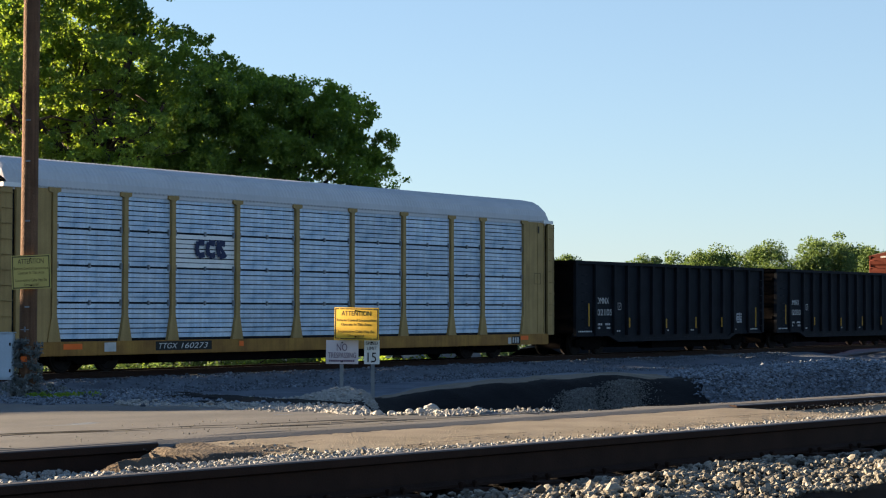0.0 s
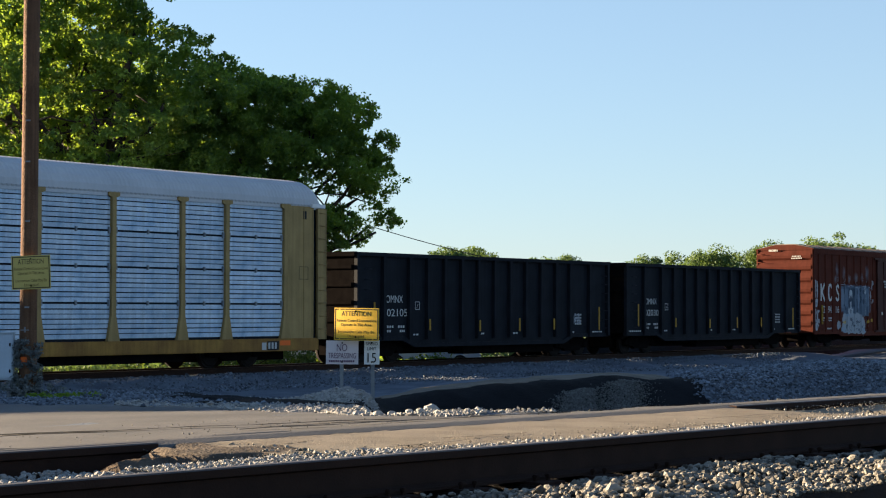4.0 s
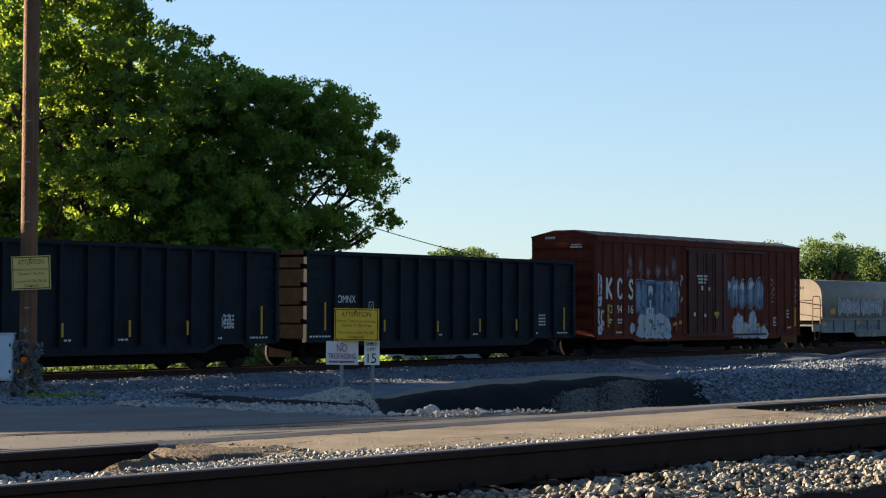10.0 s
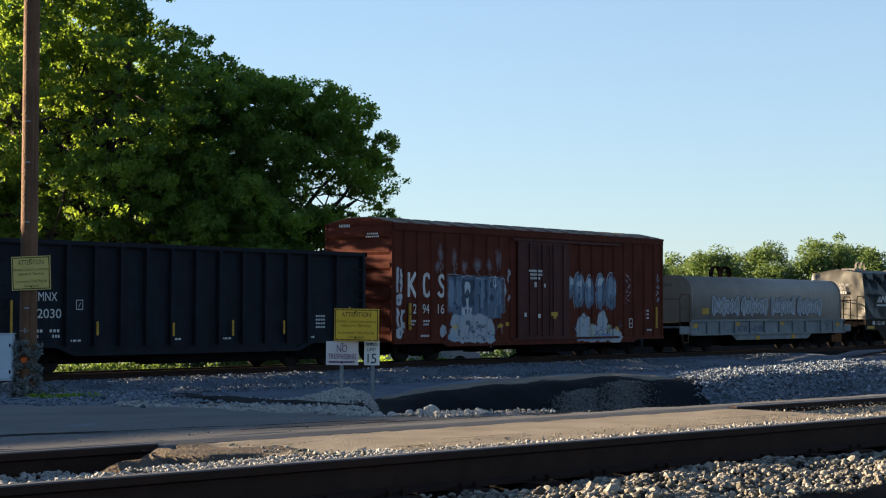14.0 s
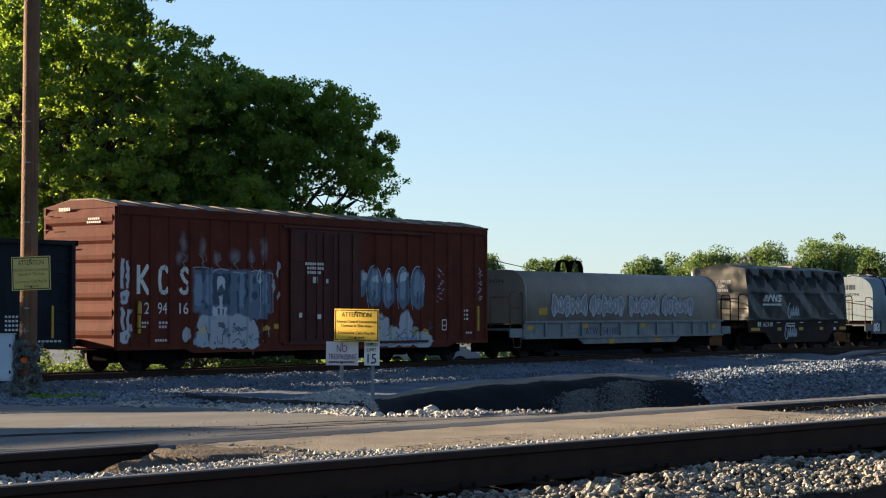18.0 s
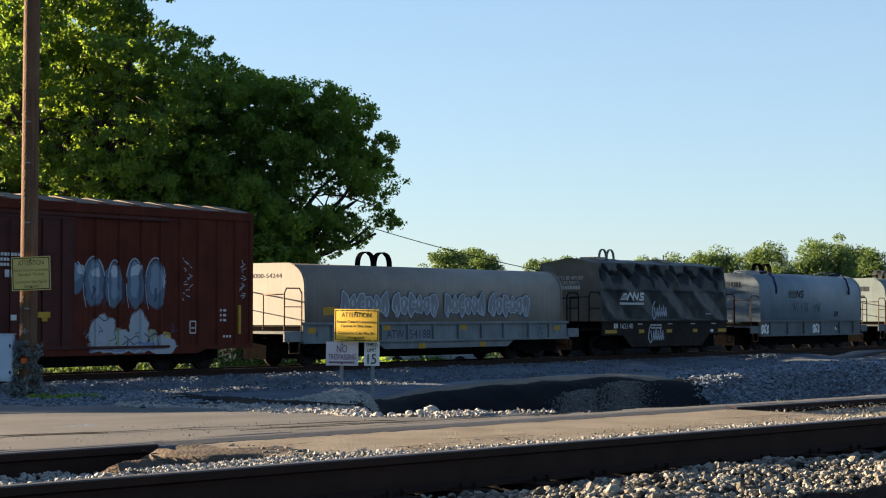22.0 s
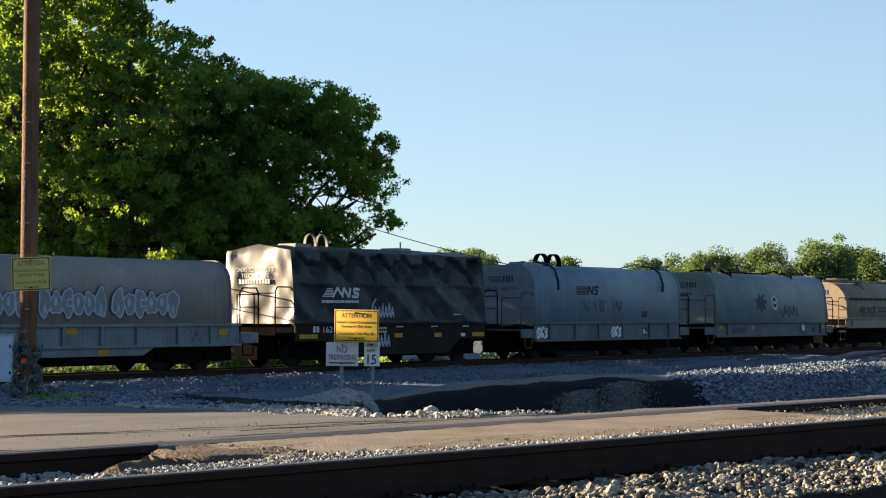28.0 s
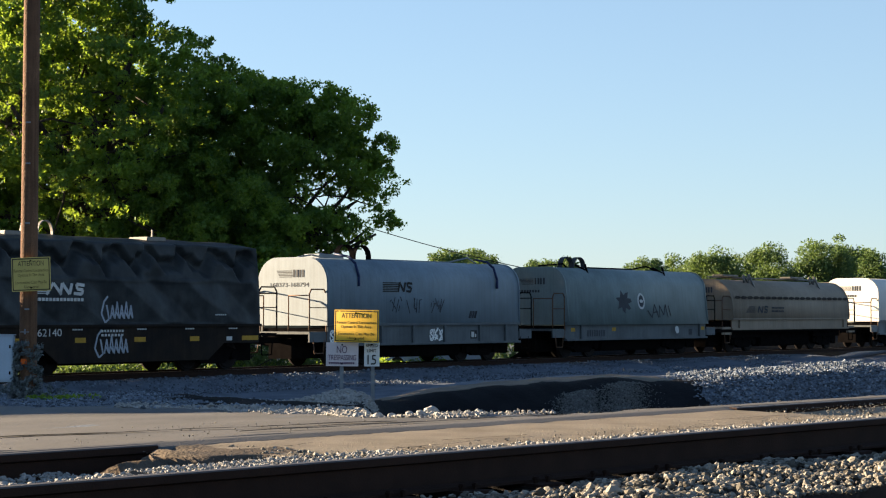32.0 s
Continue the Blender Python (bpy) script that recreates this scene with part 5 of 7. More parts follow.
def boxcar(p):
    c = car_base("boxcar", "oxide-red boxcar with silver and blue spray paint", p, 18.6, (2.3, 16.3))
    hw = 1.50
    t = B()
    for s in (-1, 1):
        ya, yb = (-hw, -hw + 0.05) if s < 0 else (hw - 0.05, hw)
        box(t, 0.05, 18.55, ya, yb, 0.72, 4.62)
    pieces("side_wall", t, M_BOXSPRAY, c, "red ribbed wall under spray paint")
    ribs = [0.08, 0.64, 1.4, 2.2, 3.06, 3.95, 4.82, 5.65, 6.45, 7.15, 11.22, 12.05, 12.95, 13.83, 14.62, 15.42, 16.2, 17.05, 17.85, 18.52]
    t = B()
    prof = [(-0.09, -hw + 0.001), (-0.05, -hw - 0.055), (0.05, -hw - 0.055), (0.09, -hw + 0.001)]
    vs = [(t.verts.new((x, y, 0.72)), t.verts.new((x, y, 4.6))) for x, y in prof]
    for a, b in zip(vs, vs[1:]):
        t.faces.new((a[0], b[0], b[1], a[1]))
    t.faces.new([v[0] for v in vs])
    t.faces.new([v[1] for v in vs])
    for x in ribs:
        o = part("side_post", t.copy(), M_BOXSPRAY, c)
        o.data.transform(Matrix.Translation((x, 0, 0)))
    post_far = finish(t, "side_post", M_BOXRED)
    for x in ribs:
        under("side_post", post_far, c, (x, 0, 0), 180)
    t = B()
    for s in (-1, 1):
        ya, yb = (-hw - 0.06, -hw + 0.05) if s < 0 else (hw - 0.05, hw + 0.06)
        rbox(t, 0.0, 18.6, ya, yb, 4.6, 4.82, 0.02)
        extrude_y(t, [(0.0, 0.66), (2.8, 0.66), (3.15, 0.54), (16.1, 0.54), (16.5, 0.66), (18.6, 0.66), (18.6, 0.78), (0.0, 0.78)], ya, yb)
    pieces("side_rail", t, M_BOXSPRAY, c)
    # the roof: shallow pitch with raised seams
    t = B()
    extrude_x(t, [(-hw - 0.07, 4.80), (hw + 0.07, 4.80), (hw + 0.07, 4.86), (0.5, 5.06), (-0.5, 5.06), (-hw - 0.07, 4.86)], -0.02, 18.62)
    part("roof", t, M_BOXRED, c)
    t = B()
    for k in range(15):
        x = 0.5 + k * 1.25
        extrude_x(t, [(-hw - 0.03, 4.862), (-0.5, 5.062), (0.5, 5.062), (hw + 0.03, 4.862), (hw - 0.1, 4.92), (0.5, 5.10), (-0.5, 5.10), (-hw + 0.1, 4.92)], x - 0.42, x + 0.42)
    pieces("roof_sheet", t, M_BOXROOF, c, "dusty raised roof sheets")
    # ribbed ends
    for e in (0, 1):
        sg, x0 = (-1, 0.0) if e == 0 else (1, 18.6)
        t = B()
        box(t, min(x0, x0 - sg * 0.06), max(x0, x0 - sg * 0.06), -hw, hw, 0.72, 4.8)
        pts = [(-hw, 4.8), (hw, 4.8), (hw, 4.84), (0.5, 5.04), (-0.5, 5.04), (-hw, 4.84)]
        extrude_x(t, pts, min(x0, x0 - sg * 0.06), max(x0, x0 - sg * 0.06))
        for k in range(7):
            z = 1.0 + k * 0.55
            h = 0.46
            prof = [(0, z), (sg * 0.07, z + 0.1), (sg * 0.085, z + h * 0.5), (sg * 0.02, z + h)]
            a = [t.verts.new((x0 + px, -hw + 0.08, pz)) for px, pz in prof]
            b = [t.verts.new((x0 + px, hw - 0.08, pz)) for px, pz in prof]
            for i in range(3):
                t.faces.new((a[i], a[i + 1], b[i + 1], b[i]))
            t.faces.new(a)
            t.faces.new(b)
        box(t, min(x0, x0 + sg * 0.06), max(x0, x0 + sg * 0.06), -hw, -hw + 0.07, 0.72, 4.84)
        box(t, min(x0, x0 + sg * 0.06), max(x0, x0 + sg * 0.06), hw - 0.07, hw, 0.72, 4.84)
        pieces("end_wall", t, M_BOXRED, c, rest="end_rib")
    t = B()
    rows = ((0.35, 4.74, 0.5, 0.1, 7), (-0.9, 4.46, 0.5, 0.06, 6), (-0.95, 4.36, 0.6, 0.06, 7), (0.1, 3.6, 0.3, 0.06, 4))
    for yy, z, w, h, n in rows:
        for i in range(n):
            box(t, -0.093, -0.088, yy + w * i / n, yy + w * (i + 0.65) / n, z, z + h)
    part("end_text", t, M_LETTER, c)
    t = B()
    ladder(t, -0.14, 1.0, 1.0, 4.6, 0.42, 0.4, along_y=True)
    ladder(t, 0.75, -hw - 0.12, 0.9, 2.3, 0.3, 0.4)
    pieces("rung", t, M_BOXRED, c)
    # the sliding door
    t = B()
    box(t, 7.55, 11.12, -hw - 0.10, -hw - 0.03, 0.80, 4.45)
    o = part("door", t, M_DOOR, c, "dark red sliding door with bars")
    t = B()
    for x in (8.3, 9.17, 9.95, 10.66):
        rbox(t, x - 0.03, x + 0.03, -hw - 0.14, -hw - 0.1, 0.85, 4.4, 0.01)
    for z in (0.9, 1.65, 2.42, 3.4, 4.35):
        rbox(t, 7.6, 11.08, -hw - 0.125, -hw - 0.1, z, z + 0.06, 0.01)
    pieces("door_bar", t, M_DOOR, o)
    t = B()
    for x in (8.75, 9.6):
        cyl(t, (x, -hw - 0.17, 0.9), (x, -hw - 0.17, 4.3), 0.022, 6)
    pieces("locking_rod", t, M_DOOR, o)
    t = B()
    rbox(t, 7.15, 14.9, -hw - 0.13, -hw - 0.04, 4.46, 4.56, 0.015)
    rbox(t, 7.15, 14.9, -hw - 0.13, -hw - 0.04, 0.72, 0.80, 0.015)
    pieces("door_track", t, M_DOOR, c)
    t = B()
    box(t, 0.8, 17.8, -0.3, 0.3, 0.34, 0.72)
    # filler box added to close the view below the sill
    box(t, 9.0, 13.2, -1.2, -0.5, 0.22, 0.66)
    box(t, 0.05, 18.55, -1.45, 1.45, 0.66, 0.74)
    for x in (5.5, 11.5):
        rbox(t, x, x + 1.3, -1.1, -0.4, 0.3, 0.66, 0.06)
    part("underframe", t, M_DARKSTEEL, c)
    # painted marks
    y = -hw - 0.004
    t = B()
    x = 0.9
    stroke(t, [(x, 2.3), (x, 3.15)], 0.14, y)
    stroke(t, [(x + 0.40, 3.15), (x + 0.08, 2.75), (x + 0.42, 2.3)], 0.14, y - 0.001)
    x = 1.70
    stroke(t, [(x + 0.42, 2.95), (x + 0.3, 3.12), (x + 0.1, 3.05), (x + 0.06, 2.7), (x + 0.12, 2.38), (x + 0.32, 2.34), (x + 0.43, 2.5)], 0.13, y)
    x = 2.58
    stroke(t, [(x + 0.42, 2.95), (x + 0.25, 3.1), (x + 0.08, 2.95), (x + 0.2, 2.75), (x + 0.4, 2.6), (x + 0.35, 2.38), (x + 0.15, 2.34), (x + 0.04, 2.48)], 0.13, y)
    part("owner_mark", t, M_LETTER, c, "white painted owner mark")
    t = B()
    for x, digits in ((0.98, "12"), (1.7, "94"), (2.6, "16")):
        letters(digits, 0.48, M_LETTER, c, x, 1.72, y, width=0.38)
    for x, z, w, n in ((0.95, 1.42, 0.4, 4), (0.95, 1.3, 0.3, 3), (1.75, 1.42, 0.4, 3), (1.75, 1.3, 0.35, 3), (1.6, 0.9, 0.5, 5), (17.1, 1.8, 0.4, 2), (17.1, 1.65, 0.4, 2), (17.1, 1.5, 0.4, 2), (17.3, 1.0, 0.4, 3)):
        bars(t, x, z, w, 0.07, n, y)
    part("stencil_text", t, M_LETTER, c)
    yd = -hw - 0.146
    t = B()
    for x, z, w, n in ((8.2, 3.3, 0.95, 8), (8.3, 3.16, 0.85, 7), (8.3, 3.02, 0.7, 6)):
        bars(t, x, z, w, 0.085, n, yd, 0.75)
    plate(t, 8.58, 8.82, 2.72, 2.92, yd)
    plate(t, 9.25, 9.36, 2.72, 2.86, yd)
    plate(t, 7.9, 8.05, 1.6, 1.75, yd)
    plate(t, 8.8, 9.0, 1.55, 1.7, yd)
    part("door_notice", t, M_LETTER, c)
    t = B()
    plate(t, 9.75, 10.2, 1.62, 1.78, yd)
    plate(t, 9.9, 10.1, 1.52, 1.62, yd)
    part("yellow_notice", t, M_YELLOW, c)
    t = B()
    plate(t, 6.85, 7.1, 1.25, 1.4, y)
    rbox(t, 0.8, 0.92, -hw - 0.11, -hw - 0.05, 1.15, 2.1, 0.01)
    rbox(t, 17.88, 18.0, -hw - 0.11, -hw - 0.05, 1.1, 2.0, 0.01)
    pieces("grab_iron", t, M_YELLOW, c)
    t = B()
    for a, b in (((15.85, 1.15), (16.1, 1.15)), ((16.1, 1.15), (16.1, 1.5)), ((16.1, 1.5), (15.85, 1.5)), ((15.85, 1.5), (15.85, 1.15)), ((15.9, 1.3), (16.05, 1.3))):
        stroke(t, [a, b], 0.04, y)
    part("info_panel", t, M_LETTER, c)
    rt = random.Random(31)
    t = B()
    for k in range(16):
        xx = 15.65 + rt.uniform(-0.15, 0.2)
        z = 3.4 - k * 0.08
        stroke(t, [(xx, z), (xx + rt.uniform(0.05, 0.2), z + rt.uniform(-0.1, 0.1))], 0.025, y)
        stroke(t, [(18.1 + rt.uniform(-0.1, 0.1), z), (18.25 + rt.uniform(-0.1, 0.1), z + rt.uniform(-0.1, 0.1))], 0.025, y)
    part("scrawl", t, M_GRAFA, c)
    # outlines, drips and bolts of the spray paint
    t = B()
    # pale top arcs of the second piece, and the box round the first one's figure
    for k, (cx, cz, rx, rz) in enumerate(((11.15, 2.72, 0.42, 0.52), (11.95, 2.62, 0.42, 0.74), (12.75, 2.6, 0.26, 0.68), (13.55, 2.6, 0.34, 0.74), (14.4, 2.6, 0.42, 0.78))):
        stroke(t, [(cx + rx * math.cos(a), cz + rz * math.sin(a)) for a in [radians(15 + 10 * i) for i in range(16)]], 0.04, y, 0)
        stroke(t, [(cx - rx, cz), (cx - rx * 0.9, cz - rz * 0.5), (cx - rx * 0.7, cz - rz * 0.95)], 0.025, y, 0)
    stroke(t, [(4.0, 1.75), (4.02, 2.95), (4.12, 3.06), (4.42, 3.1), (4.74, 3.06), (4.82, 2.92), (4.8, 1.9)], 0.035, y, 0)
    stroke(t, [(3.1, 3.12), (3.55, 3.14), (4.0, 3.1)], 0.02, y, 0)
    stroke(t, [(4.85, 3.02), (5.4, 2.98), (6.0, 3.08), (6.78, 3.0), (6.8, 1.75)], 0.025, y, 0)
    stroke(t, [(6.2, 2.68), (6.22, 2.1), (6.18, 1.6)], 0.03, y, 0)
    for k, x0 in enumerate((2.75, 3.6, 4.25, 5.05, 5.75, 6.4)):
        pts = [(x0 + 0.12, 3.12)]
        for j in range(3):
            pts.append((pts[-1][0] + (0.13 if j % 2 else -0.17) + rt.uniform(-0.05, 0.05), pts[-1][1] + rt.uniform(0.10, 0.2)))
        stroke(t, pts, 0.018, y, 2)
        stroke(t, [pts[1], (pts[1][0] + 0.22, pts[1][1] + 0.1), (pts[1][0] + 0.18, pts[1][1] + 0.3)], 0.016, y, 2)
    for k in range(46):
        x0 = rt.choice((rt.uniform(3.3, 6.7), rt.uniform(11.6, 15.2)))
        z0 = rt.uniform(0.8, 1.5)
        stroke(t, [(x0, z0), (x0 + rt.uniform(-0.15, 0.15), z0 - rt.uniform(0.08, 0.35)), (x0 + rt.uniform(-0.2, 0.2), z0 - rt.uniform(0.05, 0.4))], 0.025, y - 0.0015, 1 if k % 3 else 0)
    for k in range(9):
        x0, x1 = (3.2, 6.8) if k % 2 else (11.5, 15.3)
        z0 = rt.uniform(0.75, 1.7)
        xa = rt.uniform(x0, x1 - 0.8)
        stroke(t, [(xa + 0.1 * i, z0 + 0.06 * math.sin(i * 1.3 + k)) for i in range(8)], 0.03, y - 0.001, 1)
    tagged(part("spray_outline", t, [M_SPRAYLINE, M_GRAFB, M_GRAFC], c, "pale and dark spray outlines"), kind="stuff")
    return c


M_SPRAYLINE = mat("pale_blue_spray_line", (0.32, 0.37, 0.42), 0.7, var=0.3, scale=5, fine=50, bump=0)


boxcar_1 = boxcar(97.7)
# the cars ahead, whose shadows cross the road
for p in (13.2, -7.0, -27.2):
    dup = copy_thing(boxcar_1, boxcar_1.matrix_world @ Matrix.Translation((p - 97.7, 0, 0)))
    CARS.append((dup, p))
    for o in dup.children:
        if o.name.startswith("wheelset"):
            WHEELS.append((o, o.location.x, p))


# -- coil cars under hoods --
def hood(bm, x0, x1, zb, zt, wb, wt, r, seg=8, mi=0, end_round=0.0):
    """A hood drawn along x: straight sides from half width wb at zb, shoulders of radius r to the flat top zt."""
    prof = [(-wb, zb)]
    for i in range(seg + 1):
        a = math.pi - (math.pi / 2) * i / seg
        prof.append((-(wt - r) + r * math.cos(a), zt - r + r * math.sin(a)))
    prof = prof + [(-y, z) for y, z in prof[::-1]]
    extrude_x(bm, prof, x0, x1, False, mi)
    for f in bm.faces:
        if abs(f.normal.x) < 0.5 and len(f.verts) == 4:
            f.smooth = True
    return bm


def arch(bm, cx, cy, z, rx, h, w, th=0.03, seg=12):
    """A bent bar standing on z, w wide along y."""
    prev = None
    for i in range(seg + 1):
        a = math.pi * i / seg
        o = (cx - rx * math.cos(a), z + h * math.sin(a) ** 0.7)
        n = (cx - (rx - th) * math.cos(a), z + (h - th) * math.sin(a) ** 0.7)
        ring = [bm.verts.new((px, py, pz)) for (px, pz) in (o, n) for py in (cy - w / 2, cy + w / 2)]
        if prev:
            for i0, i1 in ((0, 1), (1, 3), (3, 2), (2, 0)):
                bm.faces.new((prev[i0], prev[i1], ring[i1], ring[i0]))
        prev = ring


def railing(car, x, out, material, hgt=2.55):
    """End railing with a bent top rail and a step; out is -1 at the left end, 1 at the right."""
    for y in (-1.45, 1.45):
        s = 1 if y < 0 else -1
        for nm, pts, r in (("end_railing", [(x, y, 0.8), (x, y, hgt - 0.15), (x + out * 0.12, y, hgt), (x + out * 0.75, y, hgt), (x + out * 0.85, y, hgt - 0.15), (x + out * 0.85, y, 1.2)], 0.025),
                           ("mid_rail", [(x, y, 1.95), (x + out * 0.85, y, 1.95)], 0.018),
                           ("corner_rail", [(x + out * 0.85, y, hgt - 0.2), (x + out * 0.85, y + s * 0.9, hgt - 0.2), (x + out * 0.85, y + s * 0.9, 1.2)], 0.022),
                           ("step", [(x + out * 0.1, y, 0.9), (x + out * 0.15, y, 0.45), (x + out * 0.6, y, 0.45), (x + out * 0.65, y, 0.9)], 0.022)):
            t = B()
            tube(t, pts, r)
            part(nm, t, material, car)


def coil_car(p, length, name_label, hood_mat, sill_mat, zb, zt, wb, wt, r, x0, x1, sill=(0.76, 1.38), belly=None, posts=(), reach=0.9):
    c = car_base("coil_car", name_label, p, length, (2.0, length - 2.0), reach - 0.2)
    t = B()
    hood(t, x0, x1, zb - 0.14, zt, wb, wt, r)
    part("hood", t, hood_mat, c)
    t = B()
    hood(t, x0 + 0.02, x0 + 0.09, zb, zt + 0.02, wb + 0.02, wt + 0.02, r)
    hood(t, x1 - 0.09, x1 - 0.02, zb, zt + 0.02, wb + 0.02, wt + 0.02, r)
    pieces("hood_band", t, hood_mat, c)
    t = B()
    for s in (-1, 1):
        ya, yb = (-1.46, -1.40) if s < 0 else (1.40, 1.46)
        z0, z1 = sill
        if belly:
            b0, b1, bz = belly
            extrude_y(t, [(0.1, z0), (b0 - 0.5, z0), (b0, bz), (b1, bz), (b1 + 0.5, z0), (length - 0.1, z0), (length - 0.1, z1), (0.1, z1)], ya, yb)
        else:
            box(t, 0.1, length - 0.1, ya, yb, z0, z1)
    pieces("side_sill", t, sill_mat, c)
    t = B()
    for s in (-1, 1):
        ya, yb = (-1.56, -1.40) if s < 0 else (1.40, 1.56)
        rbox(t, 0.05, length - 0.05, ya, yb, sill[1] - 0.02, sill[1] + 0.07, 0.015)
        rbox(t, 0.05, length - 0.05, min(ya, s * 1.5), max(yb, s * 1.5) if s < 0 else yb, sill[0] - 0.03, sill[0] + 0.05, 0.015)
    pieces("sill_flange", t, sill_mat, c)
    t = B()
    extrude_y(t, [(-0.05, sill[0]), (0.05, sill[0]), (0.05, sill[1]), (-0.05, sill[1])], -1.54, -1.46)
    me = finish(t, "sill_post", sill_mat)
    for x in posts:
        under("sill_post", me, c, (x, 0, 0))
        under("sill_post", me, c, (x, 0, 0), 180)
    t = B()
    box(t, 0.1, length - 0.1, -1.40, 1.40, sill[0], sill[1] - 0.1)
    # deep filler box and truck screens keep the underside dark
    box(t, -reach + 0.3, length + reach - 0.3, -0.5, 0.5, 0.26, 0.95)
    for x in (2.0, length - 2.0):
        box(t, x - 1.5, x + 1.5, -1.2, -1.12, 0.66, sill[0] + 0.02)
    part("underframe", t, M_DARKSTEEL, c)
    for x, out in ((0.1, -1), (length - 0.1, 1)):
        t = B()
        a, b = sorted((x, x + out * reach))
        box(t, a, b, -1.45, 1.45, 1.08, 1.16)
        box(t, a, b, -1.46, -1.40, 0.82, 1.1)
        part("end_platform", t, sill_mat, c)
        railing(c, x + out * 0.05, out, M_RAILING if out < 0 else M_DARKSTEEL)
    t = B()
    tube(t, [(0.3, -1.15, sill[0] - 0.2), (1.0, -1.2, sill[0] - 0.3), (1.4, -1.1, sill[0])], 0.03)
    rbox(t, length * 0.3, length * 0.72, -1.0, -0.3, 0.24, sill[0], 0.06)
    pieces("brake_reservoir", t, M_DARKSTEEL, c, "", "brake_pipe")
    return c


def lift_lug(c, x, z, material, w=0.25, rx=0.46, h=0.55):
    t = B()
    for dx in (-rx, rx):
        arch(t, x + dx, 0.0, z, rx, h, w)
    part("lifting_lug", t, material, c, "arched steel lifting lug")


# the long grey one with bubble writing
c1 = coil_car(118.7, 16.0, "long grey hooded coil car with bubble-letter spray paint", M_COILA, M_SILL, 1.5, 3.38, 1.54, 1.50, 0.75, 0.1, 15.5,
              (0.78, 1.38), (4.4, 11.8, 0.52), [1.55, 2.75, 4.18, 5.65, 7.13, 8.65, 10.1, 11.5, 13.2, 14.6])
lift_lug(c1, 5.6, 3.36, M_DARKSTEEL, 0.22)
t = B()
for w0, w1 in ((1.91, 4.49), (4.71, 7.30), (7.71, 10.21), (10.47, 13.13)):
    for k in range(6):
        cx = w0 + (w1 - w0) * (k + 0.5) / 6
        rx = (w1 - w0) / 12 * 1.15
        top, bot = (2.48, 1.62) if k in (0, 2, 5) else (2.36, 1.7)
        mz, hz, ph = (top + bot) / 2, (top - bot) / 2, k * 1.7 + w0
        blob(t, cx, mz, rx * 1.12, hz * 1.06, -1.556 - 0.001 * (k % 2), 0, 24, 0.12, ph)
        blob(t, cx, mz, rx * 1.03, hz, -1.559 - 0.001 * (k % 2), 1, 24, 0.12, ph)
        blob(t, cx, mz, rx * 0.80, hz * 0.86, -1.562 - 0.001 * (k % 2), 2, 24, 0.12, ph)
        if k in (1, 3, 4):
            blob(t, cx - rx * 0.1, mz + 0.05, rx * 0.28, 0.13, -1.566, 1, 10)
        elif k in (0, 5):
            stroke(t, [(cx - rx * 0.3, mz - hz * 0.9), (cx, mz - 0.02), (cx + rx * 0.25, mz - hz * 0.85)], 0.05, -1.566, 1)
        else:
            stroke(t, [(cx + rx * 0.8, mz + 0.08), (cx, mz + 0.1), (cx - rx * 0.1, mz - 0.1), (cx + rx * 0.8, mz - 0.08)], 0.05, -1.566, 1)
pieces("bubble_letter", t, [M_GRAFB, M_GRAFA, M_GRAFC], c1, "silver bubble letters with dark outlines")
t = B()
plate(t, 1.0, 1.6, 1.68, 1.95, -1.55)
for x, z in ((0.35, 1.18), (4.3, 1.25), (8.8, 1.25), (15.0, 1.18), (6.3, 0.6), (10.0, 0.62)):
    plate(t, x, x + 0.4, z - 0.09, z + 0.09, -1.466)
pieces("yellow_patch", t, M_YELLOW, c1)
letters("ATW", 0.42, M_NAVY, c1, 4.5, 0.88, -1.466, width=0.95)
letters("54188", 0.42, M_NAVY, c1, 5.78, 0.88, -1.466, width=1.2)
t = B()
rt = random.Random(77)
for k in range(22):
    x = rt.choice((0.4, 2.9, 3.2, 13.6, 14.9)) + rt.uniform(0, 0.5)
    stroke(t, [(x, 0.9 + rt.uniform(0, 0.4)), (x + rt.uniform(-0.1, 0.2), 0.9 + rt.uniform(0, 0.4))], 0.03, -1.468)
part("scrawl", t, M_GRAFB, c1)


def end_number(c, text, x, y0, y1, z, size):
    """Figures on the hood's left end, read from outside: from y0 down to y1."""
    o = letters(text, size, M_SCRAWL, c, 0, z, 0, "end_number", width=abs(y1 - y0))
    o.data.transform(Matrix.Translation((x, y0, 0)) @ Matrix.Rotation(radians(-90), 4, "Z"))


end_number(c1, "54000-54244", 0.096, 0.95, -0.55, 2.9, 0.22)


# the crumpled dark one
def saw(v):
    """A triangle wave of period 1 between -1 and 1."""
    return 4 * abs(v - math.floor(v + 0.5)) - 1


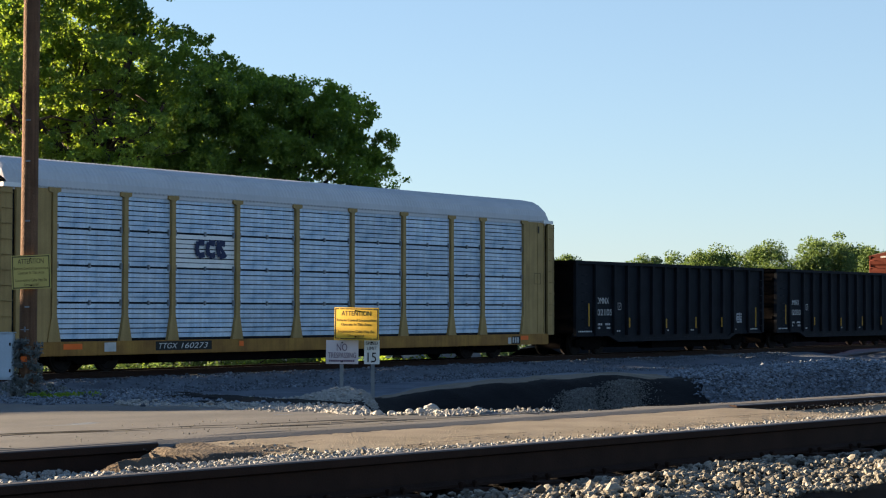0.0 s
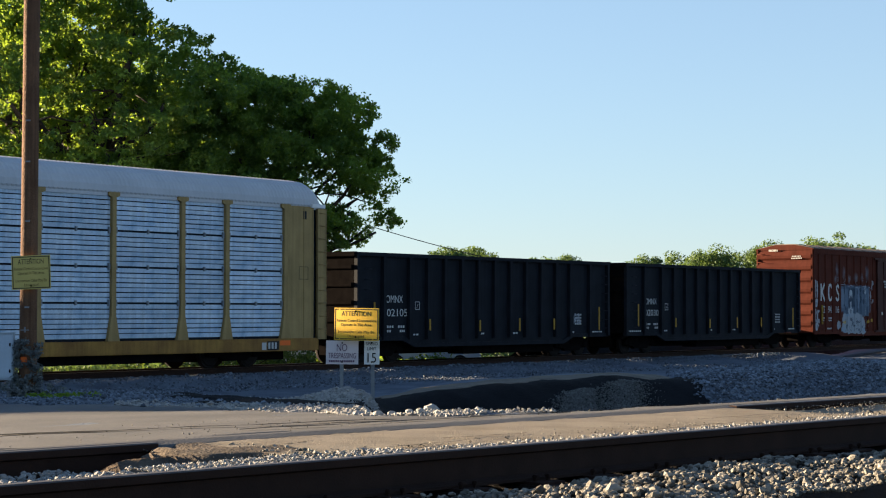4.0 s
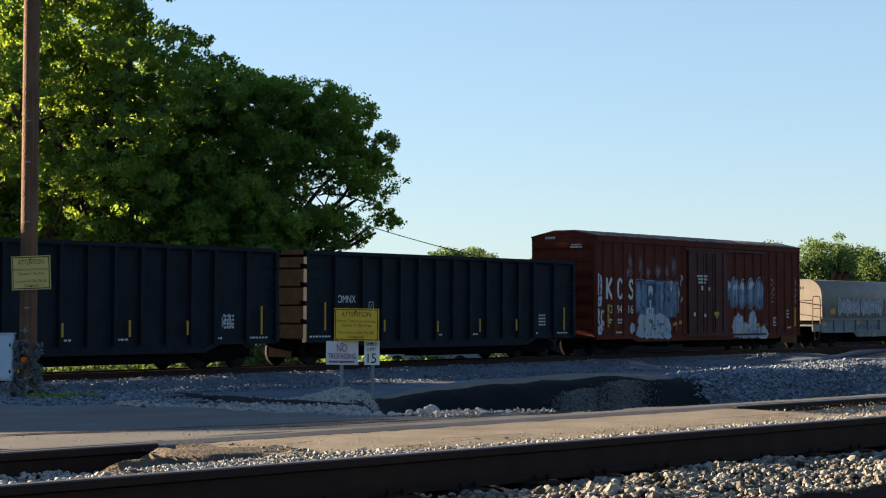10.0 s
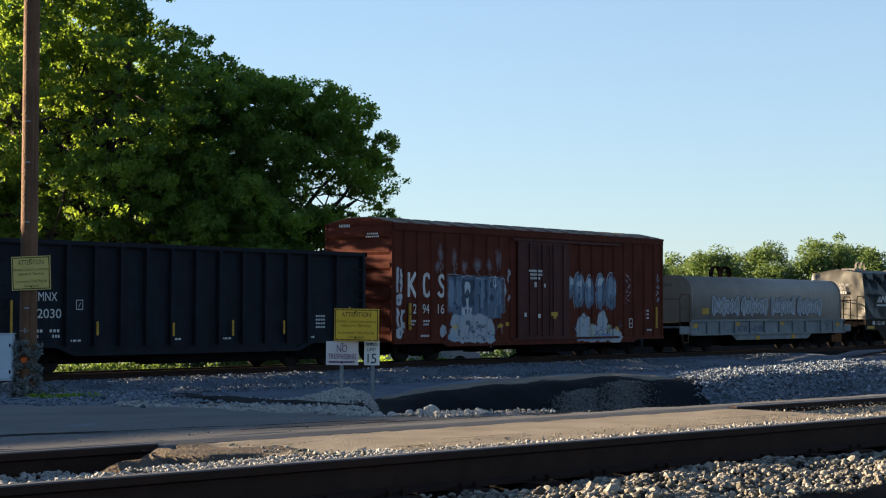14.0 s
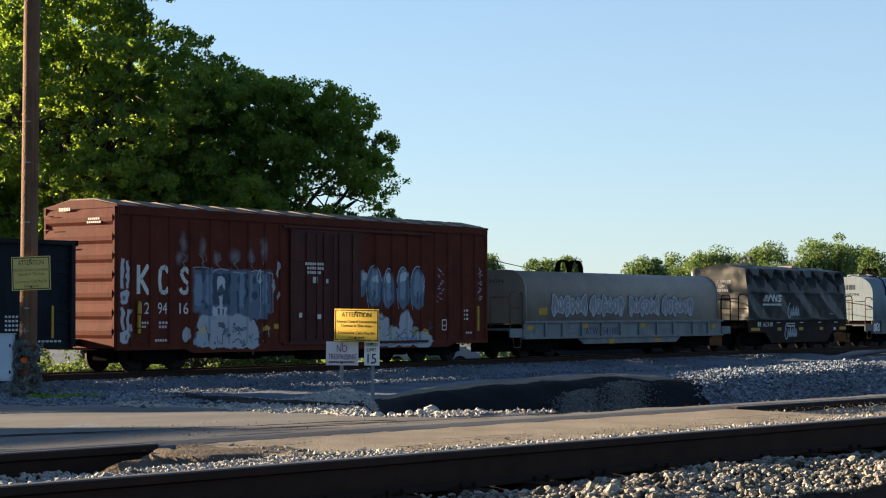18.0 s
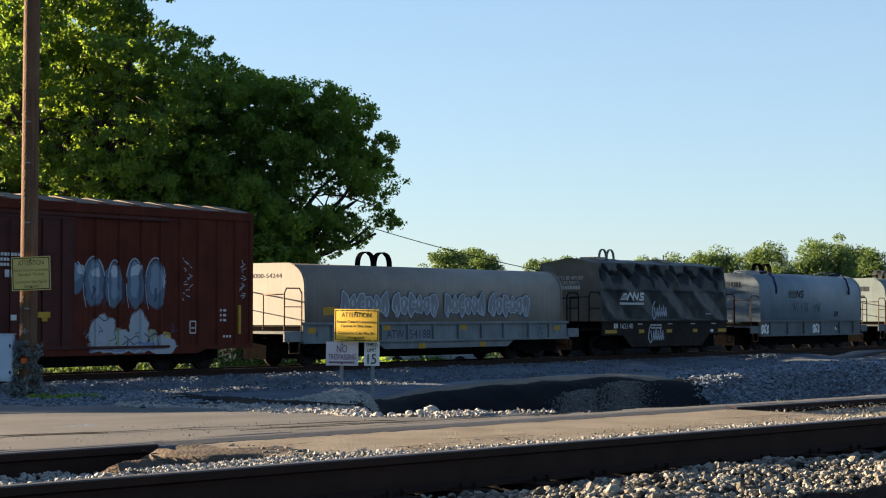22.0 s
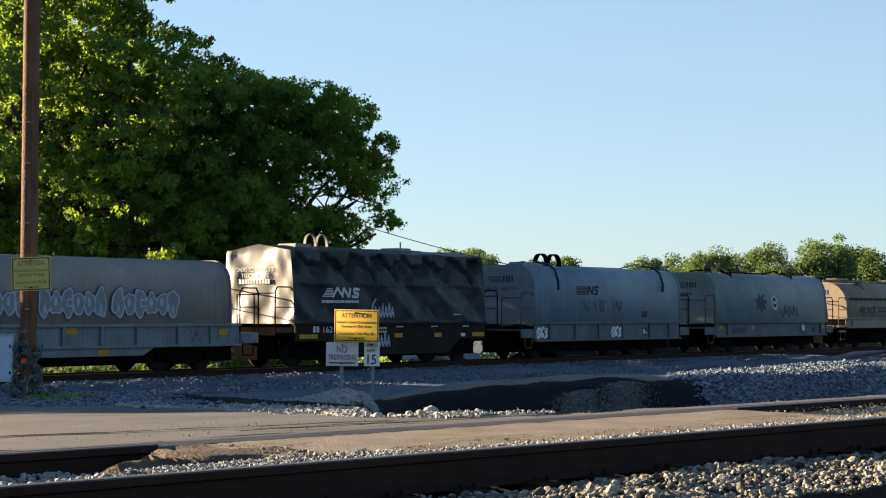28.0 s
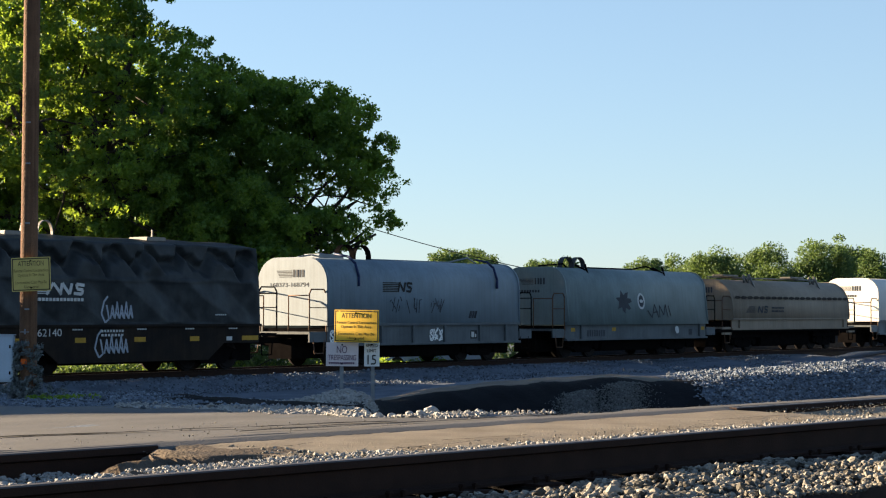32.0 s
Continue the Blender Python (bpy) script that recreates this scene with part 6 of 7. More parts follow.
def crumpled(bm, x0, x1, nx):
    """A sheet-steel hood, dented along its upper edge into leaning facets, with a seam at half height."""
    half = [(1.56 - 0.06 * (z - 1.42) / 1.3 if z < 2.72 else 1.50 - 0.12 * (z - 2.72) / 1.08, z) for z in np.linspace(1.42, 3.80, 45)]
    half += [(1.38 * (1 - k / 5), 3.80 + 0.22 * k / 5) for k in range(1, 6)]
    outline = [(-y, z) for y, z in half] + [(y, z) for y, z in half[-2::-1]]
    rows = []
    for i in range(nx + 1):
        x = x0 + (x1 - x0) * i / nx
        edge = min(1.0, i / 3, (nx - i) / 3)
        row = []
        for y, z in outline:
            sd = -1 if y < 0 else 1
            w = x + 0.35 * noise.noise(Vector((x * 0.7, sd * 3.0, 0))) + 0.25 * (z - 3.0)
            zb = 3.06 + 0.26 * saw(w * 0.72) + 0.13 * saw(w * 1.61 + 0.3)
            d = 0.34 * min(1, max(0, (z - zb) / 0.26)) - 0.24 * min(1, max(0, (z - zb - 0.40) / 0.16))
            low = 0.08 * saw(w * 0.36 + 0.5 * z) + 0.05 * noise.noise(Vector((x * 0.6, sd * 5.0, z * 0.9)))
            d += low * (1.0 if z < 2.72 else 0.4) - 0.035 * math.exp(-((z - 2.72) / 0.05) ** 2)
            d += 0.03 * noise.noise(Vector((x * 1.9, sd * 2.0, z * 2.3)))
            top = 1.0 if abs(y) > 1.3 else 0.2
            row.append(bm.verts.new((x, y - sd * d * edge * top * (z > 1.45), z + 0.05 * edge * noise.noise(Vector((x * 0.8, 0, 7))) * (z > 3.6))))
        rows.append(row)
    for a, b in zip(rows, rows[1:]):
        for k in range(len(outline) - 1):
            bm.faces.new((a[k], b[k], b[k + 1], a[k + 1])).smooth = True


c2 = car_base("coil_car", "black coil car under a crumpled grey-green hood", 137.1, 10.8, (1.7, 9.1), 0.7)
t = B()
crumpled(t, 0.0, 10.7, 200)
part("hood", t, M_TARP, c2, "crumpled grey-green steel hood")
for x0, sg in ((0.0, -1), (10.7, 1)):
    t = B()
    n = 22
    grid = []
    for i in range(n + 1):
        z = 1.42 + (3.8 - 1.42) * i / n
        w = 1.56 - 0.06 * min(1, (z - 1.42) / 1.3) - 0.12 * max(0, (z - 2.72) / 1.08)
        row = []
        for k in range(n + 1):
            yy = -w + 2 * w * k / n
            inner = 1.0 if 0 < k < n and 0 < i < n else 0.0
            dent = 0.10 * noise.noise(Vector((yy * 1.1, z * 0.9, 4.0 + sg))) + 0.05 * noise.noise(Vector((yy * 2.6, z * 2.2, 9.0))) + 0.03 * saw(yy * 0.8 + 0.6 * z)
            row.append(t.verts.new((x0 + sg * dent * inner, yy, z + 0.22 * (1 - abs(2 * k / n - 1)) * max(0.0, (z - 3.0) / 0.8))))
        grid.append(row)
    for i in range(n):
        for k in range(n):
            t.faces.new((grid[i][k], grid[i][k + 1], grid[i + 1][k + 1], grid[i + 1][k])).smooth = True
    # the sunward end takes the lightened copy, the other the plain skin
    part("hood_end", t, M_TARPLIT if sg < 0 else M_TARP, c2, "dented hood end with stencilled words" if sg < 0 else "")
t = B()
for s in (-1, 1):
    ya, yb = (-1.52, -1.46) if s < 0 else (1.46, 1.52)
    extrude_y(t, [(0.1, 0.85), (1.7, 0.85), (2.4, 0.35), (8.4, 0.35), (9.1, 0.85), (10.7, 0.85), (10.7, 1.42), (0.1, 1.42)], ya, yb)
pieces("side_sill", t, M_BROWNBLK, c2)
t = B()
for s in (-1, 1):
    ya, yb = (-1.6, -1.46) if s < 0 else (1.46, 1.6)
    rbox(t, 0.0, 10.75, ya, yb, 1.36, 1.44, 0.015)
pieces("sill_flange", t, M_BROWNBLK, c2)
t = B()
box(t, 0.1, 10.7, -1.46, 1.46, 0.9, 1.3)
# deep filler box closes the view under the car
box(t, -0.6, 11.4, -0.5, 0.5, 0.26, 0.95)
part("underframe", t, M_DARKSTEEL, c2)
for x, out in ((0.1, -1), (10.7, 1)):
    t = B()
    a, b = sorted((x, x + out * 0.9))
    box(t, a, b, -1.45, 1.45, 1.05, 1.14)
    part("end_platform", t, M_DARKSTEEL, c2)
    railing(c2, x + out * 0.05, out, M_DARKSTEEL, 2.6)
t = B()
for x0, x1 in ((0.3, 1.2), (3.0, 3.4), (5.3, 5.75), (7.6, 8.0), (9.9, 10.65)):
    plate(t, x0, x1, 0.93, 1.07, -1.522)
pieces("reflector", t, M_YELLOW, c2, "yellow reflective strips")
t = B()
y = -1.62
for k in range(6):
    plate(t, 1.32 + 0.05 * k, 1.95 - 0.02 * k, 2.30 + k * 0.05, 2.325 + k * 0.05, y)
stroke(t, [(1.85, 2.28), (2.1, 2.6), (2.4, 2.28)], 0.09, y)
stroke(t, [(2.35, 2.28), (2.42, 2.6), (2.7, 2.3), (2.78, 2.6)], 0.1, y)
stroke(t, [(3.25, 2.55), (2.95, 2.58), (2.98, 2.44), (3.2, 2.42), (3.15, 2.3), (2.85, 2.32)], 0.09, y)
bars(t, 1.3, 2.1, 1.95, 0.09, 15, y, 0.75)
part("owner_mark", t, M_LETTER, c2, "white painted owner mark")
t = B()
for k, (x0, z0, sc) in enumerate(((3.9, 1.5, 1.0), (3.75, 0.5, 1.05))):
    yy = -1.622 if k == 0 else -1.525
    stroke(t, [(x0 + 0.25 * sc, z0 + 0.75 * sc), (x0 + 0.1 * sc, z0 + 0.6 * sc), (x0, z0 + 0.25 * sc), (x0 + 0.15 * sc, z0), (x0 + 0.3 * sc, z0 + 0.1 * sc), (x0 + 0.2 * sc, z0 + 0.5 * sc)], 0.06, yy)
    for j in range(5):
        xx = x0 + (0.35 + j * 0.18) * sc
        stroke(t, [(xx, z0 + 0.1 * sc), (xx + 0.08 * sc, z0 + (0.5 + 0.1 * (j % 2)) * sc), (xx + 0.16 * sc, z0 + 0.12 * sc), (xx + 0.05 * sc, z0 + 0.3 * sc)], 0.05, yy)
part("scrawl", t, M_GRAFA, c2, "pale blue spray scrawls")
t = B()
bars(t, 0.98, 1.13, 0.35, 0.2, 2, -1.524, 0.7)
letters("162140", 0.30, M_LETTER, c2, 1.5, 1.12, -1.526, width=1.0)
for x in (2.9, 5.4, 7.4, 9.3):
    bars(t, x, 1.28, 0.4, 0.04, 4, -1.524, 0.8)
bars(t, 4.0, 1.22, 0.9, 0.07, 8, -1.524)
bars(t, 4.0, 1.1, 0.9, 0.07, 7, -1.524)
bars(t, 8.6, 1.7, 0.5, 0.04, 6, -1.62)
plate(t, 9.2, 9.45, 0.93, 1.05, -1.524)
part("stencil_text", t, M_LETTER, c2)
end_face = new("lettering_board")
end_face.parent = c2
end_face.location, end_face.rotation_euler = (-0.06, 1.25, 0), (0, 0, radians(-90))
bpy.context.view_layer.update()
for k, (txt, w, x) in enumerate((("COVERS TO BE APPLIED", 1.75, 0.2), ("TO CAR SERIES", 1.2, 0.55))):
    o = letters(txt, 0.2, M_LETTER, c2, x, 3.12 - k * 0.2, 0, width=w)
    o.data.transform(Matrix.Translation((-0.05, 1.25, 0)) @ Matrix.Rotation(radians(-90), 4, "Z"))
bpy.data.objects.remove(end_face)
t = B()
for i in range(11):
    box(t, -0.054, -0.046, 0.8 - i * 0.125 - 0.09, 0.8 - i * 0.125, 2.72, 2.87)
part("series_text", t, M_LETTER, c2)
lift_lug(c2, 2.9, 3.95, M_COILA, 0.10, 0.30, 0.5)
t = B()
rbox(t, 1.4, 2.2, -0.4, 0.4, 3.95, 4.08, 0.02)
rbox(t, 6.9, 7.7, -0.4, 0.4, 3.95, 4.08, 0.02)
box(t, 7.2, 7.24, -0.3, -0.26, 4.05, 4.3)
pieces("roof_plate", t, M_COILA, c2)

# two pale hoods
P3 = [1.1, 2.94, 4.72, 6.57, 8.75, 10.4]
c3 = coil_car(151.1, 11.4, "pale blue-grey hooded coil car with black straps", M_COILB, M_SILLB, 1.5, 3.62, 1.54, 1.52, 0.85, 0.0, 11.3, (0.70, 1.36), None, P3)
lift_lug(c3, 3.2, 3.6, M_DARKSTEEL, 0.22, 0.45, 0.55)
t = B()
for x in (1.62, 9.76):
    stroke_pts = [(-1.56, 2.68), (-1.56, 3.0), (-1.40, 3.45), (-1.1, 3.68), (-0.5, 3.78)]
    for (ya, za), (yb, zb) in zip(stroke_pts, stroke_pts[1:]):
        cyl(t, (x, ya, za), (x, yb, zb), 0.045, 6)
pieces("strap", t, M_NAVY, c3, "dark steel strap")
t = B()
rbox(t, 1.0, 2.3, -0.35, 0.35, 3.62, 3.78, 0.02)
tube(t, [(0.3, 0, 3.66), (1.5, 0, 3.80), (2.4, 0, 3.66)], 0.03)
tube(t, [(4.1, 0, 3.66), (8.8, 0, 3.66), (9.76, -0.2, 3.85), (10.6, 0, 3.66)], 0.03)
pieces("roof_walk", t, M_GALV, c3, "", "roof_bar")
t = B()
y = -1.545
for k in range(6):
    plate(t, 2.94, 3.75 + 0.03 * k, 2.50 + k * 0.06, 2.53 + k * 0.06, y)
stroke(t, [(3.8, 2.5), (3.88, 2.84), (4.12, 2.52), (4.2, 2.84)], 0.09, y)
stroke(t, [(4.6, 2.8), (4.32, 2.82), (4.35, 2.68), (4.55, 2.66), (4.5, 2.52), (4.25, 2.54)], 0.08, y)
part("owner_mark", t, M_BLACK, c3, "black painted owner mark")
t = B()
rt = random.Random(15)
for k in range(26):
    x = rt.choice((3.4, 4.0, 4.6, 5.7, 6.1)) + rt.uniform(0, 0.45)
    stroke(t, [(x, 1.75 + rt.uniform(0, 0.6)), (x + rt.uniform(-0.15, 0.25), 1.75 + rt.uniform(0, 0.6))], 0.035, y)
for k in range(10):
    x = 7.8 + rt.uniform(0, 0.6)
    stroke(t, [(x, 1.6), (x + 0.1, 1.85)], 0.05, y)
part("scrawl", t, M_SCRAWL, c3, "faded dark spray scrawls")
t = B()
for x0 in (0.35, 5.85):
    for k in range(3):
        cx = x0 + 0.26 * k
        stroke(t, [(cx + 0.12 * math.cos(a * 0.7) * (1 if a < 5 else -1), 1.0 + 0.05 * (k % 2) + 0.2 * math.sin(a * 0.7 + k)) for a in range(10)], 0.05, -1.465)
        stroke(t, [(cx - 0.1, 0.82), (cx + 0.1, 0.95), (cx - 0.08, 1.05), (cx + 0.1, 1.2)], 0.05, -1.466)
part("scrawl", t, M_WHITE, c3, "white sprayed bubble tags")
t = B()
plate(t, 8.2, 8.6, 0.85, 1.15, -1.463)
part("info_panel", t, M_BLACK, c3)
t = B()
plate(t, 8.25, 8.42, 0.9, 1.1, -1.467)
plate(t, 8.47, 8.55, 0.9, 1.02, -1.467)
part("info_text", t, M_LETTER, c3)


def end_marks(c, x, zt, figures):
    """Owner's mark and a row of figures on the hood's left end; bars where they cannot be read."""
    t = B()
    for k in range(5):
        box(t, x - 0.006, x, 0.0, 0.55 + 0.03 * k, zt - 0.18 + k * 0.05, zt - 0.155 + k * 0.05)
    for yy in (-0.08, -0.22, -0.34, -0.48):
        box(t, x - 0.006, x, yy - 0.05, yy + 0.03, zt - 0.18, zt + 0.07)
    if not figures:
        for i in range(9):
            box(t, x - 0.006, x, 0.85 - i * 0.13 - 0.09, 0.85 - i * 0.13, zt - 0.5, zt - 0.4)
    part("owner_mark", t, M_SCRAWL, c)
    if figures:
        end_number(c, figures, x - 0.003, 0.95, -0.75, zt - 0.5, 0.2)


end_marks(c3, -0.002, 3.15, "168373-168794")

c4 = coil_car(165.6, 11.6, "greenish grey hooded coil car with a round white mark", M_COILC, M_SILLB, 1.46, 3.60, 1.62, 1.46, 0.8, 0.05, 11.5, (0.72, 1.36), None, [1.2, 10.9])
lift_lug(c4, 2.85, 3.58, M_SCRAWL, 0.22, 0.45, 0.5)
t = B()
for x in (2.2, 8.4):
    cyl(t, (x, -1.05, 3.5), (x, -0.6, 3.72), 0.05, 6)
    cyl(t, (x, -1.2, 3.3), (x, -1.05, 3.75), 0.04, 6)
tube(t, [(0.4, 0, 3.66), (1.9, -0.2, 3.78), (2.4, 0, 3.66)], 0.035)
tube(t, [(4.0, 0, 3.66), (7.6, 0, 3.66), (8.5, -0.2, 3.8), (9.6, 0, 3.66)], 0.035)
pieces("roof_walk", t, M_DARKSTEEL, c4, "", "roof_bar")
t = B()


def side4(z):
    """The leaning side's place at height z."""
    return -(1.62 - (z - 1.46) * 0.16 / 1.34) - 0.006


def patch4(cx, cz, rx, rz, mi, wob=0.0, ph=0.0, lift=0.0):
    pts = []
    for i in range(20):
        a = 2 * math.pi * i / 20
        k = 1 + wob * math.sin(7 * a + ph)
        x, z = cx + rx * k * math.cos(a), cz + rz * k * math.sin(a)
        pts.append((x, side4(z) - lift, z))
    quad(t, pts, mi)


patch4(4.45, 2.25, 0.5, 0.38, 1, 0.35, 0.6)
patch4(5.82, 2.28, 0.3, 0.34, 0)
patch4(5.82, 2.28, 0.2, 0.25, 1, 0, 0, 0.004)
patch4(5.82, 2.28, 0.14, 0.07, 0, 0, 0, 0.008)
patch4(8.6, 1.08, 0.16, 0.16, 0)
part("round_mark", t, [M_LETTER, M_SCRAWL], c4, "round white mark and dark stain")
t = B()
for x0, z0, x1, z1 in ((6.3, 1.9, 6.6, 1.6), (6.6, 1.6, 6.9, 2.15), (6.9, 2.15, 7.15, 1.6), (6.75, 1.8, 7.1, 1.85), (7.25, 1.6, 7.3, 2.1), (7.3, 2.1, 7.6, 1.7), (7.6, 1.7, 7.8, 2.15), (7.8, 2.15, 7.95, 1.6), (8.05, 2.1, 8.2, 1.65)):
    d = math.hypot(x1 - x0, z1 - z0)
    ox, oz = -(z1 - z0) / d * 0.03, (x1 - x0) / d * 0.03
    quad(t, [(xx, side4(zz) - 0.003, zz) for xx, zz in ((x0 - ox, z0 - oz), (x1 - ox, z1 - oz), (x1 + ox, z1 + oz), (x0 + ox, z0 + oz))])
part("scrawl", t, M_SCRAWL, c4)
t = B()
for x in (0.5, 3.6, 11.1):
    plate(t, x, x + 0.3, 1.05, 1.2, -1.463)
pieces("yellow_patch", t, M_YELLOW, c4)
t = B()
bars(t, 1.7, 0.85, 1.4, 0.25, 8, -1.463)
plate(t, 10.0, 10.3, 0.85, 1.1, -1.463)
part("number_text", t, M_SCRAWL, c4)
end_marks(c4, 0.045, 3.1, None)

# the low tan one with a scalloped hood edge
c5 = coil_car(179.5, 12.6, "low tan-brown round-hooded coil car with scalloped seam", M_COILD, M_COILD, 1.62, 3.34, 1.56, 1.52, 1.15, 0.0, 12.6, (1.05, 1.5), None, [0.8, 12.0])
t = B()
for k in range(20):
    blob(t, 0.5 + k * 0.61, 2.50, 0.3, 0.07, -1.552, 0, 12)
part("scalloped_seam", t, M_BARKD, c5, "dark scalloped seam along the hood")
t = B()
for k in range(6):
    plate(t, 1.3 + 0.06 * k, 2.2, 1.82 + k * 0.05, 1.845 + k * 0.05, -1.565)
stroke(t, [(2.5, 1.8), (2.6, 2.1), (2.9, 1.8), (3.0, 2.1)], 0.09, -1.565)
stroke(t, [(3.5, 2.08), (3.2, 2.1), (3.2, 1.96), (3.45, 1.94), (3.4, 1.82), (3.1, 1.84)], 0.08, -1.565)
bars(t, 3.9, 2.0, 1.3, 0.08, 9, -1.565)
bars(t, 3.9, 1.84, 1.3, 0.08, 9, -1.565)
part("owner_mark", t, M_SCRAWL, c5)
t = B()
for x in (2.7, 9.7):
    tube(t, [(x - 0.5, -1.0, 3.2), (x - 0.4, -0.9, 3.55), (x + 0.1, -0.9, 3.2), (x + 0.15, -0.9, 3.6), (x + 0.2, -1.2, 2.9)], 0.05)
    rbox(t, x - 1.2, x + 0.3, -0.3, 0.3, 3.5, 3.58, 0.02)
tube(t, [(0.5, 0, 3.45), (12.0, 0, 3.45)], 0.04)
pieces("roof_walk", t, M_TARPLIT, c5, "", "roof_bar")
t = B()
rbox(t, -1.2, 13.8, -1.5, 1.5, 0.92, 1.06, 0.02)
part("deck", t, M_DARKSTEEL, c5)
end_marks(c5, -0.002, 2.9, None)

c6 = coil_car(195.8, 11.4, "clean white hooded coil car at the train's tail", M_COILE, M_SILL, 1.5, 3.62, 1.54, 1.52, 0.8, 0.0, 11.3, (0.70, 1.36), None, P3)
end_marks(c6, -0.002, 3.15, None)


def travelled(t):
    """Metres that the train has gone at t seconds."""
    return 3.44937 * t - 0.00650997 * t * t + 8.546e-6 * t ** 3


def motions():
    for c, p in CARS:
        rows = []
        for i in range(17):
            v = along(p - travelled(2.0 * i))
            rows.append((2.0 * i, pose(v.x, v.y, FAR_RAIL, 0, 0, HEAD)))
        walk(c, rows)
    for o, x, ph in WHEELS:
        walk(o, [(0.2 * i, pose(x, 0, WHEEL_R, 0, ph - math.degrees(travelled(0.2 * i) / WHEEL_R), 0)) for i in range(161)])

# ---- trees ----
def limb(bm, p, q, r0, r1, seed, bend=0.12, n=5, seg=7):
    """A tapered, slightly crooked limb."""
    rr = random.Random(seed)
    p, q = Vector(p), Vector(q)
    pts = []
    ln = (q - p).length
    for i in range(n + 1):
        f = i / n
        off = Vector((rr.uniform(-1, 1), rr.uniform(-1, 1), rr.uniform(-0.5, 0.5))) * ln * bend * math.sin(math.pi * f)
        pts.append(p.lerp(q, f) + off)
    for i in range(n):
        cyl(bm, pts[i], pts[i + 1], r0 + (r1 - r0) * i / n, seg, r0 + (r1 - r0) * (i + 1) / n)
    return pts


def tree(name, label, base, lobes, trunk_r, clumps, per, size, clump_r, material, bark, seed, gaps=0.28, bough=0.0, sprays=0, airy=None):
    """base: foot of the trunk; lobes: ellipsoids (x, y, z, rx, ry, rz) of the crown in the world."""
    rr = random.Random(seed)
    base = Vector(base)
    tr = thing(name, label, "tree", pose(*base))
    vol = [(l[3] * l[4] * l[5]) ** 0.75 for l in lobes]
    cs = []
    tries = 0
    while len(cs) < clumps and tries < clumps * 12:
        tries += 1
        l = rr.choices(lobes, vol)[0]
        d = Vector((rr.gauss(0, 1), rr.gauss(0, 1), rr.gauss(0, 1))).normalized()
        k = rr.uniform(0, 1) ** 0.28 * (1 + 0.22 * noise.noise(Vector(d) * 2.2 + Vector((l[0], l[1], seed))))
        v = Vector((l[0] + d.x * l[3] * k, l[1] + d.y * l[4] * k, l[2] + d.z * l[5] * k))
        if noise.noise(v * 0.55 + Vector((seed * 7.0, 0, 0))) < -gaps:
            continue
        if any((v - c).length_squared < (0.6 * clump_r) ** 2 for c in cs):
            continue
        cs.append(v)
    if bough:
        # gather the clumps on rounded boughs, with dark gaps between
        hubs = []
        for v in cs:
            if all((v - h).length > bough * 1.25 for h in hubs):
                hubs.append(v)
        k = sprays // len(hubs)
        cs = []
        for h in hubs:
            rb = bough * rr.uniform(0.6, 1.25)
            for _ in range(k):
                d = Vector((rr.gauss(0, 1), rr.gauss(0, 1), rr.gauss(0.25, 0.9))).normalized()
                d *= rr.uniform(0.72, 1.05) * (1 + 0.3 * noise.noise(d * 2.5 + h))
                if rr.random() < 0.16:
                    d *= rr.uniform(1.1, 1.4)
                v = h + Vector((d.x, d.y, d.z * 0.78)) * rb
                # an open stretch of the crown, with sky between its sprays
                if airy and (Vector((v.x, 0, v.z)) - Vector((airy[0], 0, airy[1]))).length < airy[2] and rr.random() < airy[3]:
                    continue
                cs.append(v)
    top = max(l[2] for l in lobes)
    mid = Vector((sum(l[0] for l in lobes) / len(lobes), sum(l[1] for l in lobes) / len(lobes), 0))
    t = B()
    fork = Vector((base.x * 0.8 + mid.x * 0.2, base.y * 0.8 + mid.y * 0.2, base.z + (top - base.z) * 0.33)) - base
    limb(t, (0, 0, -0.5), fork, trunk_r * 1.2, trunk_r * 0.75, seed, 0.03, 6, 12)
    part("trunk", t, bark, tr)
    twigs = B()
    for i, l in enumerate(lobes):
        t = B()
        tip = Vector(l[:3]) - base
        pts = limb(t, fork + Vector((0, 0, -0.4 * (i % 3))), tip, trunk_r * 0.5, trunk_r * 0.14, seed + i, 0.10, 6)
        for j in range(9):
            src = pts[2 + j % 4]
            c = rr.choice(cs) - base
            for _ in range(14):
                d = rr.choice(cs) - base
                if (d - src).length < (c - src).length:
                    c = d
            limb(twigs, src, c, trunk_r * 0.13, trunk_r * 0.03, seed + 40 + i * 9 + j, 0.12, 4, 5)
        part("limb", t, bark, tr)
    tagged(part("twig", twigs, bark, tr), kind="stuff")
    leaves_at("crown", [tuple(c - base) for c in cs], [clump_r * rr.uniform(0.6, 1.35) for _ in cs], per, size, material, "", tr, 0.75, seed)
    return tr


def lobe(px, pz, w, h, y, dy=None):
    """A lobe of the crown at distance y: offset right and up from the camera's axis in thousandths of the distance, as are its half sizes."""
    k = y / 1000
    return (px * k, y, EYE_Z + pz * k, w * k, dy or w * k * 0.9, h * k)


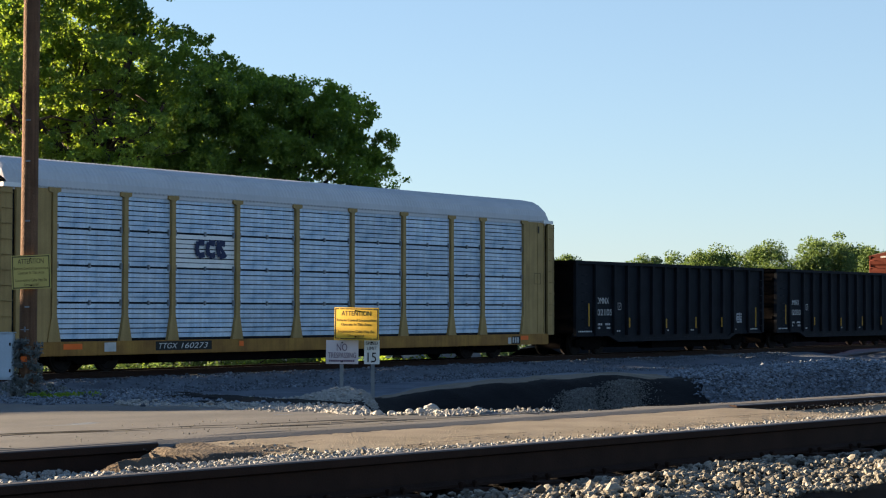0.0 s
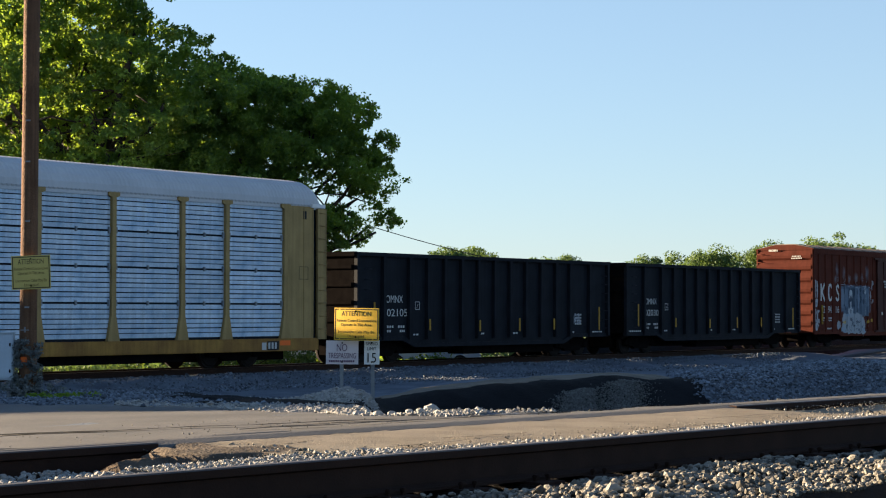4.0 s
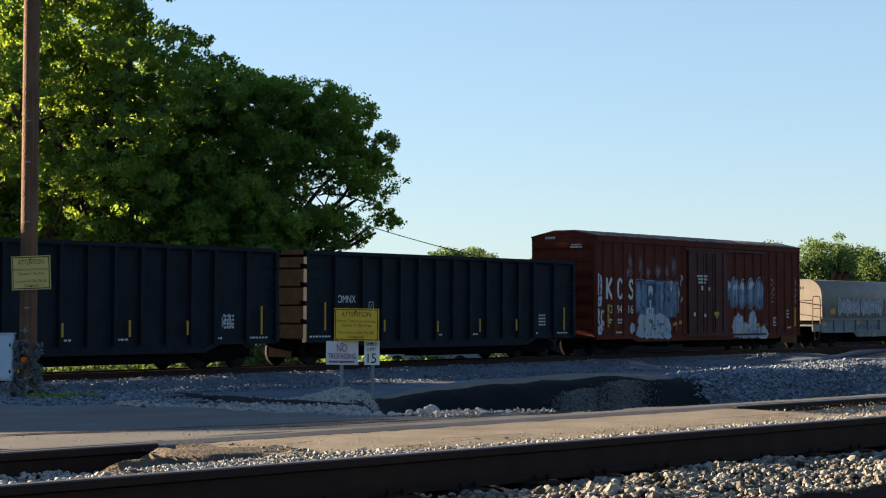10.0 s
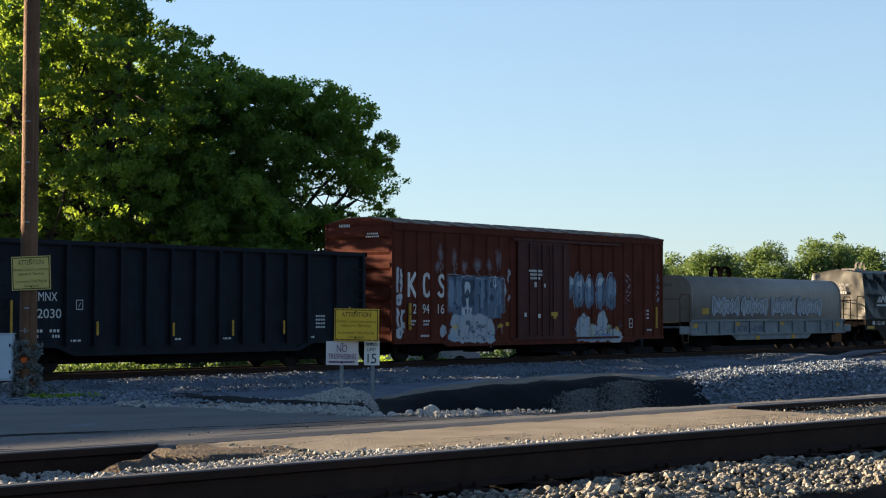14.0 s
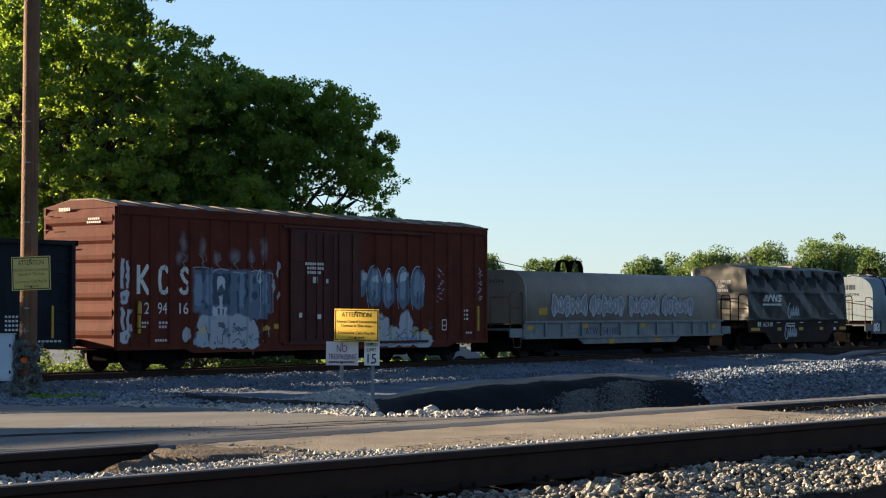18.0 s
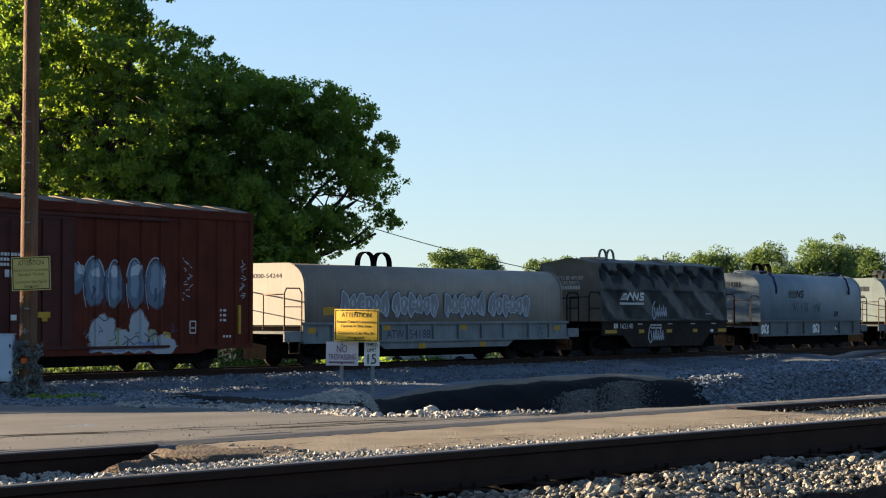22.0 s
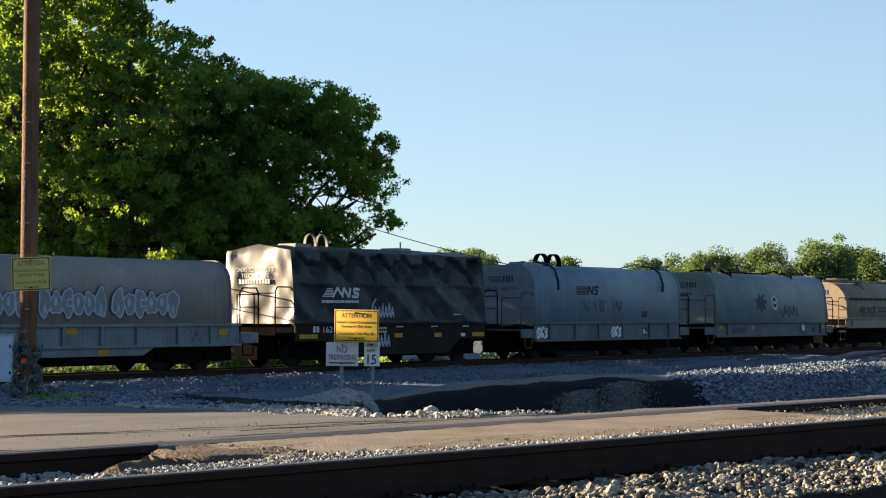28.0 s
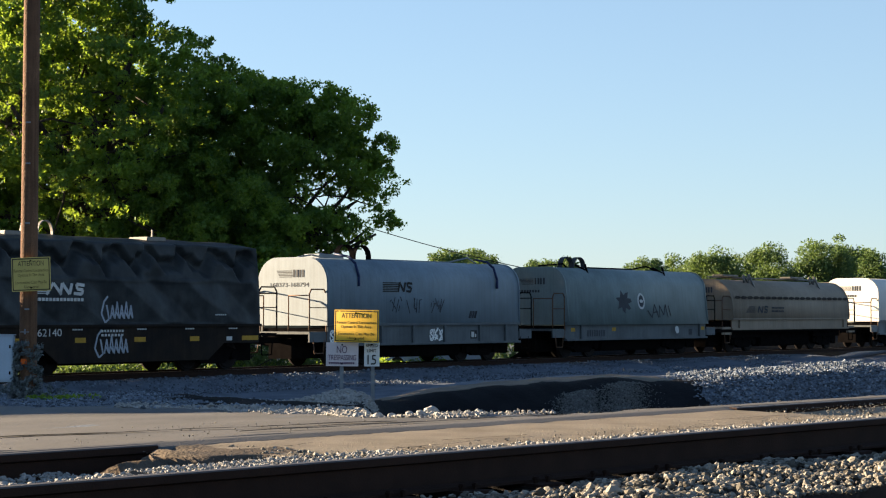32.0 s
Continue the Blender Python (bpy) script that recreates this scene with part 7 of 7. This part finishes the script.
tree("tree", "big dense green deciduous tree behind the track, sunlit", (-14.0, 75, -0.4), [
    lobe(-215, 120, 62, 55, 74), lobe(-165, 112, 55, 50, 73), lobe(-225, 178, 70, 45, 75), lobe(-190, 150, 40, 38, 74), lobe(-255, 60, 60, 42, 76), lobe(-195, 62, 55, 38, 74),
    lobe(-270, 140, 45, 70, 71), lobe(-155, 70, 42, 36, 71), lobe(-240, 215, 60, 40, 75), lobe(-235, 30, 60, 26, 75), lobe(-165, 36, 50, 22, 72.5), lobe(-232, 130, 32, 50, 69), lobe(-170, 152, 22, 14, 73), lobe(-185, 40, 30, 14, 72),
    lobe(-190, 105, 24, 20, 69.5), lobe(-150, 112, 20, 16, 69.5), lobe(-205, 75, 20, 14, 69), lobe(-168, 140, 20, 14, 70), lobe(-168, 176, 20, 20, 74), lobe(-232, 112, 26, 32, 68), lobe(-140, 18, 42, 17, 70, 2.6), lobe(-100, 18, 30, 15, 71.5, 2.6)], 0.45, 800, 44, 0.18, 0.32, M_LEAF, M_BARKD, 4, 0.25, 1.3, 5200)
tree("tree", "broad round-crowned green tree with open airy branches", (-8.3, 76, -0.4), [
    lobe(-78, 87, 43, 44, 74), lobe(-112, 98, 40, 39, 75), lobe(-53, 79, 22, 31, 74), lobe(-95, 50, 53, 24, 73), lobe(-66, 107, 22, 19, 74), lobe(-125, 60, 40, 34, 74), lobe(-46, 61, 17, 16, 74), lobe(-48, 72, 20, 22, 73.5), lobe(-66, 58, 15, 12, 74.5), lobe(-50, 54, 19, 11, 73), lobe(-40, 46, 14, 8, 73.5), lobe(-62, 50, 22, 12, 73), lobe(-36, 43, 12, 6, 73), lobe(-56, 40, 15, 8, 73)], 0.34, 700, 26, 0.145, 0.25, M_LEAF, M_BARKD, 9, 0.16, 0.72, 6400, (-3.6, 6.3, 2.5, 0.38))
# hidden by the front trees; its lobes are set to shade the car ends
tree("tree", "hidden tall green tree added behind to shade passing cars", (-14.0, 92, -0.4), [
    lobe(-150, 60, 40, 40, 92), lobe(-190, 60, 40, 40, 95), lobe(-122, 50, 30, 34, 91), lobe(-170, 100, 45, 40, 94), lobe(-130, 40, 40, 26, 87), lobe(-160, 40, 45, 30, 82), lobe(-150, 65, 40, 42, 87.5), lobe(-168, 42, 42, 34, 89), lobe(-125, 46, 24, 38, 99, 2.6)], 0.4, 860, 100, 0.22, 0.75, M_LEAF, M_BARKD, 17, 0.7)
tree("tree", "dark dense tree closing the row behind the tall one", (-19.0, 81, -0.4), [
    lobe(-235, 100, 45, 50, 80), lobe(-200, 125, 38, 42, 81), lobe(-240, 50, 45, 35, 80), lobe(-190, 66, 40, 40, 82), lobe(-150, 60, 34, 40, 82)], 0.4, 520, 110, 0.2, 0.7, M_LEAF, M_BARKD, 29)
# out of view: added to shade the first tree's lower left and the cars
tree("tree", "unseen dense green tree added left of view to cast shade", (-25.5, 78, -0.4), [
    lobe(-310, 36, 50, 40, 76.5), lobe(-345, 34, 60, 40, 79.5), lobe(-325, 26, 60, 30, 78.5), lobe(-340, 36, 52, 40, 79), lobe(-345, 26, 52, 36, 80), lobe(-330, 62, 58, 38, 79), lobe(-302, 60, 36, 36, 80), lobe(-350, 60, 40, 36, 81)], 0.4, 700, 90, 0.26, 0.8, M_LEAF, M_BARKD, 23, 0.8)
FAR_TREES = [(2, 33, 10, 7), (15, 33, 13, 8), (22, 30, 8, 7), (56, 28, 12, 8), (66, 30, 6, 7), (108, 29, 10, 9), (130, 30, 15, 9), (146, 31, 14, 10), (163, 31, 15, 10), (176, 33, 13, 11), (203, 35, 14, 11), (216, 36, 14, 12), (228, 31, 9, 9)]
for i, (px, pz, w, h) in enumerate(FAR_TREES):
    y = 150 + (i * 37 % 23)
    k = y / 1000
    tree("distant_tree", "distant green tree in evening sun beyond the yard", (px * k, y, -0.6), [lobe(px, pz - 7, w, h, y), lobe(px - w * 0.5, pz - 13, w * 0.8, h * 0.9, y + 1), lobe(px + w * 0.5, pz - 12, w * 0.8, h * 0.9, y - 1), lobe(px, pz - 22, w, h, y)], 0.3, 130, 120, 0.2, 0.75, M_LEAF_FAR, M_BARKD, 60 + i, 0.15)

# brush, a pale shed and a parked car behind the track
for i, (px, y, w, h) in enumerate(((-190, 64, 1.6, 0.8), (-165, 66, 1.8, 0.9), (-150, 70, 1.6, 1.1), (-120, 70, 2.0, 1.1), (-95, 72, 1.6, 1.2), (-78, 74, 0.9, 0.6), (40, 92, 3, 1.3), (62, 96, 3.5, 1.4), (95, 105, 4, 1.5), (130, 112, 5, 1.6), (-215, 62, 1.4, 0.8))):
    sh = thing("bush", "low green bush in the sun behind the track", "bush", pose(px * y / 1000, y, -0.6))
    rr = random.Random(200 + i)
    cs = [(rr.gauss(0, w * 0.6), rr.gauss(0, w * 0.4), abs(rr.gauss(0, h * 0.5)) + 0.1) for _ in range(40)]
    t = B()
    for k in range(7):
        limb(t, (rr.uniform(-0.2, 0.2), 0, -0.1), cs[k * 5], 0.03, 0.01, 300 + i * 9 + k, 0.1, 3, 5)
    part("stem", t, M_BARKD, sh)
    leaves_at("foliage", cs, 0.4, 40, 0.17, M_LEAF_FAR, "", sh, 0.8, 400 + i)
for i in range(8):
    pt = along(34 + i * 4.4 + (i * 7 % 5) * 0.5, 7.5 + (i * 3 % 4) * 0.8)
    sh = thing("bush", "dark green brush growing along the far side of the track", "bush", pose(pt.x, pt.y, -0.65))
    rr = random.Random(500 + i)
    cs = [(rr.gauss(0, 1.5), rr.gauss(0, 0.7), abs(rr.gauss(0, 0.2)) + 0.1) for _ in range(60)]
    t = B()
    for k in range(7):
        limb(t, (rr.uniform(-0.2, 0.2), 0, -0.1), cs[k * 5], 0.03, 0.01, 600 + i * 9 + k, 0.1, 3, 5)
    part("stem", t, M_BARKD, sh)
    leaves_at("foliage", cs, 0.42, 36, 0.16, M_LEAF, "", sh, 0.8, 700 + i)
# a low black bank along the track's far side, added to darken the view under the cars
bp, bm_ = np.arange(70, 330, 0.8), np.array([3.4, 4.2, 4.9, 5.6, 6.3, 7.2])
BP, BM = np.meshgrid(bp, bm_, indexing="ij")
lift = np.array([-0.5, 0.05, 0.5, 0.62, 0.4, -0.8])[None, :] * np.minimum(1, (BP - 69) / 2.5) + 0.06 * np.sin(BP * 1.7 + BM * 3) + 0.05 * np.sin(BP * 3.9 + BM)
co = np.stack([DIR.x * BP + NOR.x * (FAR_OFF + BM), DIR.y * BP + NOR.y * (FAR_OFF + BM), FAR_RAIL - 0.1 + lift], -1).reshape(-1, 3)
ids = np.arange(BP.size).reshape(BP.shape)
quads = np.stack([ids[:-1, :-1], ids[1:, :-1], ids[1:, 1:], ids[:-1, 1:]], -1).reshape(-1, 4)
tagged(new("cinder_bank", raw_mesh("cinder_bank", co, quads, M_COAL, True)), "low black screen bank added behind the far track", "ground", kind="structure")

# an unseen hedge left of view, added only to shade the yard
hedge = thing("hedge", "unseen green hedge added left of view to shade the yard", "hedge", pose(-15.4, 0, 0))
rr = random.Random(91)
cs = []
for i in range(64):
    yy = 21.6 + i * 0.4
    top = 3.88 + 0.1 * math.sin(i * 0.7) + 0.06 * math.sin(i * 2.1)
    for k in range(8):
        for dx in (-0.4, 0.4):
            cs.append((dx + rr.uniform(-0.15, 0.15), yy + rr.uniform(-0.15, 0.15), top - 0.35 - k * 0.45))
leaves_at("foliage", cs, 0.42, 36, 0.24, M_LEAF, "", hedge, 0.9, 92)
t = B()
for i in range(16):
    limb(t, (0, 22.0 + i * 1.55, 0.0), (rr.uniform(-0.3, 0.3), 22.0 + i * 1.55 + rr.uniform(-0.4, 0.4), 3.0), 0.06, 0.02, 930 + i, 0.05, 4, 6)
tagged(part("stem", t, M_BARKD, hedge), kind="stuff")
shed = thing("shed", "long low cream-sided shed with a dark base", "shed", pose(-7.6, 92, -0.62, 0, 0, 8))
t = B()
box(t, -4.5, 4.5, 0, 4, 0, 2.6)
part("wall", t, M_CREAM, shed)
t = B()
extrude_x(t, [(-0.3, 2.6), (4.3, 2.6), (2, 3.6)], -4.8, 4.8)
part("roof", t, M_TIE, shed)
for x in (-3.2, -0.5, 2.2):
    t = B()
    rbox(t, x, x + 0.9, -0.04, 0.02, 0.9, 1.9, 0.01)
    part("window", t, M_GLASS, shed)
car = thing("parked_car", "pale blue sedan parked beyond the track", "car", pose(-0.7, 84, -0.6, 0, 0, 4))
t = B()
extrude_y(t, [(-2.3, 0.25), (2.3, 0.25), (2.35, 0.7), (1.5, 0.92), (0.9, 1.4), (-0.7, 1.45), (-1.5, 0.98), (-2.3, 0.85)], -0.85, 0.85)
bmesh.ops.bevel(t, geom=t.edges[:], offset=0.06, segments=2, affect="EDGES")
part("body", t, M_TARPBLUE, car)
t = B()
extrude_y(t, [(0.85, 1.33), (1.3, 0.98), (-1.2, 1.0), (-0.65, 1.37)], -0.87, 0.87)
part("side_window", t, M_GLASS, car)
for x in (-1.4, 1.4):
    for y in (-0.8, 0.8):
        t = B()
        cyl(t, (x, y - 0.1, 0.31), (x, y + 0.1, 0.31), 0.31, 18)
        part("wheel", t, M_BLACK, car)

# the slack service cable
t = B()
prev = None
for i in range(26):
    f = min(i, 24) / 24
    pt = (-6.2 + 12.5 * f, 82, EYE_Z + 82 * (0.058 - 0.040 * f) - 0.25 * math.sin(math.pi * f)) if i < 25 else (6.5, 82.2, -0.75)
    if prev:
        cyl(t, prev, pt, 0.019, 5)
    prev = pt
solo("cable", t, M_BLACK, "thin black overhead service cable running into the tree", "cable")

motions()
